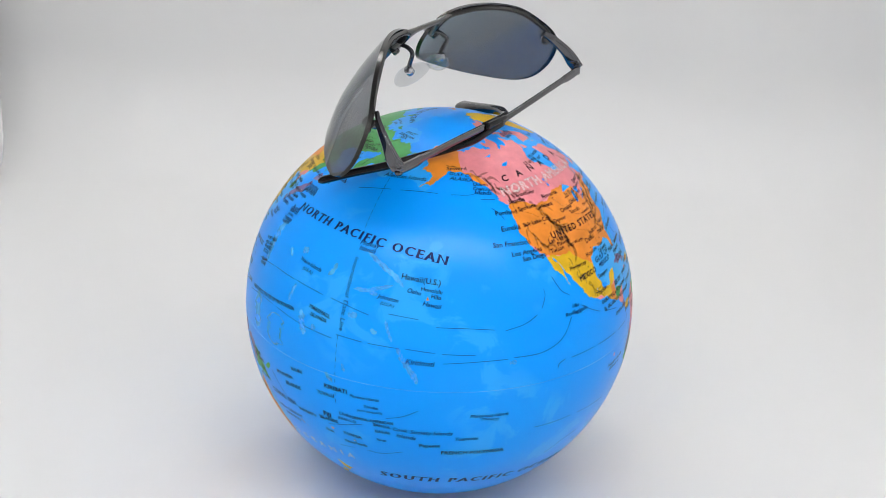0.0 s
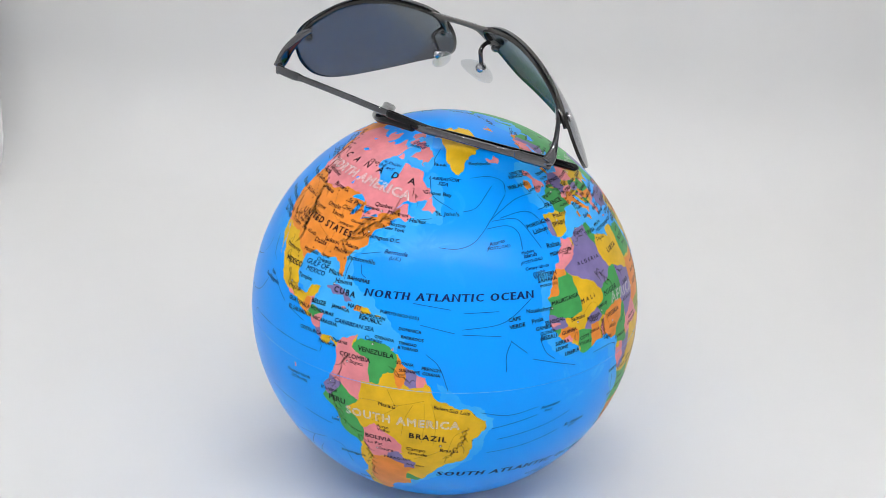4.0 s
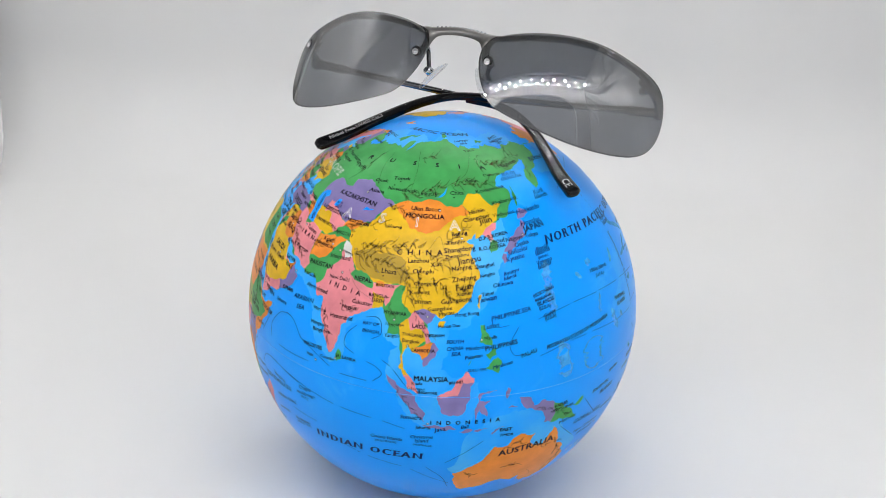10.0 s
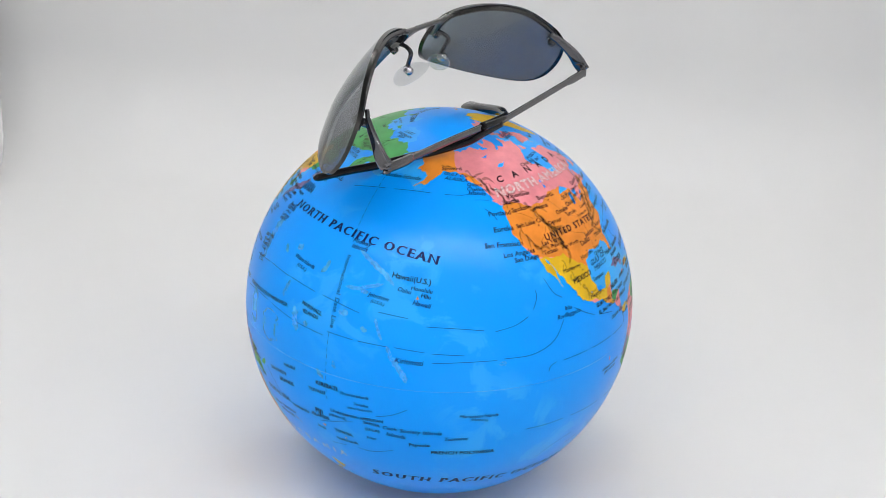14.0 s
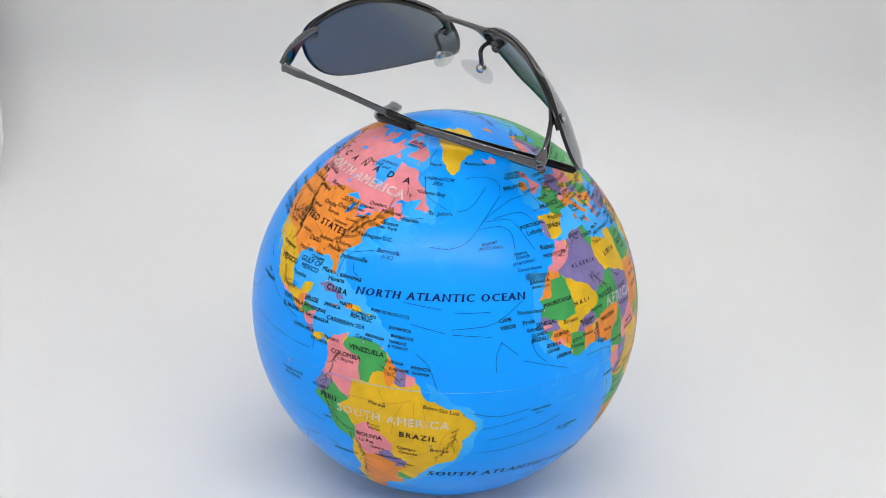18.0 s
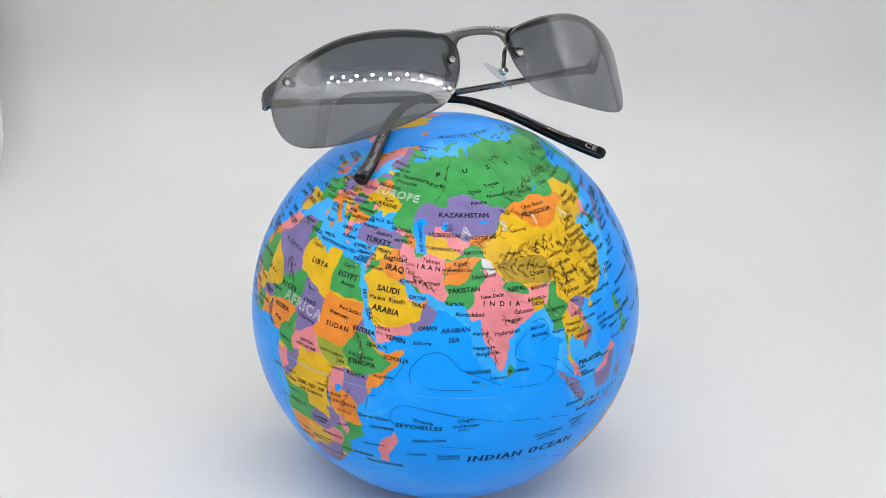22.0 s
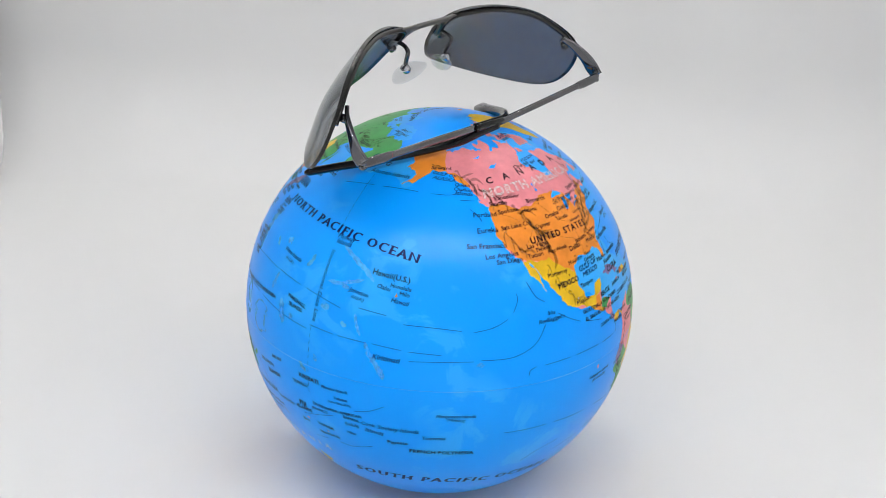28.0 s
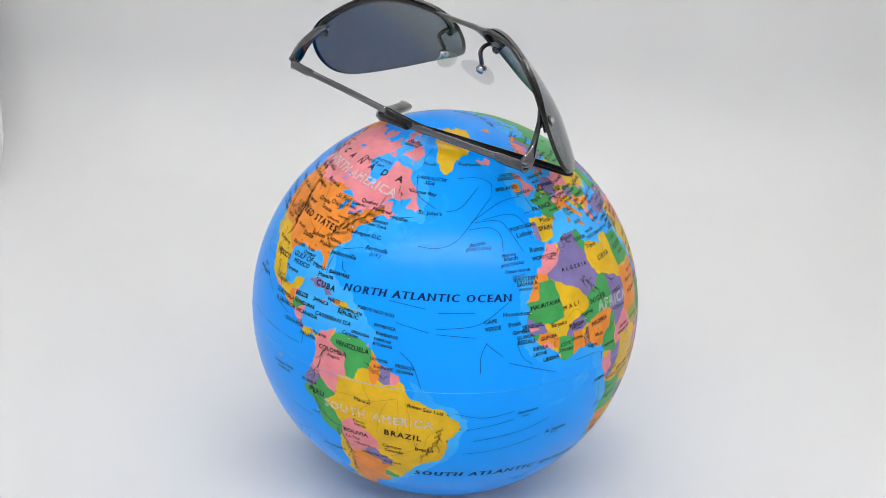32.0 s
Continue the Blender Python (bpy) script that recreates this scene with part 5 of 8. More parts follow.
def stroke(points, wide, rnd):
    """One tapered brush stroke."""
    k, n = len(HACHURES), len(points)
    for i, p in enumerate(points):
        f = i / (n - 1)
        d = (points[min(i + 1, n - 1)] - points[max(i - 1, 0)]).normalized()
        w = wide * (math.sin(math.pi * min(1, f * .9 + .12)) ** .7) * rnd.uniform(.9, 1.1) + .03
        for g in (1, -1):
            HACHURES.append((p.x - d.y * w * g, p.y + d.x * w * g))
    for i in range(n - 1):
        HACHURE_FACES.append((k + 2 * i, k + 2 * i + 1, k + 2 * i + 3, k + 2 * i + 2))


def ridge(*points, spread=0.8, size=1.0, step=1.5):
    """Brushed mountain shading: a broken wavy crest with spurs that leave it on both sides like the veins of a leaf."""
    rnd = random.Random(str(points))
    path = spline([(x, y, 0) for x, y in points], 14) if len(points) > 2 else [Vector((*points[0], 0)).lerp(Vector((*points[1], 0)), k / 14) for k in range(15)]
    crest, run, side = [], 0.0, 1
    for i, (a, b) in enumerate(zip(path, path[1:])):
        d = (b - a).normalized()
        s = Vector((-d.y, d.x, 0))
        crest.append(a + s * (spread * .45 * math.sin(i * .9 + rnd.uniform(-.5, .5))))
        if len(crest) > 5 and rnd.random() < .22:
            stroke(crest, .16 * size, rnd)
            crest = []
        run += (b - a).length
        if run < step:
            continue
        run, side = rnd.uniform(-.3, .2) * step, -side
        turn = side * rnd.uniform(.15, .85)
        e = Vector((d.x * math.cos(turn) - d.y * math.sin(turn), d.x * math.sin(turn) + d.y * math.cos(turn), 0))
        f = Vector((-e.y, e.x, 0))
        start = a + s * (rnd.uniform(-.6, .6) * spread)
        long, bow = size * rnd.uniform(1.3, 3.0) * (.7 + .3 * spread), rnd.uniform(-.7, .7) * size
        stroke([start + e * (long * q / 9) + f * (bow * math.sin(math.pi * q / 9) + rnd.uniform(-.03, .03) * size) for q in range(10)], size * rnd.uniform(.09, .27), rnd)
    if len(crest) > 3:
        stroke(crest, .13 * size, rnd)


# ---- names and lines of the map ----
sign("IRELAND", -12.0, 55.9, 2, 6.6, "b")
sign("London", -4.4, 53.9, 4, 4.7, "c")
sign("FRANCE", 0.8, 48.0, 3, 6.9, "b")
sign("Paris", 0.2, 50.7, 17, 3.4, "c")
sign("PORTUGAL", -11.6, 43.7, 5, 7.9, "b")
sign("Lisbon", -11.9, 41.6, 5, 4.9, "c")
sign("SPAIN", -2.6, 42.0, -2, 4.6, "b")
sign("Madrid", 0.1, 44.2, -3, 5.1, "c")
sign("MONACO", 6.4, 46.6, 2, 4.4, "b")
sign("Algiers", 4.6, 37.8, 2, 4.8, "c")
sign("Rabat", -9.1, 36.8, -1, 4.4, "c")
sign("MOROCCO", -7.0, 34.5, 0, 7.6, "b")
sign("ALGERIA", 3.4, 29.6, -3, 9.7, "j")
sign("WESTERN", -15.6, 29.5, 2, 7.2, "b")
sign("SAHARA", -15.2, 28.2, -1, 6.1, "b")
sign("(MOROCCO)", -15.1, 27.0, -1, 5.5, "b")
sign("MAURITANIA", -10.2, 21.8, 3, 9.4, "b")
sign("Nouakchott", -19.8, 20.7, -2, 7.6, "c")
sign("CAPE", -27.6, 19.3, 4, 3.4, "b")
sign("VERDE", -26.9, 17.4, 6, 4.4, "b")
sign("Azores", -30.1, 40.1, 11, 4.6, "s")
sign("(PORTUGAL)", -29.9, 38.8, 4, 6.7, "s")
sign("Madeira", -19.8, 36.6, 4, 3.9, "s")
sign("Islands", -19.2, 35.5, 2, 4.1, "s")
sign("(PORTUGAL)", -19.1, 34.0, 5, 6.7, "s")
sign("Canary Islands", -17.7, 32.1, 0, 7.3, "s")
sign("(SPAIN)", -17.6, 30.6, 5, 3.7, "s")
sign("TUNISIA", 10.7, 36.3, -1, 5.5, "b")
sign("Tripoli", 14.6, 33.1, -3, 4.4, "c")
sign("NORTH ATLANTIC OCEAN", -46.2, 24.6, 1, 46.0, "o")
sign("DENMARK", 9.2, 57.7, -0, 6.4, "b")
sign("GERMANY", 10.1, 54.1, -4, 7.3, "b")
sign("NETH.", 6.3, 56.0, 3, 3.0, "b")
sign("BELG.", 5.8, 53.2, 2, 3.1, "b")
sign("LUX.", 6.8, 51.9, 4, 2.3, "b")
sign("FINLAND", 29.1, 64.3, -8, 5.2, "b")
sign("Helsinki", 32.2, 62.2, -3, 4.4, "c")
sign("St. Petersburg", 40.1, 59.9, -2, 10.3, "c")
sign("Moscow", 38.8, 58.0, -1, 6.1, "c")
sign("Perm", 55.0, 58.5, -1, 4.2, "c")
sign("POLAND", 21.2, 53.7, 5, 5.3, "b")
sign("BELARUS", 31.1, 55.7, -3, 6.5, "b")
sign("EUROPE", 36.8, 53.2, -2, 12.9, "E")
sign("Kiev", 34.9, 51.5, 0, 2.8, "c")
sign("UKRAINE", 34.1, 50.0, -2, 6.7, "b")
sign("CZECH", 15.5, 51.8, 6, 3.7, "b")
sign("SLOVAKIA", 22.9, 50.6, 1, 5.1, "b")
sign("AUSTRIA", 14.1, 49.7, 4, 5.0, "b")
sign("HUNGARY", 23.0, 49.0, 1, 5.1, "b")
sign("ROMANIA", 26.7, 47.0, -1, 5.6, "b")
sign("BULGARIA", 28.7, 44.5, -0, 5.8, "b")
sign("SLOVENIA", 15.3, 48.3, 6, 4.2, "b")
sign("CROATIA", 16.9, 47.2, 3, 4.3, "b")
sign("GREECE", 24.3, 40.7, 2, 4.8, "b")
sign("Athens", 25.5, 38.5, 1, 4.6, "c")
sign("ITALY", 13.2, 44.9, -0, 4.1, "b")
sign("Sicily", 14.1, 40.7, 4, 3.1, "s")
sign("MALTA", 17.7, 37.0, 1, 4.0, "b")
sign("BLACK SEA", 35.5, 45.2, -0, 6.9, "s")
sign("GEORGIA", 44.2, 43.8, -4, 5.7, "b")
sign("ARMENIA", 46.0, 40.8, -1, 5.1, "b")
sign("AZER.", 47.9, 42.3, -4, 2.9, "b")
sign("TURKEY", 37.0, 39.2, -2, 7.6, "b")
sign("Istanbul", 32.0, 43.0, -1, 4.4, "c")
sign("Ankara", 38.5, 41.6, 1, 4.7, "c")
sign("CYPRUS", 32.1, 36.9, -0, 5.3, "b")
sign("LEBANON", 34.4, 35.6, 0, 5.7, "b")
sign("PALESTINE", 35.4, 34.5, 3, 5.0, "b")
sign("ISRAEL", 33.2, 33.4, -2, 4.3, "b")
sign("SYRIAN", 39.8, 37.1, -2, 4.8, "b")
sign("Baghdad", 44.8, 35.5, 1, 6.4, "c")
sign("IRAQ", 45.3, 32.8, -5, 5.0, "b")
sign("Tehran", 56.5, 36.1, -6, 4.7, "c")
sign("IRAN", 56.0, 34.3, -3, 6.0, "j")
sign("JORDAN", 38.8, 32.3, -1, 4.8, "b")
sign("KUWAIT", 50.3, 30.2, -0, 4.4, "b")
sign("Kerman", 56.8, 30.3, -0, 5.3, "c")
sign("MEDITERRANEAN SEA", 22.5, 35.2, -2, 12.9, "s")
sign("LIBYA", 19.0, 28.7, 0, 6.1, "k")
sign("Cairo", 30.1, 31.0, 2, 3.4, "c")
sign("EGYPT", 30.7, 28.1, -2, 6.1, "b")
sign("Aswan", 31.4, 26.1, -2, 4.4, "c")
sign("SAUDI", 44.6, 27.0, -2, 6.0, "b")
sign("Medina", 41.9, 24.7, 2, 4.3, "c")
sign("Riyadh", 47.8, 24.6, -0, 4.4, "c")
sign("QATAR", 53.7, 26.3, -2, 4.6, "b")
sign("U.A.E", 54.3, 24.3, -4, 3.4, "b")
sign("MALI", -1.5, 19.8, 4, 5.6, "j")
sign("NIGER", 9.9, 18.8, 1, 6.8, "k")
sign("Bamako", -6.7, 15.9, 0, 5.1, "c")
sign("NIGERIA", 8.9, 12.7, 2, 6.7, "b")
sign("Niamey", 4.3, 16.5, 5, 4.8, "c")
sign("BURKINA", -0.5, 14.6, -0, 5.5, "b")
sign("FASO", -0.7, 13.7, -2, 3.5, "b")
sign("GHANA", -0.8, 10.8, -0, 4.0, "b")
sign("CÔTE", -5.0, 10.1, 4, 3.4, "b")
sign("D'IVOIRE", -5.1, 8.5, -2, 4.9, "b")
sign("GUINEA", -10.5, 13.1, 4, 5.1, "b")
sign("LIBERIA", -9.9, 7.1, 3, 5.0, "b")
sign("SIERRA", -13.2, 10.6, 1, 4.6, "b")
sign("LEONE", -13.4, 9.1, 3, 4.0, "b")
sign("SENEGAL", -15.1, 16.9, 2, 6.3, "b")
sign("GAMBIA", -18.8, 15.8, -0, 5.1, "b")
sign("GUINEA-", -17.5, 14.4, 4, 5.1, "b")
sign("BISSAU", -17.5, 12.9, -0, 4.9, "b")
sign("Praia", -20.6, 18.0, 8, 3.4, "c")
sign("BENIN", 2.8, 10.9, -85, 4.3, "b")
sign("TOGO", 1.8, 9.8, -85, 3.9, "b")
sign("Abuja", 7.9, 9.3, -1, 3.5, "c")
sign("Lagos", 5.0, 7.0, -9, 3.7, "c")
sign("CAMEROON", 12.3, 4.9, -2, 6.3, "b")
sign("GABON", 9.0, -4.5, 1, 4.5, "b")
sign("CONGO", 15.6, -3.9, 4, 4.1, "b")
sign("Kinshasa", 15.1, -6.3, -1, 5.1, "c")
sign("Luanda", 15.7, -9.8, -1, 3.9, "c")
sign("Lobito", 10.9, -13.7, -1, 3.3, "c")
sign("ANGOLA", 17.2, -13.2, 1, 6.8, "b")
sign("Ascension", -16.3, -7.4, 5, 6.0, "s")
sign("(U.K.)", -16.8, -8.7, 2, 2.2, "s")
sign("St. Helena", -5.5, -16.6, 4, 6.9, "s")
sign("(U.K.)", -5.7, -17.6, 5, 2.5, "s")
sign("NAMIBIA", 15.3, -26.5, -3, 6.8, "b")
sign("SOUTH ATLANTIC OCEAN", -18.6, -32.5, -2, 49.6, "o")
sign("AFRICA", 17.1, 15.2, -5, 15.6, "w")
sign("CHAD", 20.0, 17.9, 0, 4.7, "b")
sign("N'Djamena", 19.8, 13.4, -4, 6.6, "c")
sign("Khartoum", 31.1, 17.8, -3, 6.0, "c")
sign("Port Sudan", 34.2, 19.7, -3, 6.6, "c")
sign("SUDAN", 31.1, 14.4, -2, 7.1, "k")
sign("ERITREA", 39.5, 15.3, -4, 6.3, "b")
sign("Sana'a", 45.1, 17.1, -7, 3.5, "c")
sign("YEMEN", 48.6, 14.7, -7, 5.4, "b")
sign("ARABIA", 44.8, 21.6, -5, 7.6, "b")
sign("DJIBOUTI", 43.7, 12.0, -3, 5.6, "b")
sign("SOMALIA", 49.4, 9.3, -3, 6.8, "b")
sign("Addis Ababa", 39.5, 8.4, -2, 7.4, "c")
sign("ETHIOPIA", 40.0, 6.4, -2, 7.7, "b")
sign("CENTRAL", 21.6, 7.3, 1, 5.4, "b")
sign("AFRICAN REP.", 21.6, 5.8, 1, 7.7, "b")
sign("SOUTH SUDAN", 30.6, 7.1, -3, 7.3, "b")
sign("Juba", 33.5, 5.5, -2, 2.5, "c")
sign("UGANDA", 32.5, 3.1, -1, 4.6, "b")
sign("KENYA", 38.5, 2.8, -5, 5.3, "b")
sign("Mogadishu", 46.1, 4.0, 4, 5.3, "c")
sign("DEM. REP. OF", 23.5, -5.5, 1, 10.0, "b")
sign("THE CONGO", 23.3, -7.4, 1, 9.1, "b")
sign("RWANDA", 28.1, -3.3, 1, 4.0, "b")
sign("BURUNDI", 31.8, -5.0, 1, 4.5, "b")
sign("TANZANIA", 34.4, -7.1, -2, 8.4, "k")
sign("Dodoma", 34.9, -9.6, -1, 4.2, "c")
sign("Dar es Salaam", 43.9, -9.1, 2, 8.6, "c")
sign("COMOROS", 45.9, -12.2, 4, 6.8, "b")
sign("MALAWI", 34.1, -14.5, 15, 4.1, "b")
sign("ZAMBIA", 25.7, -15.6, 4, 5.5, "b")
sign("Lusaka", 25.4, -16.8, 4, 4.4, "c")
sign("ZIMBABWE", 29.0, -20.4, -1, 6.8, "b")
sign("MOZAMBIQUE", 37.1, -24.4, 3, 9.5, "b")
sign("BOTSWANA", 24.2, -23.7, 6, 7.2, "b")
sign("MADAGASCAR", 45.7, -26.5, 1, 10.4, "b")
sign("Antananarivo", 43.3, -18.9, 6, 6.4, "c")
sign("RED", 37.3, 25.3, -63, 2.6, "s")
sign("SEA", 39.6, 20.3, -65, 3.2, "s")
sign("RUSSIA", 92.7, 64.4, 4, 34.3, "Q")
sign("Omsk", 73.9, 57.0, 10, 3.8, "c")
sign("Tomsk", 83.9, 59.2, 11, 4.7, "c")
sign("Novosibirsk", 86.6, 55.6, 5, 8.1, "c")
sign("Astana", 74.8, 53.4, 6, 4.6, "c")
sign("KAZAKHSTAN", 67.8, 49.3, 0, 13.2, "b")
sign("ASIA", 90.1, 44.9, 3, 33.7, "W")
sign("UZBEKISTAN", 60.9, 43.5, -0, 8.9, "b")
sign("KYRGYZSTAN", 73.6, 43.0, 0, 8.1, "b")
sign("TURKMENISTAN", 60.1, 39.7, -2, 9.0, "b")
sign("TAJIKISTAN", 70.4, 38.9, 2, 6.6, "b")
sign("AFGHANISTAN", 65.1, 34.2, 0, 7.9, "b")
sign("Kabul", 66.2, 35.8, 3, 3.4, "c")
sign("Islamabad", 73.6, 32.5, 6, 6.3, "c")
sign("PAKISTAN", 67.4, 28.8, 5, 8.1, "b")
sign("KASHMIR", 75.5, 34.5, -9, 3.7, "b")
sign("New Delhi", 75.8, 27.2, 4, 6.3, "c")
sign("INDIA", 78.4, 24.9, -4, 9.9, "K")
sign("NEPAL", 83.7, 28.5, 2, 5.0, "b")
sign("BHUTAN", 91.0, 28.2, 3, 4.8, "b")
sign("Lhasa", 91.4, 31.9, 3, 4.1, "c")
sign("Urumqi", 89.4, 44.4, 3, 3.7, "c")
sign("CHINA", 100.2, 37.9, 5, 12.0, "K")
sign("Karachi", 64.6, 25.3, -1, 4.6, "c")
sign("CASPIAN SEA", 51.3, 42.9, -77, 8.1, "s")
sign("ARAL", 61.5, 46.5, 12, 2.3, "s")
sign("SEA", 62.0, 45.2, 12, 2.2, "s")
sign("Ulan Bator", 99.8, 50.6, 3, 7.8, "c")
sign("MONGOLIA", 100.0, 48.3, 3, 10.3, "b")
sign("Irkutsk", 100.0, 55.5, 5, 4.4, "c")
sign("Chita", 113.1, 56.3, 2, 3.6, "c")
sign("Komsomolsk", 130.4, 57.2, 7, 8.5, "c")
sign("Khabarovsk", 135.4, 53.0, 7, 7.9, "c")
sign("Harbin", 121.3, 50.5, 11, 4.4, "c")
sign("Changchun", 120.6, 48.5, 11, 7.0, "c")
sign("Jilin", 124.1, 47.4, 8, 3.6, "c")
sign("Vladivostok", 132.7, 49.2, 4, 6.6, "c")
sign("Beijing", 113.7, 44.0, 8, 4.1, "c")
sign("Tianjin", 112.1, 41.5, 9, 4.3, "c")
sign("Shangdong", 113.7, 39.5, 7, 8.2, "c")
sign("Zhengzhou", 112.6, 37.9, 9, 6.3, "c")
sign("Jiangsu", 116.7, 36.5, 10, 6.2, "c")
sign("Shanghai", 121.6, 35.1, 6, 5.3, "c")
sign("Lanzhou", 100.2, 35.9, 7, 5.4, "c")
sign("Xian", 106.1, 35.3, 10, 3.0, "c")
sign("Nanjing", 114.2, 34.6, 9, 5.2, "c")
sign("Ningbo", 122.3, 32.7, 10, 4.1, "c")
sign("Chengdu", 102.1, 33.2, 5, 5.4, "c")
sign("Zhejiang", 114.9, 31.7, 8, 6.4, "c")
sign("Chongqing", 103.3, 30.1, 6, 6.1, "c")
sign("Fujian", 115.0, 29.4, 8, 4.5, "c")
sign("Kunming", 101.8, 27.7, 7, 5.0, "c")
sign("Xiamen", 114.9, 27.9, 9, 4.3, "c")
sign("Guangdong", 112.6, 26.0, 8, 8.0, "c")
sign("Yunnan", 102.2, 25.2, 2, 5.6, "c")
sign("D.P.R.KOREA", 126.2, 43.1, 10, 8.2, "b")
sign("Seoul", 127.0, 41.5, 4, 4.2, "c")
sign("R.O.KOREA", 125.1, 40.0, 6, 7.4, "b")
sign("Nagoya", 133.8, 41.7, 5, 5.0, "c")
sign("Honshu", 142.7, 45.5, 4, 6.4, "s")
sign("JAPAN", 143.1, 43.8, 6, 6.8, "b")
sign("Tokyo", 141.0, 41.9, 4, 4.2, "c")
sign("Osaka", 136.1, 40.0, 9, 4.3, "c")
sign("Shikoku", 133.9, 38.2, 9, 6.0, "s")
sign("Kyushu", 132.5, 36.4, 7, 5.5, "s")
sign("Hokkaido", 144.3, 49.1, 4, 8.1, "s")
sign("Ryukyu", 130.2, 32.9, 12, 4.5, "s")
sign("Islands", 129.5, 31.6, 12, 3.7, "s")
sign("Okinawa", 126.9, 29.9, 6, 5.5, "s")
sign("SEA OF", 145.2, 61.5, -2, 4.9, "s")
sign("OKHOTSK", 145.5, 60.0, -0, 7.2, "s")
sign("Taipei", 121.9, 27.7, 8, 3.3, "c")
sign("Taiwan", 121.6, 26.2, 8, 5.4, "s")
sign("Okhotsk", 134.2, 62.2, -1, 4.9, "c")
sign("Aldan", 121.2, 60.6, -1, 3.3, "c")
sign("ARABIAN", 65.1, 18.3, 6, 7.8, "s")
sign("SEA", 64.7, 15.7, 9, 2.9, "s")
sign("Ahmadabad", 68.9, 22.5, -1, 7.6, "c")
sign("Nagpur", 81.5, 20.6, 5, 4.4, "c")
sign("Hyderabad", 79.5, 17.4, 4, 6.8, "c")
sign("Mumbai", 72.0, 17.6, 4, 4.1, "c")
sign("Calcutta", 84.7, 22.5, 3, 5.2, "c")
sign("Mangalore", 72.9, 13.8, 3, 5.9, "c")
sign("Bangalore", 73.8, 12.2, 5, 5.7, "c")
sign("MALDIVES", 71.6, 7.2, 2, 6.3, "b")
sign("Male", 71.0, 4.5, 4, 2.1, "c")
sign("Colombo", 76.8, 5.4, 3, 4.5, "c")
sign("SRI LANKA", 82.5, 6.9, -0, 6.1, "b")
sign("BAY OF", 88.8, 17.7, 3, 4.6, "s")
sign("BENGAL", 89.1, 15.7, 2, 5.0, "s")
sign("BANGLA-", 89.7, 25.3, 3, 5.5, "b")
sign("DESH", 89.7, 24.0, 1, 3.4, "b")
sign("MYANMAR", 95.3, 21.6, 1, 6.1, "b")
sign("Naypyidaw", 95.6, 18.7, 3, 4.9, "c")
sign("Yangon", 95.0, 15.6, 3, 3.8, "c")
sign("OMAN", 57.4, 18.5, 6, 4.7, "b")
sign("Sokotra", 56.1, 14.5, 3, 4.8, "s")
sign("Chagos", 68.9, -7.1, 8, 4.5, "s")
sign("Archipelago", 68.9, -8.9, 6, 7.1, "s")
sign("SEYCHELLES", 56.3, -10.3, -0, 12.2, "k")
sign("Victoria", 57.3, -8.3, -8, 5.5, "c")
sign("INDIAN OCEAN", 87.6, -22.0, 1, 31.6, "o")
sign("Cocos Islands", 94.5, -15.4, 2, 8.9, "s")
sign("Hanoi", 102.2, 22.5, -7, 2.9, "c")
sign("LAOS", 102.3, 18.8, -3, 3.5, "b")
sign("THAILAND", 100.7, 16.5, -2, 5.5, "b")
sign("VIET-NAM", 106.8, 16.8, 3, 5.0, "b")
sign("Bangkok", 100.5, 14.8, -1, 4.6, "c")
sign("CAMBODIA", 103.8, 12.6, 2, 6.3, "b")
sign("Guangzhou", 107.9, 23.8, 7, 6.3, "c")
sign("Macau", 109.8, 22.6, 11, 3.9, "c")
sign("Hong Kong", 115.6, 22.6, 5, 6.4, "c")
sign("Hainan Dao", 110.7, 19.5, 6, 5.7, "c")
sign("SOUTH", 112.4, 15.3, 3, 4.6, "s")
sign("CHINA", 112.4, 13.5, 5, 4.3, "s")
sign("SEA", 112.7, 12.0, 5, 2.4, "s")
sign("Luzon", 122.4, 19.1, 8, 4.3, "s")
sign("Manila", 122.2, 16.2, 7, 3.4, "c")
sign("PHILIPPINE SEA", 128.5, 21.8, 8, 11.3, "s")
sign("Mindoro", 117.8, 13.6, 5, 4.9, "s")
sign("Palawan", 117.5, 11.3, 8, 4.7, "s")
sign("PHILIPPINES", 125.2, 13.8, 8, 8.9, "b")
sign("Mindanao", 125.5, 8.6, 12, 5.5, "s")
sign("SULU SEA", 118.4, 7.7, 1, 4.9, "s")
sign("PALAU", 133.1, 10.8, 12, 4.5, "b")
sign("MALAYSIA", 106.4, 4.7, 1, 8.9, "b")
sign("Kuala", 102.8, 3.4, 5, 2.8, "c")
sign("Lumpur", 103.2, 1.9, 3, 3.7, "c")
sign("SINGAPORE", 105.4, 1.0, 1, 5.4, "b")
sign("BRUNEI", 113.0, 4.3, 7, 3.6, "b")
sign("INDONESIA", 116.1, -8.1, 2, 18.5, "K")
sign("Sumatra", 101.4, -7.2, 2, 5.8, "s")
sign("Jakarta", 104.7, -10.1, 1, 4.0, "c")
sign("Java", 109.3, -10.6, 10, 3.1, "s")
sign("Bali", 116.0, -9.5, 5, 2.1, "s")
sign("EAST", 127.6, -11.5, -3, 3.4, "b")
sign("TIMOR", 128.0, -13.4, -3, 3.9, "b")
sign("Christmas", 104.5, -13.5, 5, 6.1, "s")
sign("Island", 104.5, -15.0, 7, 3.8, "s")
sign("AUSTRALIA", 135.8, -20.4, 6, 16.7, "b")
sign("Seattle", -119.0, 50.6, -0, 5.1, "c")
sign("Vancouver", -113.9, 52.2, -2, 7.8, "c")
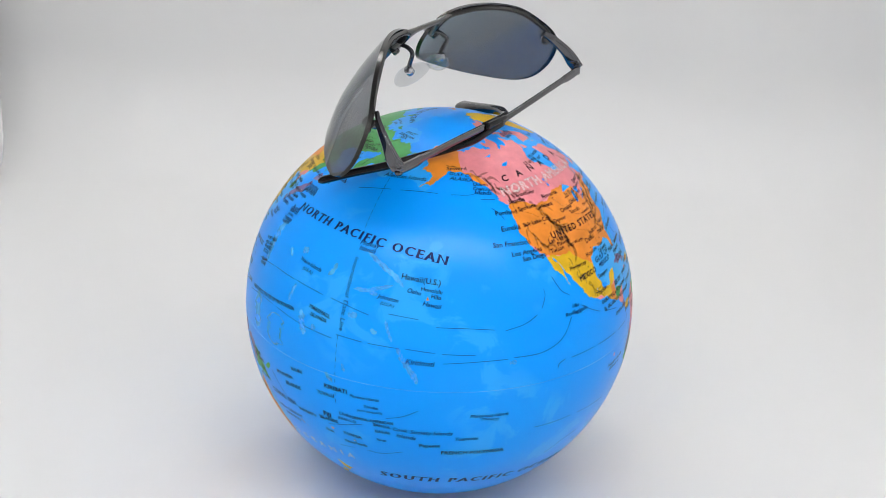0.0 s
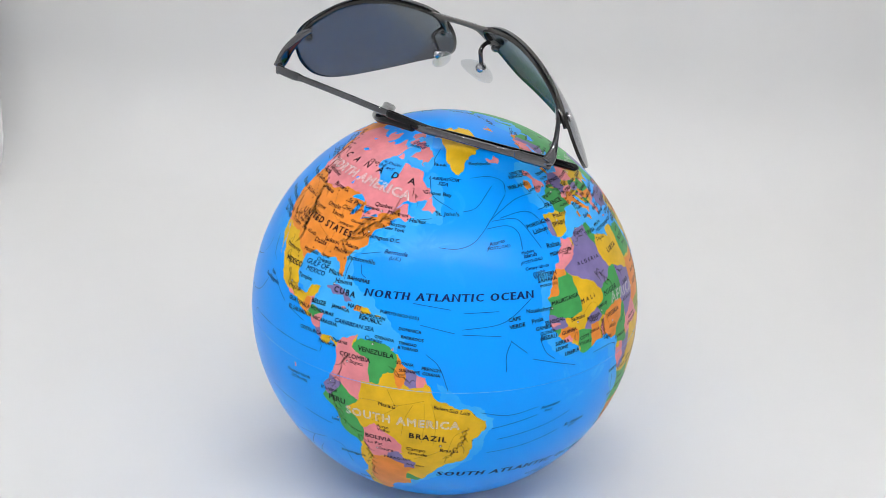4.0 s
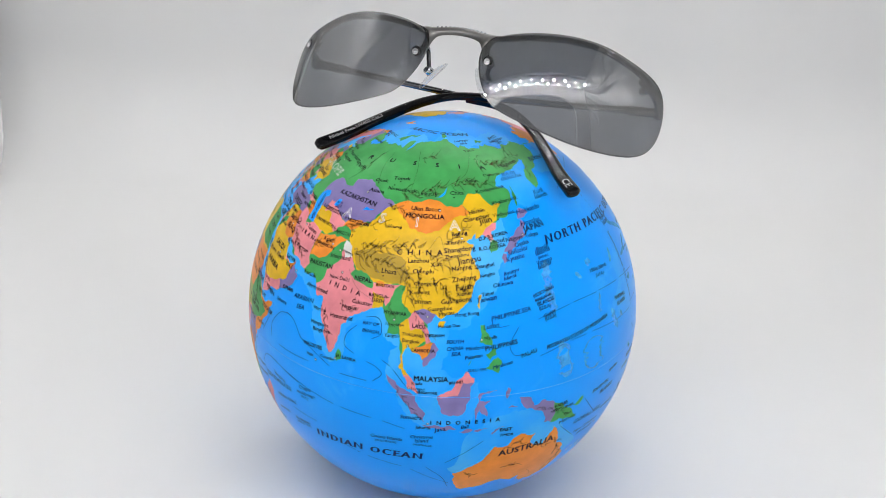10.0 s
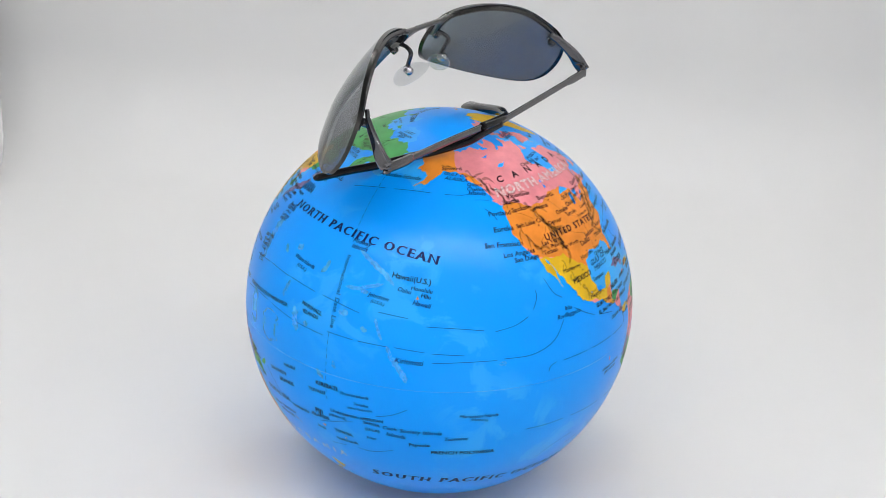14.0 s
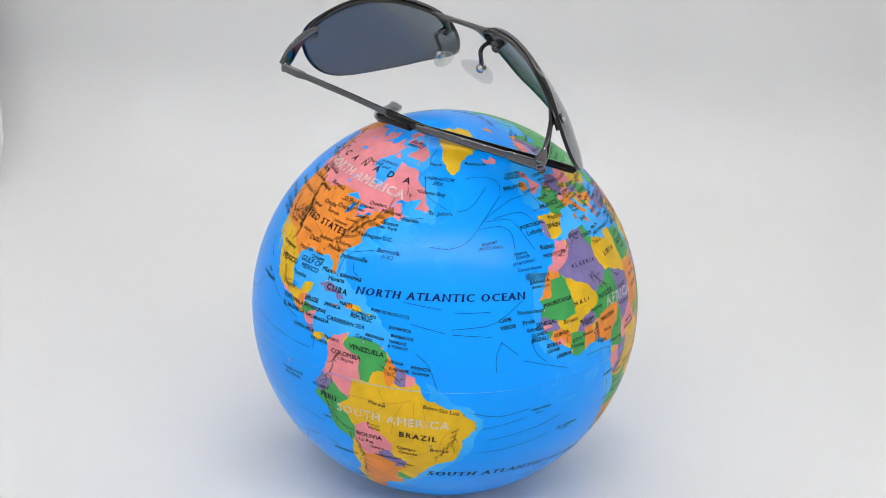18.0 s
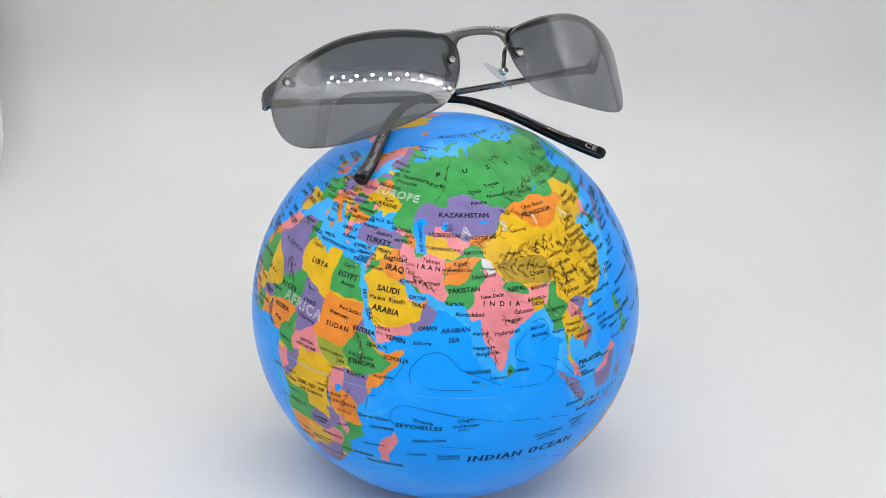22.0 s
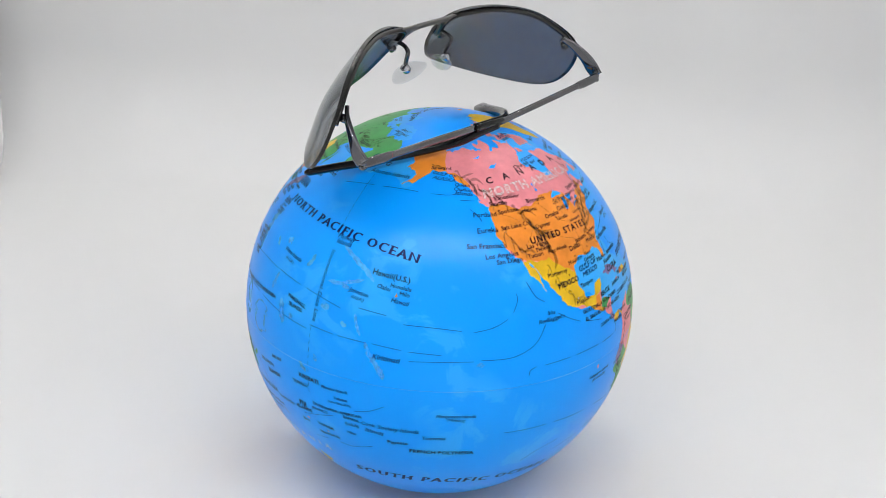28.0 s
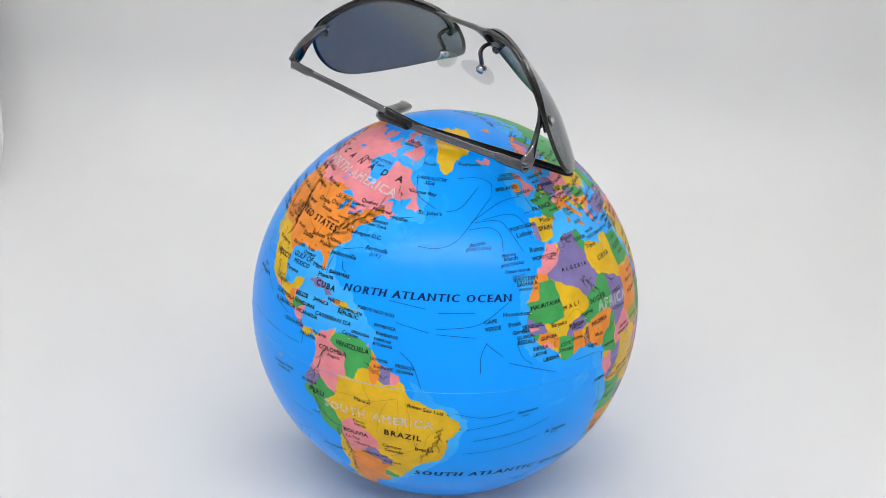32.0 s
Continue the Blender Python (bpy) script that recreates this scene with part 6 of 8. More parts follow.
sign("Portland", -126.0, 47.6, -2, 6.4, "c")
sign("Spokane", -115.7, 48.0, 1, 6.1, "c")
sign("Bismarck", -100.5, 49.5, -3, 6.7, "c")
sign("Helena", -106.1, 47.1, -2, 4.8, "c")
sign("Eureka", -126.1, 43.0, 1, 5.7, "c")
sign("Salt Lake City", -114.3, 43.4, 2, 9.5, "c")
sign("St Paul", -88.0, 46.9, -0, 5.4, "c")
sign("San Francisco", -127.4, 38.6, -2, 11.0, "c")
sign("Denver", -103.3, 41.9, -0, 5.1, "c")
sign("Omaha", -96.8, 43.9, 2, 5.4, "c")
sign("Chicago", -88.7, 44.7, 1, 5.8, "c")
sign("Lincoln", -92.5, 42.2, -3, 4.5, "c")
sign("Toronto", -82.8, 45.6, -0, 5.0, "c")
sign("UNITED STATES", -96.8, 38.1, -1, 22.3, "k")
sign("Los Angeles", -122.6, 35.8, 1, 9.3, "c")
sign("San Diego", -120.4, 34.1, 1, 7.5, "c")
sign("Las Vegas", -108.7, 37.1, 1, 6.9, "c")
sign("Phoenix", -106.7, 35.8, 2, 5.1, "c")
sign("Tucson", -110.7, 34.5, 1, 4.9, "c")
sign("Fort Worth", -101.4, 34.5, 1, 6.9, "c")
sign("Dallas", -93.5, 33.3, 3, 4.6, "c")
sign("Jackson", -89.1, 34.8, 3, 5.4, "c")
sign("Atlanta", -80.8, 35.3, -1, 4.4, "c")
sign("Mobile", -84.1, 33.2, -2, 4.4, "c")
sign("Houston", -95.6, 30.0, 4, 5.8, "c")
sign("New", -88.9, 30.4, -1, 2.9, "c")
sign("Orleans", -88.8, 29.0, 5, 5.1, "c")
sign("Monterrey", -104.4, 28.3, 1, 7.0, "c")
sign("MEXICO", -101.1, 24.8, 4, 7.7, "b")
sign("GULF OF", -90.7, 27.2, 3, 8.5, "s")
sign("MEXICO", -90.6, 25.4, 3, 7.1, "s")
sign("Miami", -83.0, 27.0, 2, 4.3, "c")
sign("CANADA", -93.0, 57.9, -1, 29.5, "C")
sign("NORTH AMERICA", -94.8, 53.2, -2, 35.4, "E")
sign("Churchill", -93.4, 60.9, -0, 6.3, "c")
sign("HUDSON", -84.2, 62.3, -1, 6.2, "s")
sign("BAY", -83.1, 60.4, 1, 2.7, "s")
sign("Columbus", -82.6, 42.1, -0, 4.3, "c")
sign("Indianapolis", -86.5, 40.5, -1, 5.0, "c")
sign("LABRADOR", -50.8, 59.7, -4, 8.2, "s")
sign("SEA", -51.1, 58.0, -6, 2.8, "s")
sign("Goose Bay", -53.0, 54.7, -4, 7.5, "c")
sign("St. John's", -48.0, 48.5, -0, 6.2, "c")
sign("Halifax", -59.3, 45.7, -1, 4.5, "c")
sign("Quebec", -74.9, 48.5, 1, 5.5, "c")
sign("Ottawa", -79.3, 47.1, 2, 4.5, "c")
sign("Montreal", -67.9, 47.0, -1, 5.8, "c")
sign("Detroit", -78.7, 43.9, 2, 4.2, "c")
sign("Boston", -66.7, 43.8, -1, 4.6, "c")
sign("New York", -67.6, 42.5, -1, 6.3, "c")
sign("Washington D.C.", -71.2, 39.3, 1, 11.2, "c")
sign("Bermuda", -64.5, 36.0, -0, 6.4, "s")
sign("(U.K.)", -64.4, 34.6, -0, 3.2, "s")
sign("Jacksonville", -75.5, 32.3, 2, 8.4, "c")
sign("BAHAMAS", -74.6, 27.1, 1, 6.7, "b")
sign("Havana", -79.1, 25.4, 5, 5.3, "c")
sign("Baffin", -76.3, 72.6, -7, 4.7, "s")
sign("Island", -76.9, 71.3, -3, 4.7, "s")
sign("Nuuk", -54.0, 65.1, 2, 3.5, "c")
sign("Islas", -109.7, 18.6, -5, 2.5, "s")
sign("Revillagigedo", -109.6, 16.8, 1, 8.5, "s")
sign("Mexico", -97.0, 18.9, 5, 5.1, "c")
sign("Tampico", -93.8, 22.9, 3, 5.6, "c")
sign("BELIZE", -86.0, 18.0, 4, 4.9, "b")
sign("GUATEMALA", -93.4, 15.7, 0, 8.8, "b")
sign("HONDURAS", -84.2, 16.0, 2, 7.9, "b")
sign("EL SALVADOR", -92.4, 13.6, 2, 9.4, "b")
sign("NICARAGUA", -82.6, 13.7, 1, 8.2, "b")
sign("COSTA RICA", -87.0, 9.9, 2, 7.9, "b")
sign("PANAMA", -80.8, 8.1, 0, 5.6, "b")
sign("Galapagos Islands", -90.9, -4.4, 3, 9.2, "s")
sign("(ECUADOR)", -90.9, -5.9, 2, 6.3, "s")
sign("ECUADOR", -79.6, -5.2, 0, 5.4, "b")
sign("PERU", -77.2, -8.0, -4, 5.1, "b")
sign("Lima", -78.4, -15.0, 2, 2.4, "c")
sign("CUBA", -78.1, 22.7, -1, 6.7, "k")
sign("JAMAICA", -78.3, 18.5, -1, 5.6, "b")
sign("HAITI", -74.0, 19.9, -2, 3.7, "b")
sign("DOMINICAN", -68.0, 18.6, -3, 7.1, "b")
sign("REPUBLIC", -68.5, 17.4, -3, 6.4, "b")
sign("PUERTO RICO (U.S.)", -60.3, 20.1, -3, 10.5, "b")
sign("DOMINICA", -56.9, 16.4, -4, 6.0, "b")
sign("BARBADOS", -56.1, 14.3, -5, 6.0, "b")
sign("GRENADA", -63.8, 13.3, -4, 5.4, "b")
sign("TRINIDAD", -57.3, 12.8, -4, 4.9, "b")
sign("& TOBAGO", -57.1, 11.5, -4, 5.4, "b")
sign("CARIBBEAN SEA", -73.2, 15.0, -0, 11.8, "s")
sign("Caracas", -66.9, 12.4, -4, 4.8, "c")
sign("VENEZUELA", -65.9, 8.9, -3, 10.2, "b")
sign("Panama", -76.7, 9.7, 1, 4.7, "c")
sign("COLOMBIA", -71.8, 6.4, -1, 9.1, "b")
sign("Bogota", -71.2, 5.0, -2, 3.9, "c")
sign("GUYANA", -57.7, 7.3, -5, 4.9, "b")
sign("SURINAME", -56.3, 5.3, -2, 5.5, "b")
sign("FRENCH", -50.6, 6.3, -5, 4.9, "b")
sign("GUIANA", -50.5, 4.9, -5, 4.7, "b")
sign("SOUTH AMERICA", -58.4, -11.1, -1, 31.4, "w")
sign("Manaus", -62.2, -5.9, -5, 4.7, "c")
sign("Belem", -47.6, -5.1, -9, 3.8, "c")
sign("Sao Luis", -42.6, -6.2, -11, 5.5, "c")
sign("BRAZIL", -50.9, -15.8, -5, 10.0, "k")
sign("Porto", -63.6, -13.3, -5, 3.3, "c")
sign("Velho", -63.5, -14.6, -4, 3.6, "c")
sign("BOLIVIA", -65.2, -18.0, -2, 7.4, "b")
sign("La Paz", -66.4, -20.1, -2, 4.2, "c")
sign("Sucre", -63.2, -22.1, -1, 3.9, "c")
sign("Campo", -54.3, -20.5, -5, 5.2, "c")
sign("Grande", -53.9, -22.3, -5, 5.1, "c")
sign("PARAGUAY", -60.1, -25.3, -2, 7.4, "b")
sign("Brasilia", -44.7, -20.2, -3, 5.0, "c")
sign("Antofagasta", -75.2, -27.6, 4, 7.9, "c")
sign("CHILE", -75.4, -42.3, 8, 5.0, "b")
sign("Asuncion", -54.9, -27.5, -5, 4.8, "c")
sign("NORTH PACIFIC OCEAN", 177.8, 37.4, -5, 51.2, "o")
sign("Bonin", 143.5, 37.8, 8, 4.2, "s")
sign("Islands", 143.2, 36.8, 8, 5.1, "s")
sign("(JAPAN)", 142.7, 35.6, 5, 3.4, "s")
sign("Volcano", 142.7, 34.2, 7, 5.1, "s")
sign("Islands", 142.4, 33.1, 10, 4.6, "s")
sign("NORTHERN", 139.8, 26.4, 12, 6.8, "b")
sign("MARIANA", 139.3, 24.9, 11, 5.3, "b")
sign("ISLANDS", 139.8, 23.7, 9, 5.3, "b")
sign("(U.S.A)", 139.3, 22.3, 6, 3.7, "b")
sign("GUAM", 140.5, 20.3, 10, 3.7, "b")
sign("(U.S.A)", 140.7, 19.3, 9, 3.6, "b")
sign("Wake Islands", 164.5, 27.1, -5, 8.5, "s")
sign("(U.S.A.)", 164.1, 25.4, -5, 4.0, "s")
sign("MARSHALL", 172.4, 16.2, -8, 7.3, "b")
sign("ISLANDS", 172.4, 14.5, -4, 5.5, "b")
sign("FEDERATED STATES OF MICRONESIA", 150.8, 12.7, 6, 23.9, "b")
sign("Midway", -176.7, 37.1, -2, 5.7, "s")
sign("Islands", -176.9, 35.6, -2, 4.9, "s")
sign("Hawaii(U.S.)", -158.0, 29.6, -6, 10.4, "c")
sign("Honolulu", -154.6, 27.2, -7, 5.6, "c")
sign("Hilo", -153.2, 25.5, -9, 2.6, "c")
sign("Oahu", -159.7, 26.5, -9, 3.7, "s")
sign("Hawaii", -154.3, 23.3, -8, 4.9, "s")
sign("Johnston", -167.2, 24.0, -6, 5.9, "s")
sign("(U.S.A.)", -167.1, 22.5, -6, 3.8, "s")
sign("International Date Line", 179.7, 23.5, -90, 20.1, "d")
dashes(179.4, 60, 38)
dashes(179.6, 12, -8)
sign("GULF OF", -142.8, 61.0, -12, 6.4, "s")
sign("ALASKA", -143.1, 59.4, -10, 6.3, "s")
sign("Aleutian Islands", -172.8, 58.7, 3, 12.0, "s")
sign("PAPUA", 144.4, -6.9, 9, 4.2, "b")
sign("NEW GUINEA", 145.0, -8.4, 3, 7.9, "b")
sign("Port", 147.4, -11.0, -2, 2.5, "c")
sign("Moresby", 148.1, -13.2, 9, 5.8, "c")
sign("NAURU", 166.1, -3.2, 7, 4.5, "b")
sign("SOLOMON", 160.4, -6.9, 7, 7.3, "b")
sign("ISLANDS", 164.0, -9.0, 6, 6.3, "b")
sign("CORAL SEA", 157.5, -15.9, 2, 11.7, "s")
sign("VANUATU", 168.2, -16.3, 2, 6.7, "b")
sign("New Caledonia", 159.1, -20.1, 5, 10.7, "s")
sign("(FRANCE)", 159.4, -22.1, 3, 6.7, "s")
sign("OCEANIA", 168.7, -29.8, 0, 22.8, "V")
sign("KIRIBATI", 179.7, -4.3, 0, 7.0, "b")
sign("TUVALU", 176.3, -6.9, 4, 5.7, "b")
sign("Phoenix Islands", -171.6, -4.7, 3, 8.4, "s")
sign("Tokelau", -169.7, -7.2, 3, 4.1, "s")
sign("(NEW ZEALAND)", -170.2, -8.7, 4, 7.1, "s")
sign("Uvéa", -177.7, -11.9, 2, 3.5, "s")
sign("(FRANCE)", -177.4, -13.5, 2, 5.5, "s")
sign("SAMOA, AMERICAN", -169.6, -11.7, 3, 11.8, "b")
sign("SAMOA", -166.9, -13.0, -3, 4.6, "b")
sign("(U.S.A)", -166.8, -15.1, 1, 4.0, "b")
sign("Cook", -161.7, -13.5, -2, 3.9, "s")
sign("Islands", -160.1, -15.9, -6, 5.2, "s")
sign("Society Islands", -153.1, -13.8, -0, 11.3, "s")
sign("Niue", -167.3, -18.3, 2, 2.7, "s")
sign("FIJI", 176.1, -14.1, -3, 2.4, "b")
sign("ISLANDS", 176.3, -15.6, 3, 6.0, "b")
sign("Suva", 175.8, -19.8, -5, 2.6, "c")
sign("TONGA", -176.4, -19.1, -2, 5.5, "b")
sign("Nuku'alofa", -175.7, -22.1, 1, 6.6, "c")
sign("Kiritimati", -156.7, 7.7, -2, 7.6, "s")
sign("SOUTH PACIFIC", -147.0, -36.9, -2, 37.4, "o")
sign("OCEAN", -110.7, -37.2, 1, 15.8, "o")
sign("Marquesas Islands", -137.4, -7.9, -1, 10.6, "s")
sign("Tuamotu", -143.2, -15.8, 2, 6.2, "s")
sign("Papeete", -153.4, -18.6, 4, 5.5, "c")
sign("FRENCH POLYNESIA", -140.8, -21.5, -1, 17.2, "b")
sign("ARCTIC OCEAN", 88.8, 80.1, 5, 17.2, "s")
sign("UNITED", -7.7, 60.3, -2, 5.0, "b")
sign("KINGDOM", -7.8, 59.0, -2, 6.9, "b")
sign("Reykjavik", -28.2, 65.6, -7, 6.1, "c")
sign("NORWAY", 6.6, 65.1, -2, 5.1, "b")
sign("Kuril", 154.9, 53.5, 0, 3.8, "s")
sign("Islands", 154.8, 52.0, -1, 5.0, "s")
sign("LAPTEV", 123.0, 77.4, 4, 4.2, "s")
sign("SEA", 124.0, 76.1, 4, 1.9, "s")
sign("EAST", 165.5, 76.2, -2, 3.7, "s")
sign("SIBERIAN", 164.0, 74.6, -3, 5.7, "s")
sign("SEA", 163.4, 73.5, 1, 2.3, "s")
sign("Tiksi", 126.2, 72.5, 11, 2.7, "c")
sign("Magadan", 149.6, 64.8, 6, 6.6, "c")
sign("BERING", 176.1, 62.6, -15, 7.4, "s")
sign("BARENTS", 38.3, 73.1, 5, 5.4, "s")
sign("SEA", 36.0, 71.7, 6, 2.2, "s")
sign("Murmansk", 39.4, 68.5, 4, 5.1, "c")
sign("Queen", -133.7, 57.4, -7, 4.1, "s")
sign("Charlotte", -133.1, 55.8, -9, 5.6, "s")
sign("Islands", -133.6, 54.5, -9, 4.7, "s")
sign("Seward", -144.8, 63.3, -1, 5.3, "c")
current((136.4, 19.9), (147.9, 21.7))
current((149.5, 21.9), (160.0, 21.9))
current((161.4, 22.0), (172.2, 21.3))
current((175.2, 21.2), (-172.0, 19.3))
current((136.3, 9.9), (144.2, 11.6))
current((146.6, 11.9), (152.9, 12.1))
current((155.4, 12.1), (166.2, 11.3))
current((167.6, 11.2), (177.8, 10.7))
current((153.7, -8.0), (160.8, -15.7))
current((146.0, -14.8), (152.9, -20.8))
current((111.2, -23.0), (121.4, -14.5))
current((167.4, 52.5), (175.1, 53.8), (-177.0, 54.6))
current((-172.5, 54.9), (-163.6, 55.3), (-154.8, 55.1))
current((-148.7, 54.8), (-139.3, 54.7), (-132.9, 56.4))
current((-131.8, 50.1), (-129.3, 48.5), (-127.7, 46.3))
current((-135.5, 53.0), (-129.0, 52.6))
current((-166.4, 20.5), (-157.8, 19.9))
current((179.1, 12.1), (-172.8, 11.8))
current((-171.2, 11.8), (-162.6, 11.7))
current((-161.0, 11.8), (-152.8, 11.2))
current((-150.9, 11.0), (-142.1, 10.6))
current((175.9, -16.9), (-178.1, -15.1), (-172.7, -13.3))
current((-165.5, -9.5), (-161.0, -8.2), (-156.8, -5.9))
current((-172.5, -23.5), (-167.8, -23.6), (-161.3, -21.5))
current((178.3, -24.6), (-176.6, -23.8))
current((122.6, 21.6), (123.3, 19.2), (127.5, 19.4))
current((130.3, 18.7), (127.5, 14.3), (128.8, 11.3), (132.0, 11.3))
current((-117.7, 3.1), (-117.3, 4.5), (-115.4, 5.2))
current((-112.8, 5.1), (-104.1, 5.2))
current((-101.6, 5.2), (-92.4, 5.2))
current((-90.5, 5.1), (-84.0, 5.3))
current((-83.0, 5.5), (-82.6, 7.0), (-83.1, 8.1))
current((-150.5, 8.4), (-141.0, 8.8), (-133.2, 8.8))
current((-131.3, 9.0), (-123.5, 8.9), (-118.5, 10.1), (-114.9, 12.3), (-112.0, 16.3))
current((-107.4, 18.5), (-103.5, 16.1), (-99.6, 14.2))
current((-97.2, 13.5), (-90.3, 11.9))
current((-123.3, -14.5), (-110.1, -14.7))
current((-107.1, -14.8), (-93.9, -15.4))
current((-90.0, -15.6), (-79.9, -16.9))
current((-114.4, -29.0), (-109.2, -25.5), (-102.5, -23.6))
current((-102.1, -28.6), (-84.4, -24.1))
current((-102.5, -45.3), (-96.2, -33.2), (-90.4, -25.9))
current((-97.6, -45.5), (-93.2, -35.3), (-88.5, -29.5))
current((-81.7, -24.0), (-78.2, -25.5), (-77.1, -32.5))
current((-152.8, 18.1), (-143.5, 17.8), (-136.7, 17.1))
current((-133.5, 16.6), (-127.7, 17.6), (-123.5, 19.4))
current((-121.6, 21.0), (-120.0, 24.0), (-120.1, 25.9))
current((-116.3, 28.5), (-114.0, 24.2), (-111.2, 22.3))
current((-79.3, 26.6), (-79.3, 29.7), (-78.8, 32.1))
current((-76.3, 34.4), (-69.4, 36.2))
current((-75.0, 31.6), (-74.1, 29.4), (-72.4, 28.5))
current((-58.2, 60.1), (-54.9, 54.3), (-46.1, 50.5))
current((-41.8, 49.8), (-35.6, 51.2), (-26.4, 57.6))
current((-36.4, 60.8), (-25.5, 61.0), (-19.4, 58.7), (-20.5, 55.1))
current((-50.6, 39.3), (-44.3, 39.1), (-38.3, 40.9), (-32.3, 45.9), (-21.2, 54.3))
current((-33.1, 44.6), (-24.9, 45.0), (-21.3, 42.7), (-21.5, 37.9))
current((-47.9, 61.1), (-41.0, 60.2))
current((-56.6, 72.5), (-58.9, 67.4), (-56.8, 65.9))
current((-58.0, 46.8), (-54.2, 47.4))
current((-54.1, 18.5), (-44.6, 16.7))
current((-42.6, 16.4), (-31.8, 15.6))
current((-52.1, 10.8), (-48.5, 7.6), (-45.9, 0.9))
current((-22.8, 8.3), (-8.9, 3.5))
current((-32.0, 46.6), (-22.8, 50.8), (-16.8, 52.6), (-7.4, 53.3))
current((-30.6, 46.7), (-21.0, 46.8), (-17.9, 44.1), (-14.3, 37.4))
current((-27.1, 47.4), (-15.2, 48.4), (-10.8, 45.4), (-9.6, 40.6))
current((-9.0, 47.9), (-4.4, 48.6), (-5.0, 52.3))
current((-56.8, 24.0), (-45.8, 22.9))
current((-42.3, 22.0), (-32.0, 22.2))
current((-42.7, 17.7), (-32.5, 18.7), (-27.3, 21.0), (-21.9, 24.6))
current((-30.4, 5.8), (-30.4, 10.3), (-28.8, 14.2))
current((-29.1, 14.1), (-24.4, 10.2))
current((-20.4, 13.6), (-18.7, 9.5), (-15.9, 7.0))
current((-1.8, 5.0), (6.1, 4.9))
current((6.8, 4.7), (8.9, 3.8), (8.8, 1.7))
current((-37.0, -6.0), (-28.8, -7.7), (-20.3, -6.5))
current((-33.3, -11.7), (-20.2, -9.2))
current((-31.2, -15.9), (-16.6, -13.4), (-9.0, -11.1))
current((-33.7, -20.9), (-21.8, -19.5), (-11.5, -17.0))
current((8.9, -6.1), (10.8, -13.0), (9.4, -18.5))
current((59.8, 12.9), (63.1, 12.0), (66.9, 8.1))
current((57.7, 2.6), (62.4, 2.4))
current((50.2, -10.5), (48.4, -7.6), (49.8, -4.2), (54.5, -3.2), (66.3, -5.6))
current((41.4, -6.8), (42.3, -2.5), (44.3, -1.5))
current((48.3, 3.1), (50.5, 6.7), (52.4, 10.1))
current((53.9, 3.5), (53.4, 7.4), (56.4, 11.5), (59.7, 12.8))
current((62.6, 2.4), (70.5, 2.6))
current((81.0, 2.5), (88.9, 2.4))
current((90.8, 2.7), (93.1, 5.0), (91.5, 6.9), (88.7, 7.8))
current((84.8, 9.2), (81.8, 10.8), (82.1, 14.1), (84.8, 17.0))
current((66.8, 8.3), (72.8, 5.8), (77.7, 3.6))
current((60.9, -4.3), (68.7, -5.8), (78.8, -7.7))
current((81.1, -7.9), (90.4, -8.8))
current((93.6, -9.1), (99.7, -10.6))
current((87.1, 19.6), (90.0, 20.2), (91.7, 18.8), (91.9, 15.8), (89.5, 14.2))
current((61.8, -16.0), (71.7, -16.7))
current((80.9, -22.0), (85.4, -23.6))
current((87.9, -24.2), (98.2, -26.1))
current((100.8, -27.0), (113.0, -33.8))
current((105.7, -25.4), (110.6, -30.4), (112.8, -36.1))
current((93.0, 9.1), (95.2, 7.8))
current((96.2, 6.9), (100.0, 2.5))
sign("Rome", 13.2, 43.7, 0, 2.9, "c")
sign("SERB.", 21.6, 45.9, -4, 2.7, "b")
sign("MOLD.", 30.4, 49.5, -10, 2.8, "b")
sign("SWITZ.", 8.7, 49.8, -2, 2.8, "b")
sign("LIECH.", 8.8, 51.2, 0, 2.2, "b")
sign("REP.", 16.2, 51.2, -4, 1.5, "b")
sign("MONT.", 19.7, 45.2, -5, 2.1, "b")
sign("ALB.", 20.5, 43.3, -5, 2.3, "b")
sign("MAC.", 23.9, 44.3, -6, 1.8, "b")
sign("Windhoek", 15.5, -22.8, -6, 6.4, "c")
sign("Gaborone", 23.0, -25.0, -4, 6.5, "c")
sign("SOUTH AFRICA", 25.2, -28.9, -1, 9.1, "b")
sign("Tristan da Cunha", -8.4, -37.2, 18, 9.5, "s")
sign("(U.K.)", -8.4, -39.6, 18, 4.3, "s")
sign("Aldabra Island", 59.2, -14.7, 7, 9.4, "s")
sign("MAURITIUS", 55.7, -20.3, 9, 5.3, "b")
sign("Rodrigues", 64.9, -20.2, 7, 6.2, "s")
sign("(MAURITIUS)", 64.8, -21.4, 8, 6.2, "s")
sign("(AUSTRALIA)", 94.2, -16.7, 4, 6.0, "s")
sign("(AUSTRALIA)", 104.7, -16.4, -2, 5.1, "s")
sign("(U.K.)", 68.4, -10.2, 2, 2.7, "s")
sign("(FRANCE)", -137.3, -9.1, -7, 4.7, "s")
set_signs()

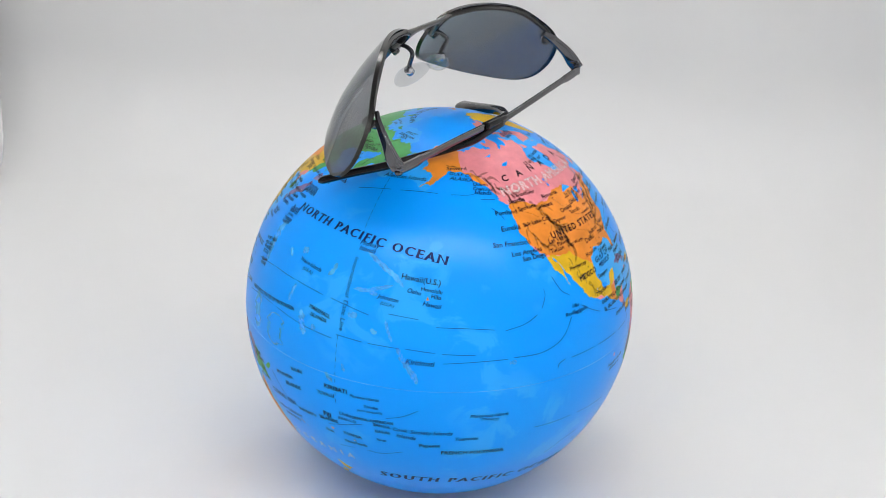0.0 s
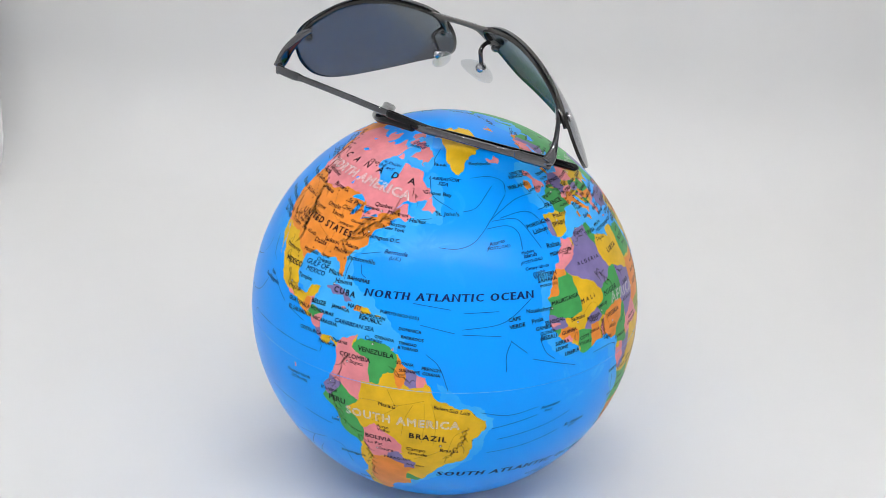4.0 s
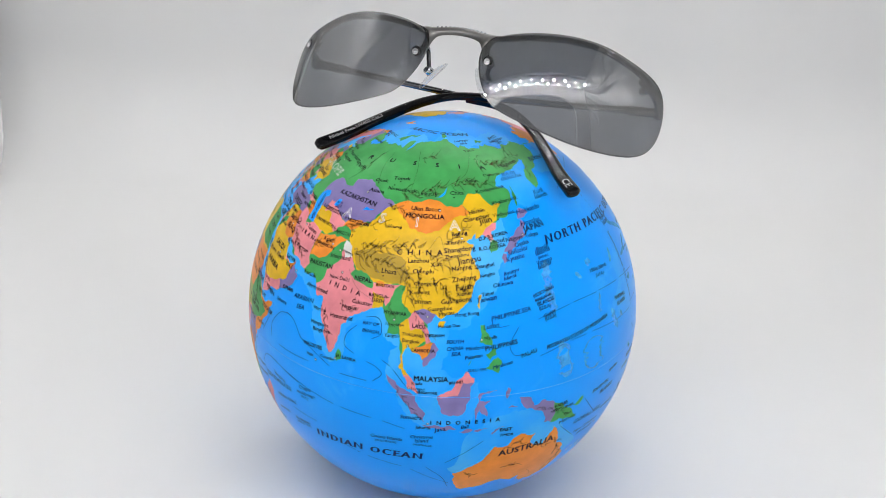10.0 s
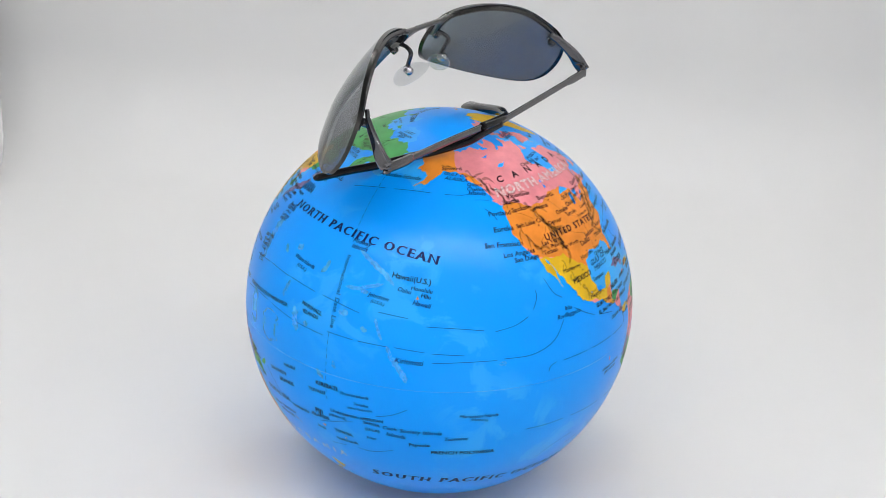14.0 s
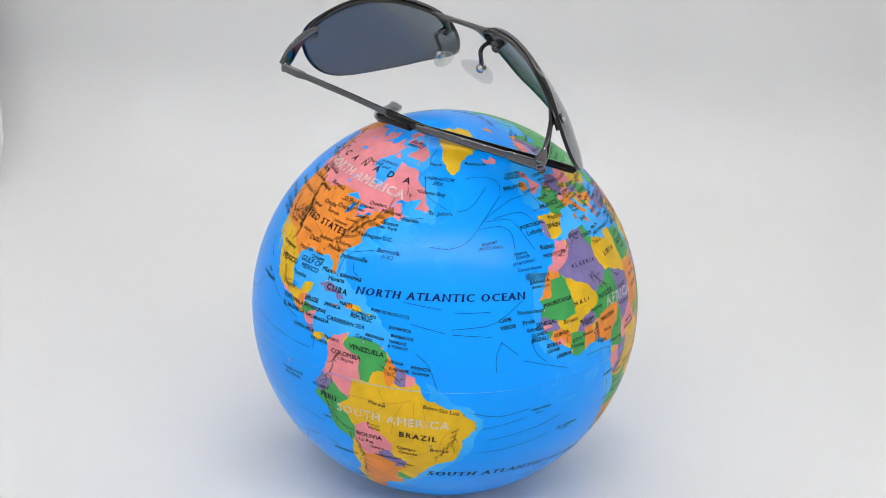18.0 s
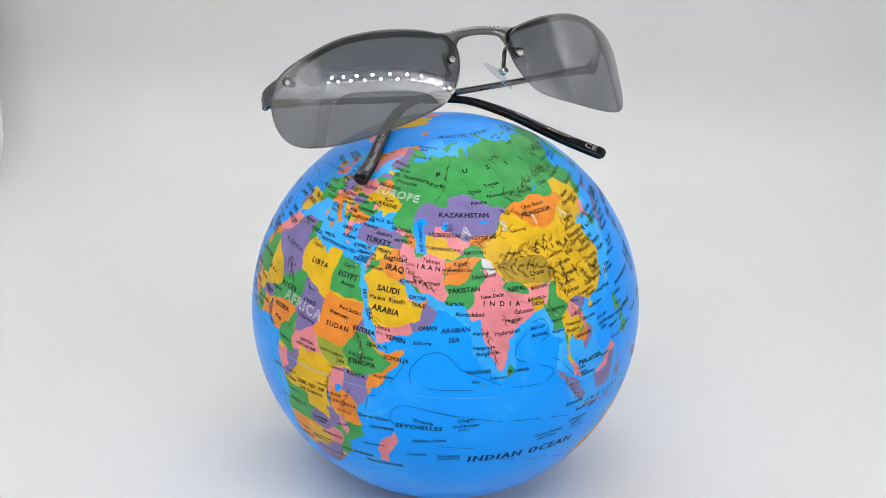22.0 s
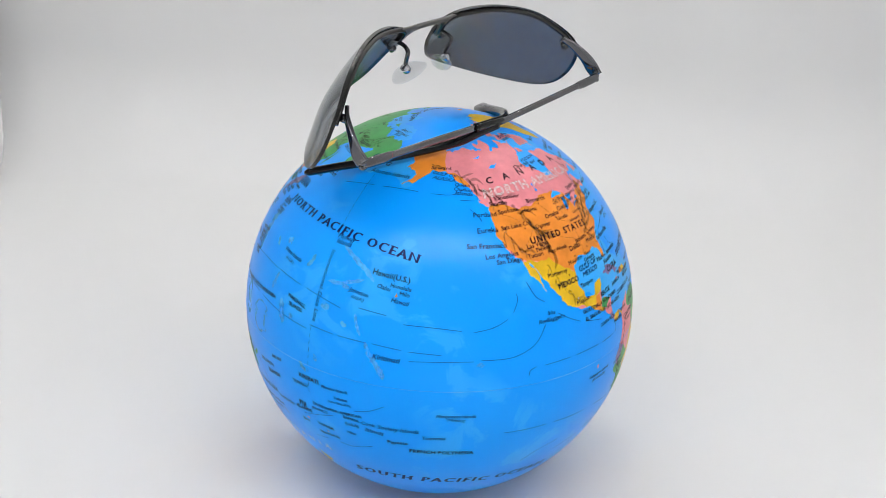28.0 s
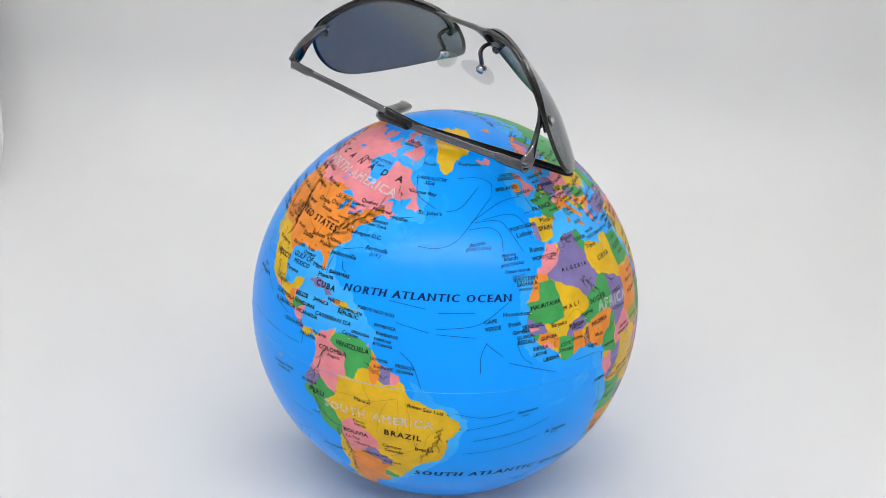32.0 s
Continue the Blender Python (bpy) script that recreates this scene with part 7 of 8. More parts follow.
# ---- mountains and rivers ----
ridge((-137, 61), (-128, 56), (-122, 52), (-116, 49), size=2.4, spread=1.6)
ridge((-114, 48), (-110, 43), (-106, 38), (-105, 33), size=3.0, spread=1.4)
ridge((-121, 42), (-118, 37), (-115, 34), size=1.9)
ridge((-86, 34), (-81, 37), (-77, 41), (-70, 45), size=2.7, step=1.2)
ridge((-66, 54), (-62, 50), size=1.2)
ridge((-108, 30), (-104, 24), (-99, 19), (-95, 16.8), size=1.2)
ridge((-151, 63), (-144, 62), size=1.2)
ridge((-74, 7), (-77, 0), (-78, -5), (-75, -12), (-70, -16), (-68, -22), (-69, -30), (-71, -38), size=1.2, step=1.0)
ridge((-40, -8), (-41, -12), (-43, -17), (-47, -22), size=1.5, step=1.2)
ridge((-62, 6), (-55, 3), size=1.0)
ridge((-8, 31), (-2, 33), (6, 35), size=1.1)
ridge((3, 24), (7, 22.5), (9, 20), size=1.4, step=0.9)
ridge((15, 22), (18, 20), size=1.2)
ridge((35, 15), (38, 12), (39, 8), (37, 6), size=1.3, step=1.0)
ridge((30, 2), (29, -3), (30, -7), size=1.2)
ridge((36, 0), (35, -5), (35, -9), size=1.1)
ridge((15, -12), (18, -14), size=1.2)
ridge((31, -25), (29, -29), (26, -32), (20, -33), size=1.1)
ridge((16, -22), (17, -26), size=1.2)
ridge((12, 7), (14, 9), size=1.0)
ridge((-10, 11), (-8, 9), size=1.0)
ridge((44, 37), (48, 33), (52, 30), (58, 28), size=1.2, step=1.0)
ridge((60, 32), (65, 34), (70, 36), size=1.2, step=1.0)
ridge((39, 21), (42, 18), (44, 15), size=1.0)
ridge((70, 40), (75, 41.5), (82, 43), (87, 43.5), size=1.3, step=1.0)
ridge((84, 49), (90, 48), (97, 46), size=1.3, step=1.1)
ridge((78, 35), (84, 34), (90, 33), (96, 33), size=1.6, step=0.9, spread=1.6)
ridge((80, 37), (88, 37), (95, 38), (101, 38), size=1.5, step=0.9, spread=1.2)
ridge((98, 33), (99, 29), (100, 25), size=1.3, step=0.6, spread=1.5)
ridge((102, 33), (103, 29), (103, 25), size=1.2, step=0.7, spread=1.4)
ridge((104, 36), (109, 34), (113, 33), size=1.2, step=0.9, spread=1.5)
ridge((106, 30), (110, 28), (113, 25), size=1.2, step=0.9, spread=1.6)
ridge((114, 28), (117, 26), (119, 28), size=1.1, step=0.9, spread=1.2)
ridge((110, 38), (113, 40), (117, 42), (120, 47), size=1.2, step=0.9, spread=1.2)
ridge((126, 42), (129, 46), size=1.1)
ridge((60, 66), (58, 60), (57, 53), size=1.4)
ridge((88, 53), (95, 53), (100, 54), (108, 56), size=1.6, step=1.0, spread=1.5)
ridge((112, 56), (120, 57), (128, 56), (134, 57), size=1.6, step=1.0, spread=1.6)
ridge((128, 66), (136, 64), (143, 63), (152, 64), (162, 66), size=1.9, step=1.2, spread=2.0)
ridge((158, 55), (161, 59), size=1.2)
ridge((90, 66), (100, 68), size=2.0)
ridge((74, 19), (75, 15), (77, 10.5), size=1.0, step=0.9)
ridge((79, 22), (82, 20), (84, 22), size=1.1)
ridge((94, 24), (95, 20), size=1.1)
ridge((102, 21), (104, 18.5), (107, 15), size=0.9)
ridge((144, -16), (148, -22), (151, -28), (148, -36), size=1.4)
ridge((117, -22), (121, -24), size=1.6)
ridge((129, -24), (134, -24), size=1.6)
ridge((128, -16), (133, -14), size=1.3)
ridge((139, -17), (143, -19), size=1.3)
ridge((7, 61), (12, 64), (17, 68), size=1.3)
ridge((6, 45), (10, 46.5), (14, 47), size=0.9)
ridge((41, 43), (46, 42), size=0.9)
ridge((136, -4), (142, -5), (146, -7.5), size=1.1)
ridge((98, 3), (101, -1), (104, -4), size=1.0)
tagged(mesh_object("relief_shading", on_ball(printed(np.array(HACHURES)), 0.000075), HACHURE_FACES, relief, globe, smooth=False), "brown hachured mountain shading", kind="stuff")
river((-73, -4), (-66, -3), (-60, -3.2), (-52, -1.2))
river((-66, -9), (-62, -6), (-59, -3.2))
river((-58, -13), (-57, -7), (-55, -2.6))
river((-50, -16), (-49, -8), (-50, -2))
river((-53, -15), (-52, -8), (-52, -2))
river((-55, -22), (-51, -20), (-48, -18))
river((-46, -19), (-44, -12), (-40, -9))
river((-62, 1), (-61, -1), (-60, -3))
river((-93, 46), (-91, 40), (-90, 35), (-90.5, 30))
river((-110, 47), (-102, 47), (-96, 41), (-91, 38.8))
river((-104, 39), (-98, 36), (-91.5, 34))
river((-114, 36), (-111, 38), (-109, 40))
river((-121, 46), (-117, 45), (-113, 43))
river((33, 22), (31, 25), (31, 30))
river((25, 0), (20, 1.5), (16, -3))
river((-6, 14), (-1, 16.8), (3, 13), (6, 8))
river((92, 34), (100, 28), (106, 29.5), (113, 30), (120, 32))
river((97, 35), (104, 37), (108, 40.5), (111, 36), (118, 37.5))
river((74, 54), (69, 60), (66, 66))
river((92, 54), (91, 61), (85, 69))
river((108, 55), (120, 60), (125, 67), (127, 71))
river((79, 30), (83, 26), (88, 24))
river((140, -30), (143, -34), (139, -35.4))

# ---- towns ----
TOWNS_WEST = [
    (-3.7, 40.4), (-9.1, 38.7), (-6.8, 34), (3.06, 36.75), (13.2, 32.9), (2.35, 48.85), (-.1, 51.5), (12.5, 41.9), (-16, 18.1), (37.6, 55.75),
    (24.9, 60.2), (30.5, 50.45), (31.2, 30), (23.7, 38), (32.85, 39.9), (44.4, 33.3), (51.4, 35.7), (46.7, 24.7), (-8, 12.65), (2.1, 13.5),
    (7.5, 9.06), (15, 12.1), (15.3, -4.3), (13.2, -8.8), (32.5, 15.6), (38.7, 9), (45.3, 2.05), (36.8, -1.3), (28.3, -15.4), (44.2, 15.35),
    (-77, 38.9), (-75.7, 45.4), (-99.1, 19.4), (-82.4, 23.1), (-79.5, 9), (-74.1, 4.7), (-66.9, 10.5), (-78.5, -.2), (-77, -12), (-65.3, -19), (-47.9, -15.8)]
TOWNS_EAST = [
    (71.4, 51.2), (73.1, 33.7), (77.2, 28.6), (69.2, 34.5), (106.9, 47.9), (116.4, 39.9), (139.7, 35.7), (127, 37.5), (79.9, 6.9), (100.5, 13.75),
    (105.8, 21), (101.7, 3.1), (121, 14.6), (106.8, -6.2), (96.1, 19.7), (73.5, 4.2), (-175.2, -21.1), (58.4, 23.6)]
STOPS = [
    (73.4, 55), (82.9, 55), (85, 56.5), (104.3, 52.3), (113.5, 52), (131.9, 43.1), (121.5, 31.2), (117.2, 39.1), (91.1, 29.65), (72.8, 19),
    (88.4, 22.6), (78.5, 17.4), (79.1, 21.1), (67, 24.9), (3.4, 6.45), (39.3, -6.8), (30.3, 59.9), (56.2, 58)]
STOPS_WEST = [
    (-118.2, 34), (-122.4, 37.8), (-105, 39.7), (-87.6, 41.9), (-93.1, 45), (-111.9, 40.8), (-80.2, 25.8), (-95.4, 29.8), (-100.3, 25.7),
    (-94.2, 58.8), (-71, 42.4), (-63.6, 44.6), (-52.7, 47.6), (-60.4, 53.3), (-81.7, 30.3), (-84.4, 33.7), (-88, 30.7), (-96, 41.3), (-100.8, 46.8),
    (-38.5, -12.9), (-35, -8), (-38.5, -3.7), (-60, -3.1), (-63.9, -8.8)]


def town(lon, lat, ring):
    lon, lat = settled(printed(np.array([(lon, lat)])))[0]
    c = aim(lon, lat)
    e = np.array([-math.sin(radians(lon)), math.cos(radians(lon)), 0.0])
    up = np.cross(c, e)

    def disc(r, lift, mat, name):
        p = [c] + [c + (e * math.cos(a) + up * math.sin(a)) * (r / R) for a in np.linspace(0, 2 * math.pi, 13)[:-1]]
        p = np.array([q / np.linalg.norm(q) for q in p]) @ np.array(AXES).T * (R + lift) + np.array(HUB)
        mesh_object(name, p, [(0, k + 1, (k + 1) % 12 + 1) for k in range(12)], mat, globe, smooth=False)
    disc(0.00046 if ring else 0.00026, 0.00012, black, "town_dot")
    if ring:
        disc(0.00028, 0.00013, white_ink, "town_ring_centre")


for row in TOWNS_WEST + TOWNS_EAST:
    town(*row, True)
for row in STOPS + STOPS_WEST:
    town(*row, False)


def seam():
    """The faint moulded ridge where the two halves of the ball meet."""
    verts, faces, n = [], [], 240
    for i in range(n):
        for k in range(6):
            a = 2 * math.pi * k / 6
            verts.append((360 * i / n, SEAM_LAT + math.degrees(math.cos(a) * 0.00011 / R), math.sin(a) * 0.00009))
    v = np.array(verts)
    p = aim(v[:, 0], v[:, 1]) @ np.array(AXES).T * (R + 0.00002 + v[:, 2])[:, None] + np.array(HUB)
    for i in range(n):
        for k in range(6):
            faces.append((i * 6 + k, i * 6 + (k + 1) % 6, ((i + 1) % n) * 6 + (k + 1) % 6, ((i + 1) % n) * 6 + k))
    mesh_object("seam", p, faces, seam_blue, globe, label="faint pale moulding seam round the middle")


SEAM_LAT = 0.75
seam_blue = material("worn_seam_blue", (0.04, 0.40, 0.93), 0.3)
noisy(seam_blue, (0.003, 0.31, 0.95), (0.09, 0.44, 0.96), 30.0, 0.45, 0.6)
seam()


# ---- the sunglasses that lie on the globe ----
SIDE = Vector((0.5593, 0.8290, 0.0))            # from the one hinge to the other
BACK = Vector((0.8290, -0.5593, 0.0))           # from the lenses to the ears
NOSE = Vector((-0.0997, -0.0156, 1.468))        # the bridge, seen from the globe's centre, in radii


def worn(u, v, w):
    """A place by its way sideways, backwards and upwards from the bridge, in radii of the globe."""
    p = NOSE + SIDE * u + BACK * v
    return Vector((p.x * R, p.y * R, (p.z + w + 1) * R))


def splayed(s, u, v, w, sheet=False):
    """A place on one half of the frame, moved to fit the camera's view: the ends stand higher, and one hinge is pushed
    in and back.
    """
    k, up = step((u - .2) / .7), step((w + .40) / .14)
    if sheet:
        flat = max(0, (u - .12) * (.93 - u) / .164) ** 2        # the middle of the lens is set back to fit its outline in view
        return worn(s * u, v + (.014 if s < 0 else 0) * k + (.009 if s < 0 else .033) * flat, w + (.030 if s < 0 else .014) * k * up - (.008 if s < 0 else .018) * flat)
    back = step((v - .2) / .15)
    if s < 0:
        return worn(-(u - (.021 + .027 * back) * k), v + .026 * k, w + .034 * k * up)
    return worn(u - .015 * k, v, w + .026 * k * up)


def lens_depth(u, w):
    return (-0.0224 + 0.8618 * w + 0.4064 * u * u + 0.5183 * w * w - 0.3305 * u * w - 0.3039 * u
            + 0.5631 * u ** 3 + 0.9041 * u * u * w + 0.3976 * u * w * w)


def lens_front(s, u, w):
    """The way the lens faces."""
    du = 0.8128 * u - 0.3305 * w - 0.3039 + 1.6893 * u * u + 1.8082 * u * w + 0.3976 * w * w
    dw = 0.8618 + 1.0366 * w - 0.3305 * u + 0.9041 * u * u + 0.7952 * u * w
    return (SIDE * (s * du) - BACK + Vector((0, 0, dw))).normalized()


LENS_EDGE = [
    (.121, -.013), (.242, .033), (.392, .048), (.529, .03), (.668, -.02), (.798, -.113), (.898, -.202), (.948, -.292), (.96, -.382), (.945, -.46),
    (.895, -.488), (.80, -.466), (.638, -.402), (.478, -.342), (.324, -.288), (.237, -.253), (.187, -.195), (.14, -.12)]
MM = 0.001 / R

sunglasses = tagged(new("sunglasses"), "folded sunglasses with smoke grey lenses and gunmetal frame on the globe", "sunglasses")


def lens(s):
    ring = spline([(x, y, 0) for x, y in LENS_EDGE + LENS_EDGE[:1]], 4)[:-1]
    n = len(ring)
    for _ in range(6):
        ring = [(ring[i - 1] + ring[i] * 2 + ring[(i + 1) % n]) / 4 for i in range(n)]
    ring = [(p.x, p.y) for p in ring]
    grid = np.array([(x, y) for x in np.arange(.1, 1, .035) for y in np.arange(-.54, .08, .035)])
    a = np.array(ring)
    near = np.min(np.linalg.norm(grid[:, None] - a[None], axis=2), axis=1)
    grid = grid[inside(grid, ring) & (near > .016)]
    verts = [Vector(p) for p in ring] + [Vector(p) for p in grid]
    out, _, tris, *_ = delaunay_2d_cdt(verts, [(i, (i + 1) % n) for i in range(n)], [], 1, 1e-6)
    th = 0.8 * MM
    # two clear sheets and a rim band, each with edges of its own
    verts, faces = [], []
    for side in (-1, 1):
        k = len(verts)
        verts += [splayed(s, p.x, lens_depth(p.x, p.y) + side * th, p.y, True) for p in out]
        faces += [tuple(k + i for i in t) for t in tris]
    k = len(verts)
    for p in out[:n]:
        v = lens_depth(p.x, p.y)
        verts += [splayed(s, p.x, v - th, p.y, True), splayed(s, p.x, v + th, p.y, True)]
    faces += [(k + 2 * i, k + 2 * ((i + 1) % n), k + 2 * ((i + 1) % n) + 1, k + 2 * i + 1) for i in range(n)]
    ob = mesh_object("lens", verts, faces, lens_glass, sunglasses, True, "smoke grey tinted lens")
    ob.data.materials.append(lens_back)
    ob.data.materials.append(rim_metal)
    ob.data.polygons.foreach_set("material_index", [i // len(tris) if i < 2 * len(tris) else 2 for i in range(len(faces))])
    return ob


def stud(name, at, along, radius, length, mat, parent, label=""):
    """A small round-headed pin."""
    along = along.normalized()
    q = along.to_track_quat("Z", "Y").to_matrix()
    bm = bmesh.new()
    prof = [(0, 1.0), (.55, .93), (.86, .7), (1, .35), (1, 0), (.55, -.05), (.55, -1.2), (0, -1.2)]
    rings = []
    for r, z in prof:
        rings.append([bm.verts.new(at + q @ Vector((radius * r * math.cos(2 * math.pi * k / 14), radius * r * math.sin(2 * math.pi * k / 14), length * z)))
                      for k in range(14)])
    for a, b in zip(rings, rings[1:]):
        for k in range(14):
            bm.faces.new((a[k], a[(k + 1) % 14], b[(k + 1) % 14], b[k]))
    bmesh.ops.remove_doubles(bm, verts=bm.verts, dist=1e-7)
    return part(name, bm, mat, parent, label)


def pin(bm, at, along, radius, length):
    """Adds a small bevelled cylinder to a mesh."""
    q = along.normalized().to_track_quat("Z", "Y").to_matrix().to_4x4()
    got = bmesh.ops.create_cone(bm, cap_ends=True, segments=14, radius1=radius, radius2=radius, depth=length, matrix=Matrix.Translation(at) @ q)
    edges = {e for v in got["verts"] for e in v.link_edges if len(e.link_faces) == 2 and any(len(f.verts) > 4 for f in e.link_faces)}
    bmesh.ops.bevel(bm, geom=list(edges), offset=radius * .18, segments=2, affect="EDGES")


def skew(s, u, v, w):
    return SIDE * (s * u) + BACK * v + Vector((0, 0, w))


TIPS = {}
FACE = skew(1, 0, -.55, .8).normalized()         # the way the broad faces of the temple tips look


def frame_side(s, drop, lift):
    lens(s)
    # slim top rim just behind the lens edge
    rim = [(.160, -.075), (.156, -.030), (.180, -.004), (.24, .009), (.39, .021), (.53, .004), (.665, -.046), (.79, -.133), (.868, -.206), (.912, -.268)]
    path = spline([splayed(s, u, lens_depth(u, w) + 1.9 * MM, w, True) for u, w in rim], 6)
    part("top_rim", sweep(path, .8 * MM * R, 1.05 * MM * R, lambda t: splayed(s, .5, 0, .3) - splayed(s, .5, .25, 0), 10, 3), rim_metal, sunglasses, "slim polished gunmetal rim")
    # end piece: a flat plate that widens towards the hinge, with a fork round the screw
    arm = [splayed(s, u, v, w) for u, v, w in ((.85, .185, -.212), (.893, .225, -.250), (.934, .280, -.305), (.952, .318, -.347), (.953, .350, -.376))]
    end = part("end_piece", sweep(spline(arm, 6), .75 * MM * R, lambda t: (1.0 + 1.5 * min(1, t * 1.4)) * MM * R, (0, 0, 1), 12, 5), lit_gunmetal, sunglasses, "flat gunmetal end piece")
    for u, w, d in ((.180, -.085, 0), (.895, -.245, 0)):
        v = lens_depth(u, w)
        out = lens_front(s, u, w)
        stud("rivet", splayed(s, u, v - 1.0 * MM, w), out, 1.25 * MM * R, 1.1 * MM * R, steel, sunglasses, "domed steel rivet")
        bm = bmesh.new()
        pin(bm, splayed(s, u, v, w) + out * .00085, out, .0017, .0003)
        part("washer", bm, gunmetal, sunglasses)
        bm = bmesh.new()
        pin(bm, splayed(s, u, v, w) - out * .0021, out, .0014, .0026)
        part("rivet_nut", bm, gunmetal, sunglasses)
    # clear nose pad, held by a screw box on a wire
    c = worn(s * .1275, -.041, -.217)
    n = skew(s, .761, .031, .648).normalized()
    long = skew(s, -.448, .748, .490)
    long = (long - n * long.dot(n)).normalized()
    across = long.cross(n)
    box = c + n * .0021
    wire = [worn(s * .160, -.082, -.075), worn(s * .158, -.045, -.085), worn(s * .163, -.018, -.110), box + skew(s, 0, 0, .0022), box]
    part("pad_arm", sweep(spline(wire, 6), .0008, .0008, (0.2, .9, .3), 8), gunmetal, sunglasses)
    bm = bmesh.new()
    bmesh.ops.create_uvsphere(bm, u_segments=20, v_segments=14, radius=1)
    for v in bm.verts:
        x, y, z = v.co
        v.co = c + across * (x * .0038 * (1 - .18 * y)) + long * (y * .0070) + n * (z * .0011 - .0006 * y * y)
    pad = part("nose_pad", bm, pad_clear, sunglasses, "clear silicone nose pad")
    bm = bmesh.new()
    pin(bm, box, n, .0016, .0028)
    part("screw_box", bm, steel, pad, "chrome screw box")
    # hinge: three knuckles and a screw
    h = splayed(s, .948, .346, -.378)
    for k in (-1, 0, 1):
        bm = bmesh.new()
        pin(bm, h + Vector((0, 0, .0014 * k)), Vector((0, 0, 1)), .0013, .00125)
        part("hinge_knuckle", bm, lit_gunmetal, end)
    stud("hinge_screw", h + Vector((0, 0, .0021)), Vector((0, 0, 1)), .0010, .0006, lit_gunmetal, end)
    # folded temple: a broad flat root, a slimmer bar, then a plastic blade that bends down over the ball
    bar = [splayed(s, u, v, w + drop * (1 - max(u, 0)) * .8) for u, v, w in (
        (.955, .354, -.378), (.90, .356, -.381), (.82, .356, -.384), (.765, .355, -.384), (.745, .354, -.386), (.40, .352, -.402), (.06, .348, -.418))]
    def tall(t):
        step = min(1, max(0, (t - .34) / .28))
        return (1.65 - .5 * step * step * (3 - 2 * step)) * MM * R
    temple = part("temple", sweep(spline(bar, 6), .62 * MM * R, tall, (0, 0, 1), 12, 5), lit_gunmetal, sunglasses, "slim gunmetal temple bar")
    tip = [worn(s * u, v, w + drop + lift * min(max(0, -u - .1) / .15, 1, max(0, .66 + u) / .2)) for u, v, w in (
        (.085, .349, -.417), (-.06, .345, -.425), (-.17, .325, -.437), (-.27, .255, -.455), (-.36, .165, -.485), (-.465, .035, -.530), (-.555, -.085, -.570), (-.668, -.207, -.614))]
    def broad(t):
        end = math.sqrt(max(0.0, 1 - max(0, (t - .972) / .028) ** 2))
        return (1.5 + 1.0 * min(1, max(0, t - .38) / .55) + .2 * max(0, t - .9) / .1) * (.5 + .5 * end) * .001
    def thick(t):
        end = math.sqrt(max(0.0, 1 - max(0, (t - .972) / .028) ** 2))
        return (1.35 + .15 * math.sin(3 * t)) * (.4 + .6 * end) * .001
    def turn(t):
        k = min(1, max(0, (t - .12) / .35))
        return (-BACK).lerp(FACE, k * k * (3 - 2 * k))
    TIPS[s] = spline(tip, 10)
    part("temple_tip", sweep(TIPS[s], broad, thick, turn, 16, 2.8), black_plastic, temple, "glossy black plastic temple tip")


frame_side(1, -.024, -.016)
frame_side(-1, .0, .0)


def bridge():
    """A flat plate across the nose: squared shoulders, an arched underside, legs down to the inner rivets."""
    half = [(0, .020), (.06, .018), (.10, .013), (.15, .010), (.195, .010), (.205, -.006), (.172, -.016), (.158, -.030), (.156, -.050), (.168, -.068),
            (.192, -.074), (.199, -.088), (.188, -.101), (.168, -.103), (.150, -.100), (.140, -.078), (.131, -.055), (.121, -.037), (.103, -.021), (.06, -.012), (0, -.009)]
    ring = half + [(-u, w) for u, w in half[-2:0:-1]]
    ring = [(p.x, p.y) for p in spline([(x, y, 0) for x, y in ring + ring[:1]], 2)[:-1]]
    n = len(ring)
    out, _, tris, *_ = delaunay_2d_cdt([Vector(p) for p in ring], [(i, (i + 1) % n) for i in range(n)], [], 1, 1e-6)
    bm = bmesh.new()
    sheets = []
    for d in (.5 * MM, 2.1 * MM):
        sheets.append([bm.verts.new(worn(p.x, lens_depth(math.hypot(p.x, .09), p.y) + .8 * MM + d, p.y)) for p in out])
    for t in tris:
        bm.faces.new([sheets[0][i] for i in t])
        bm.faces.new([sheets[1][i] for i in t][::-1])
    for i in range(n):
        k = (i + 1) % n
        bm.faces.new((sheets[0][i], sheets[0][k], sheets[1][k], sheets[1][i]))
    rim = [e for e in bm.edges if len(e.link_faces) == 2 and e.calc_face_angle(0) > .8]
    bmesh.ops.bevel(bm, geom=rim, offset=.00035, segments=2, affect="EDGES")
    plate = part("bridge", bm, satin_gunmetal, sunglasses, "flat gunmetal bridge with an arched underside")
    bm = bmesh.new()
    for k in range(13):
        u = -.12 + .02 * k
        w = .0195 - .35 * u * u
        bmesh.ops.create_icosphere(bm, subdivisions=2, radius=.00036, matrix=Matrix.Translation(worn(u, lens_depth(math.hypot(u, .09), w) + 2.0 * MM, w)))
    part("knurling", bm, steel, plate)


bridge()


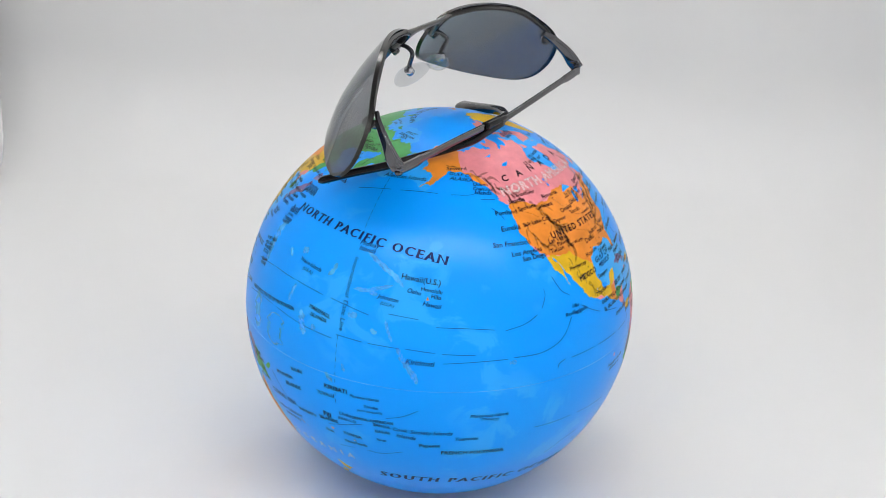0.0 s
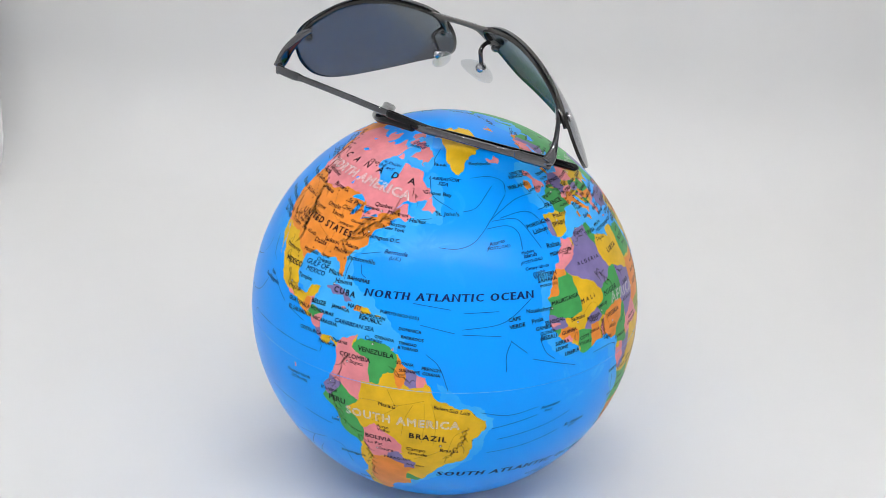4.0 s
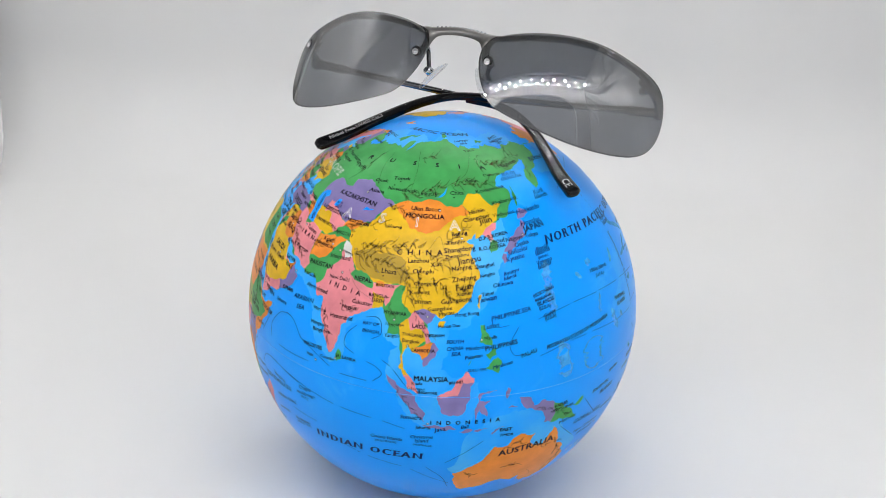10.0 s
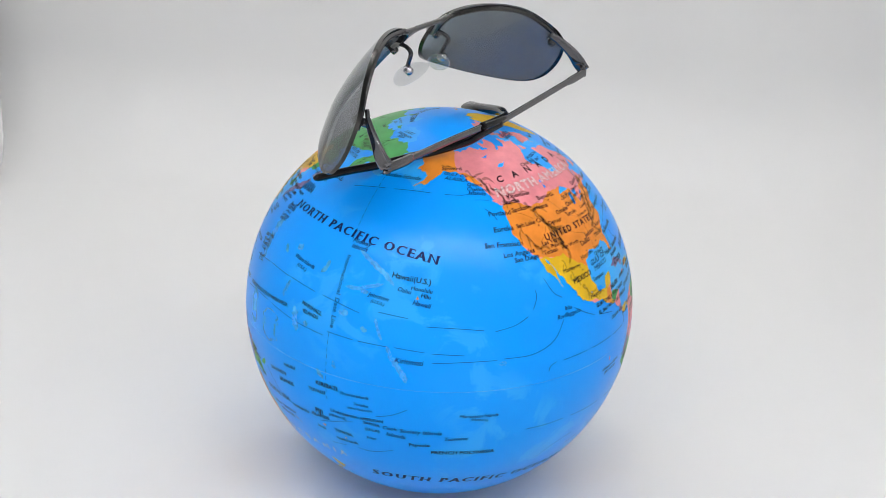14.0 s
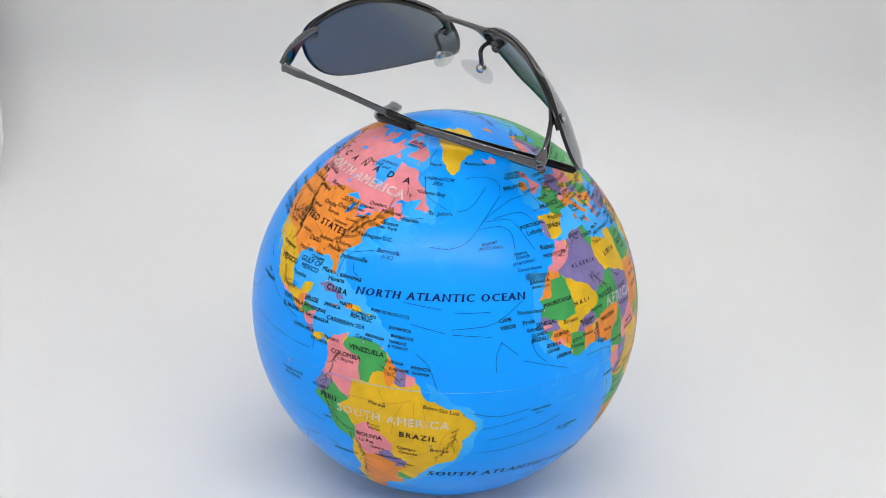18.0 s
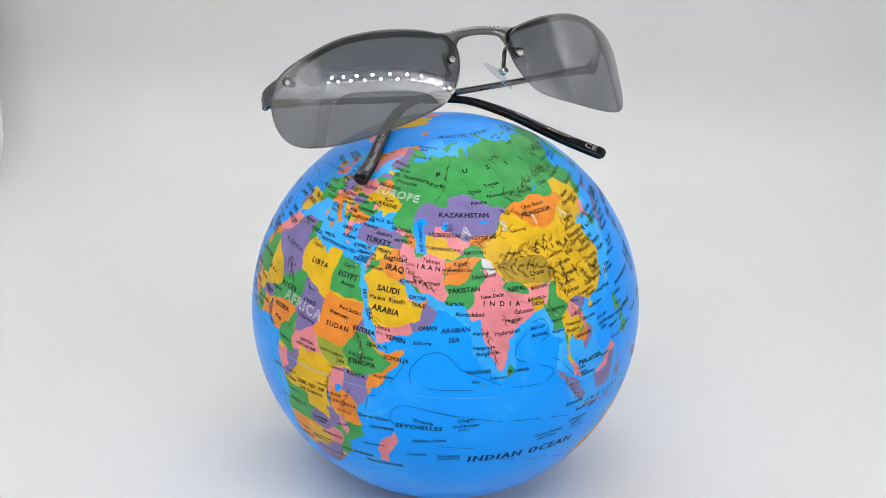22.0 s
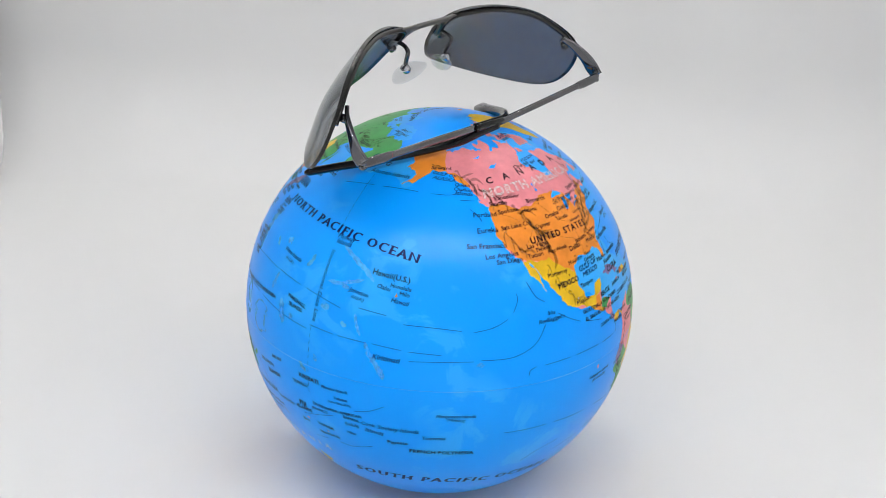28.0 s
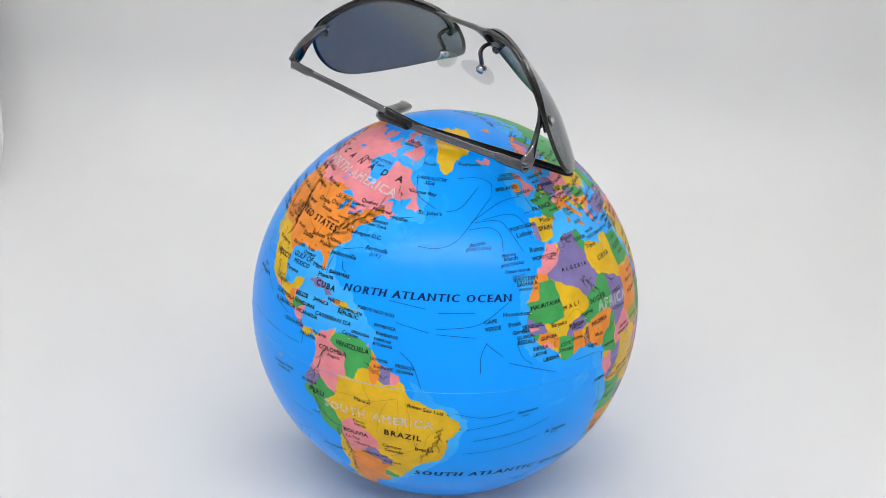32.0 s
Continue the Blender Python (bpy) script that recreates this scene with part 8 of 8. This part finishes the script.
# ---- print on the temple tips ----
def tip_print(text, s, lo, hi, tall, back_to_front):
    path = TIPS[s][::-1]
    run = [0.0]
    for a, b in zip(path, path[1:]):
        run.append(run[-1] + (b - a).length)

    def at(x, y):
        """x along the blade from its end, y across it."""
        k = max(i for i in range(len(run)) if run[i] <= x)
        d = (path[k + 1] - path[k]).normalized()
        p = path[k] + d * (x - run[k])
        face = (FACE - d * FACE.dot(d)).normalized()
        across = face.cross(d) * (-1 if back_to_front else 1)
        return p + across * y + face * 0.00158
    cu = bpy.data.curves.new("words", "FONT")
    cu.body, cu.resolution_u, cu.offset = text, 2, 0.008
    ob = new("words", cu)
    bpy.context.view_layer.update()
    deps = bpy.context.evaluated_depsgraph_get()
    me = ob.evaluated_get(deps).to_mesh()
    co = np.array([tuple(v.co) for v in me.vertices])
    faces = [tuple(p.vertices) for p in me.polygons]
    k = (hi - lo) / np.ptp(co[:, 0])
    out = []
    for x, y, _ in co:
        x = (x - co[:, 0].min()) * k
        out.append(at(hi - x if back_to_front else lo + x, (y - .35) * tall))
    bpy.data.objects.remove(ob)
    temple = [o for o in sunglasses.children if o.name.startswith("temple")][0 if s > 0 else 1]
    mesh_object("tip_lettering", out, faces, silver_ink, temple, smooth=False, label="small silver print")


tip_print("Nickel Free UV400 Cat.3", -1, .0055, .0275, .0022, False)
tip_print("CE", 1, .0035, .0080, .0034, True)


# ---- turning ----
def motions():
    rows = []
    for t, degrees in TURN:
        # rise and fall fitted to the ball's outline in the camera's view
        rows.append((t, pose(0, 0, .0108 * R * (1 + math.cos(radians(degrees - 15))), 0, 0, degrees)))
    walk(globe, rows)
    walk(sunglasses, rows)


TURN = [
    (0, 4.83), (0.5, -7.58), (1, -20.35), (1.5, -33.40), (2, -46.08), (2.5, -60.33), (3, -73.98), (4, -99.99),
    (4.5, -112.65), (5, -125.50), (5.5, -138.94), (6, -152.16), (6.5, -165.26), (7, -178.47), (7.5, -191.51), (8, -205.12),
    (8.5, -218.40), (9, -231.05), (9.5, -243.57), (10, -256.24), (10.5, -268.77), (11, -281.82), (11.5, -295.73), (12, -308.24),
    (12.5, -320.75), (13, -333.09), (13.5, -345.59), (14, -358.11), (14.5, -370.88), (15, -384.48), (16, -410.37), (16.5, -423.13),
    (17, -436.12), (17.5, -449.88), (18, -462.84), (18.5, -476.63), (19, -489.86), (19.5, -502.62), (20, -515.85), (20.5, -529.62),
    (21, -543.00), (21.5, -556.20), (22, -569.78), (22.5, -583.31), (23, -595.84), (23.5, -608.24), (24, -621.31), (24.5, -634.11),
    (25, -646.36), (25.5, -659.32), (26, -672.09), (26.5, -684.95), (27, -698.46), (28, -724.41), (28.5, -737.47), (29, -749.77),
    (29.5, -762.60), (30, -775.45), (30.5, -787.96), (31, -800.37), (31.5, -813.47), (32, -827.20)]
motions()
